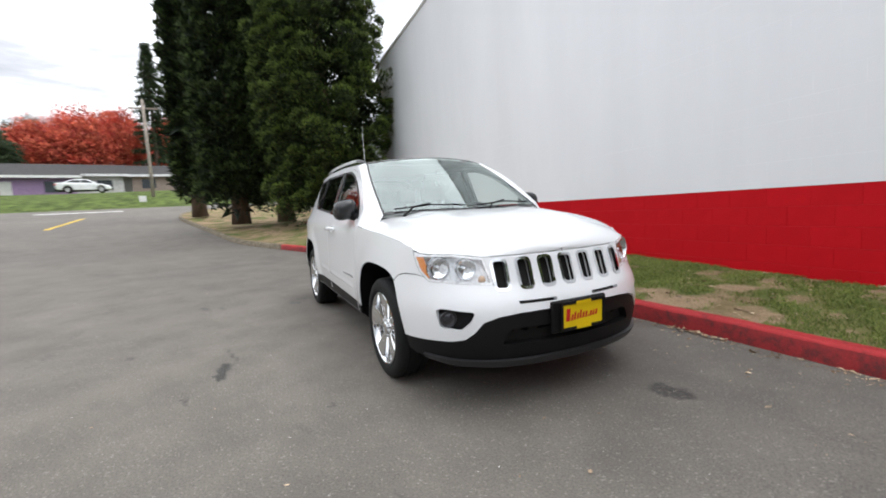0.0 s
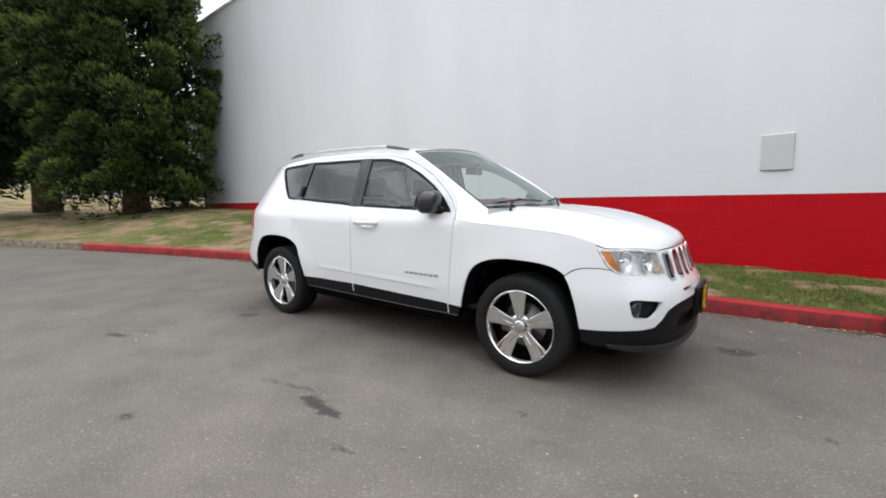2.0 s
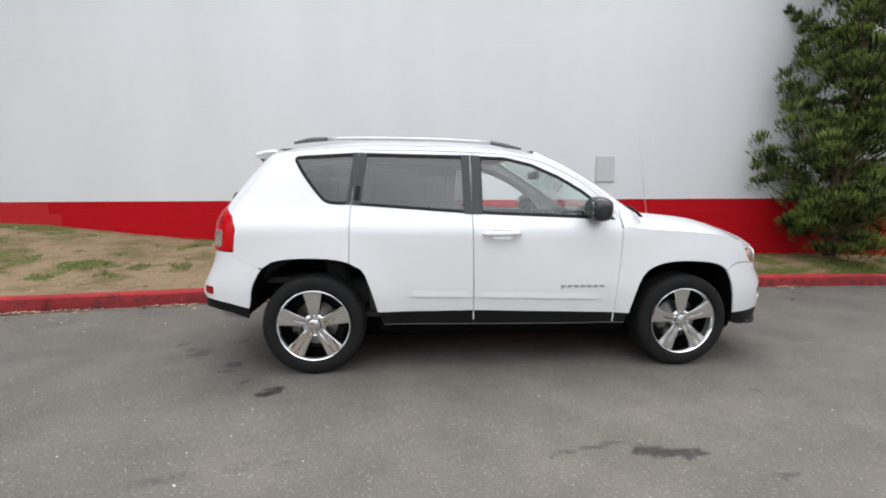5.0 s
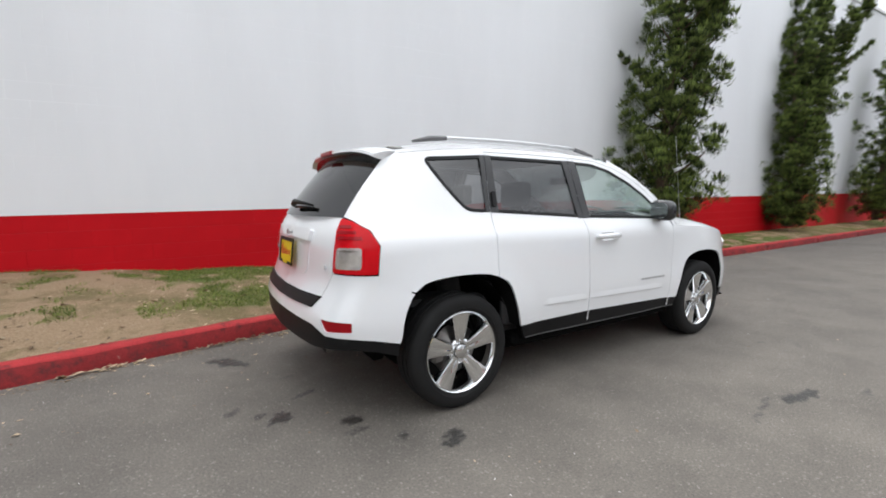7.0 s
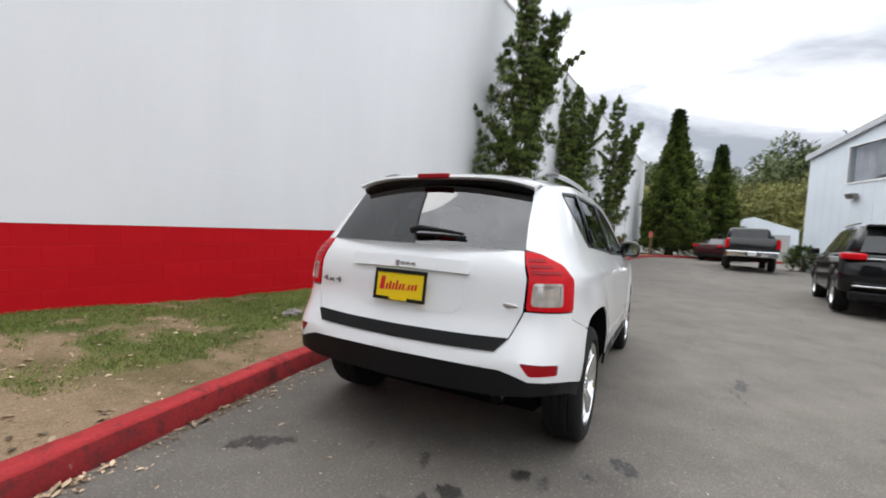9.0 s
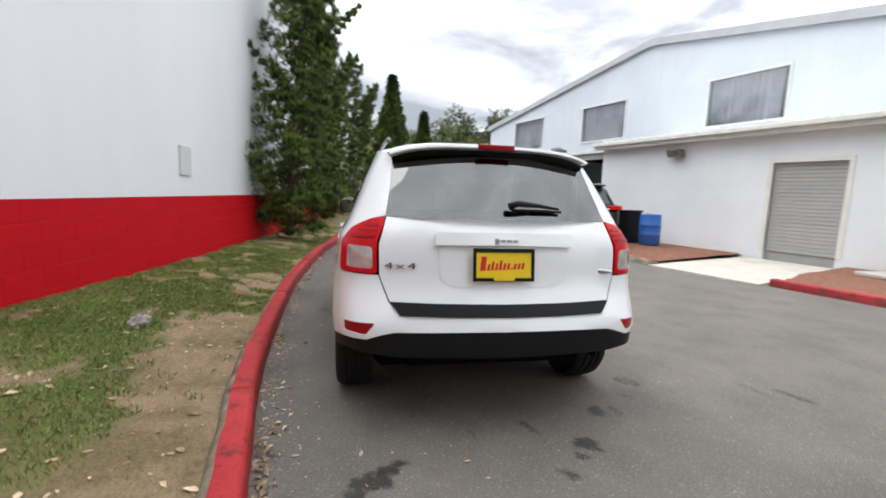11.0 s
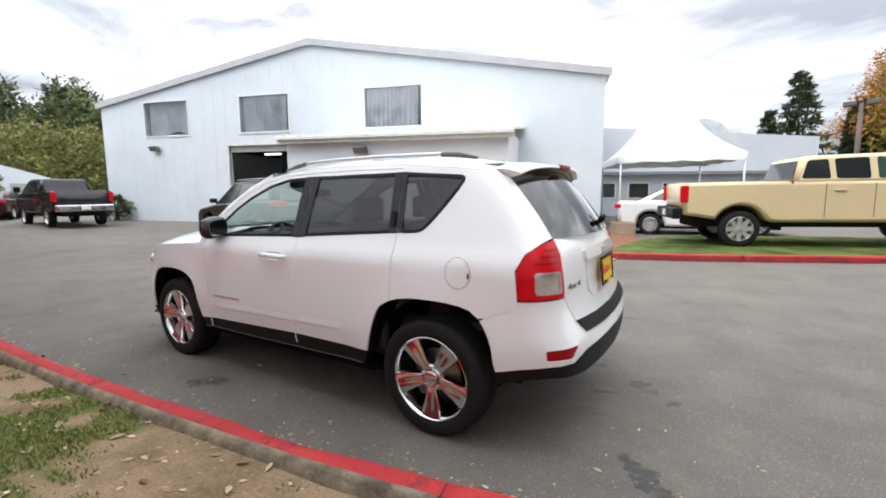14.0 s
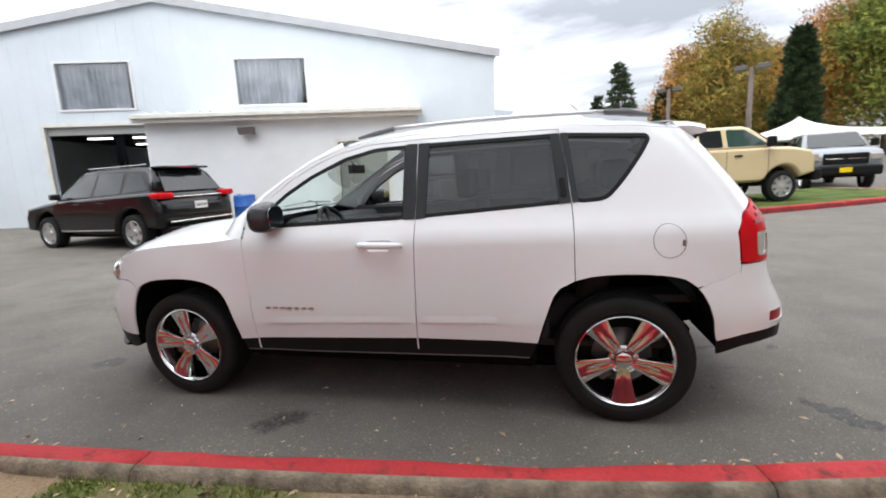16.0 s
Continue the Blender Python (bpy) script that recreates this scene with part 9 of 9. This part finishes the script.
for q in ((0, 1, 2, 3, 4), (9, 8, 7, 6, 5), (0, 5, 6, 1), (1, 6, 7, 2), (2, 7, 8, 3), (3, 8, 9, 4), (4, 9, 5, 0)):
    bm.faces.new([vs[i] for i in q])
bmesh.ops.recalc_face_normals(bm, faces=bm.faces)
part("wall", bm, SIDING, shd)
part("door", cube(-0.05, -0.004, -2.9, -0.9, 0.0, 2.1), GREY_DOOR, shd)
x, y = at_angle(4.1, -1.7, -171.6, 44)
sb = thing("small_sign", pose(x, y, ground_z(x, y), 0, 0, 10), "small white sign at the bank's foot", "sign")
part("board", cube(-0.03, 0.0, -0.25, 0.25, 0.2, 0.85, 0.005), WHITE_TRIM, sb)
part("stake", cube(0.001, 0.04, -0.03, 0.03, -0.1, 0.7), WHITE_TRIM, sb)
for nm, x0, x1, y0, y1, colr, lab in (("yellow_mark", -28.5, -22.5, -9.75, -9.5, (0.62, 0.42, 0.05), "worn yellow paint line on the asphalt"), ("pale_mark", -34.2, -33.6, -13.5, -8.6, (0.60, 0.59, 0.56), "pale painted line on the asphalt")):
    bm = bmesh.new()
    n = 14
    rws = [[bm.verts.new((x0 + (x1 - x0) * k / n, yy, ground_z(x0 + (x1 - x0) * k / n, yy) + 0.012)) for yy in (y0, y1)] for k in range(n + 1)]
    for a, b in zip(rws, rws[1:]):
        bm.faces.new((a[0], b[0], b[1], a[1]))
    tagged(finish(nm, bm, surface(nm + "_paint", colr, 0.8, vary=0.3, scale=6)), lab, "road marking", kind="structure")

# ---- grass, litter and debris near the car ----
def leaf_stuff(name, label, category, mat, verts, faces):
    ob = crown(name, verts, faces, mat, None)
    return tagged(ob, label, category, kind="stuff")


rng = random.Random(77)
cells = [[v.copy() for v in row] for row in VERGE_GRID]


def verge_spot():
    i = rng.randrange(len(cells) - 1)
    k = rng.random() * (ROWS - 0.01)
    k0, f = int(k), k - int(k)
    g_ = rng.random()
    a = cells[i][k0].lerp(cells[i][k0 + 1], f)
    b = cells[i + 1][k0].lerp(cells[i + 1][k0 + 1], f)
    return a.lerp(b, g_)


line_y = sorted((p.x, p.y) for p in line if -26 < p.x < 27)
kx, ky_ = [p[0] for p in line_y], [p[1] for p in line_y]
verts, faces, tries = [], [], 0
while len(faces) < 140000 and tries < 900000:
    tries += 1
    p = verge_spot()
    if not -9.0 < p.x < 9.0:
        continue
    if not -5.5 < p.x < 4.0 and rng.random() < 0.6:
        continue
    w = bare_at(p.x, p.y, p.y - float(np.interp(p.x, kx, ky_)))
    w += 0.25 * noise.noise(Vector((p.x * 5.0, p.y * 6.0, 1.0)))
    if rng.random() < smoothstep(0.24, 0.60, w):
        continue
    h = rng.uniform(0.010, 0.030) * (1.2 - 0.6 * w)
    a = rng.random() * math.tau
    t = Vector((math.cos(a), math.sin(a), 0)) * rng.uniform(0.002, 0.0045)
    bend = Vector((rng.gauss(0, 0.5), rng.gauss(0, 0.5), 0)) * h
    k = len(verts)
    verts += [p - t, p + t, p + bend * 0.4 + Vector((0, 0, h * 0.7)) + t * 0.6, p + bend + Vector((0, 0, h))]
    faces += [(k, k + 1, k + 2), (k, k + 2, k + 3)]
GRASS = leaf_material("grass_blades", (0.085, 0.128, 0.026), (0.255, 0.290, 0.076), span=(0.8, 1.2))
leaf_stuff("grass_blades", "short worn green grass blades on the verge", "grass", GRASS, verts, faces)


def litter_leaf(verts, faces, p, size):
    a = rng.random() * math.tau
    u, v = Vector((math.cos(a), math.sin(a), 0)), Vector((-math.sin(a), math.cos(a), 0))
    curl, tip = rng.uniform(0.1, 0.5) * size, rng.uniform(0.0, 0.35) * size
    k = len(verts)
    base = p + Vector((0, 0, 0.004))
    w = size * rng.uniform(0.3, 0.55)
    verts += [base - u * size, base - u * size * 0.2 - v * w + Vector((0, 0, curl)), base + u * size * 0.5 - v * w * 0.7 + Vector((0, 0, curl * 0.6)), base + u * size + Vector((0, 0, tip)), base + u * size * 0.5 + v * w * 0.7 + Vector((0, 0, curl)), base - u * size * 0.2 + v * w + Vector((0, 0, curl * 0.5)), base + Vector((0, 0, 0.002))]
    for q in range(6):
        faces.append((k + q, k + (q + 1) % 6, k + 6))


verts, faces = [], []
for _ in range(5200):
    p = verge_spot()
    if -8.5 < p.x < 7.5:
        litter_leaf(verts, faces, p, rng.uniform(0.008, 0.020) if rng.random() < 0.75 else rng.uniform(0.02, 0.042))
for _ in range(14000):
    p = verge_spot()
    if -4.6 < p.x < 2.2 and p.y > 1.0:
        litter_leaf(verts, faces, p, rng.uniform(0.006, 0.018) if rng.random() < 0.85 else rng.uniform(0.018, 0.034))
for _ in range(2600):
    x = rng.uniform(-6.5, 8.0)
    ky0 = float(np.interp(x, kx, ky_)) - 0.10
    y = ky0 - abs(rng.gauss(0, 0.09 if rng.random() < 0.82 else 0.7))
    litter_leaf(verts, faces, Vector((x, y, ground_z(x, y))), rng.uniform(0.005, 0.014) if rng.random() < 0.85 else rng.uniform(0.014, 0.026))
for cx in (-4.9, -4.55, -4.1, -3.2, -2.3, -0.4, 1.9, 3.4, 4.6):
    for _ in range(46):
        x = cx + rng.gauss(0, 0.14)
        y = float(np.interp(x, kx, ky_)) - 0.10 - abs(rng.gauss(0, 0.035))
        litter_leaf(verts, faces, Vector((x, y, ground_z(x, y) + rng.uniform(0, 0.012))), rng.uniform(0.012, 0.032))
for _ in range(110):
    x, y = rng.uniform(-5, 5), rng.uniform(-4.5, 1.5)
    litter_leaf(verts, faces, Vector((x, y, ground_z(x, y))), rng.uniform(0.006, 0.016))
LITTER = leaf_material("fallen_leaves", (0.16, 0.095, 0.05), (0.62, 0.48, 0.33))
leaf_stuff("fallen_leaves", "dry tan and orange fallen leaves by the kerb", "leaves", LITTER, verts, faces)
verts, faces = [], []
for _ in range(420):
    x, y = rng.uniform(-6, 6), rng.uniform(-5.5, 1.4)
    litter_leaf(verts, faces, Vector((x, y, ground_z(x, y) - 0.002)), rng.uniform(0.003, 0.008))
leaf_stuff("grit", "pale specks of grit on the asphalt", "grit", leaf_material("pale_grit", (0.25, 0.24, 0.22), (0.75, 0.74, 0.72)), verts, faces)
# a weathered stump and two stones in the grass
bm = bmesh.new()
bmesh.ops.create_icosphere(bm, subdivisions=4, radius=1.0)
for v in bm.verts:
    n1 = noise.noise(v.co * 2.2) * 0.35 + noise.noise(v.co * 6.0) * 0.22
    v.co = Vector((v.co.x * 0.15, v.co.y * 0.07, max(-0.02, v.co.z * 0.05))) * (1 + n1)
stump = finish("stump", bm, surface("weathered_wood", (0.30, 0.27, 0.25), 0.95, vary=0.35, scale=14, fine=60, bump=1.0, dist=0.02))
for f in stump.data.polygons:
    f.use_smooth = True
stump.matrix_world = pose(-0.52, 2.46, verge_z(-0.52, 2.46) + 0.012, 0, 0, 12)
tagged(stump, "low weathered grey wood stump in the grass", "stump")

# ---- blocks of the red band beside the car ----
COURSE, BLOCK_L = 0.2, 0.4
meshes = {}


def block_mesh(w, h):
    key = (round(w, 3), round(h, 3))
    if key not in meshes:
        bm = cube(0.0006, w - 0.0006, -0.0015, 0.004, 0.0022, h - 0.0022, 0.0014)
        me = bpy.data.meshes.new("block")
        bm.to_mesh(me)
        bm.free()
        me.materials.append(RED_BLOCK_PIECE)
        meshes[key] = me
    return meshes[key]


count = 0
for r_ in range(5):
    z = RED_TOP - COURSE * (r_ + 1)
    x = -9.2 + (0.2 if r_ % 2 else 0.0)
    while x < 10.4 and count < 300:
        ob = new("block", block_mesh(BLOCK_L, COURSE))
        ob.parent = band
        ob.location = (x, 0.0045 + 0.0006 * noise.noise(Vector((x * 3.1, r_ * 7.0, 0))), z)
        x += BLOCK_L
        count += 1
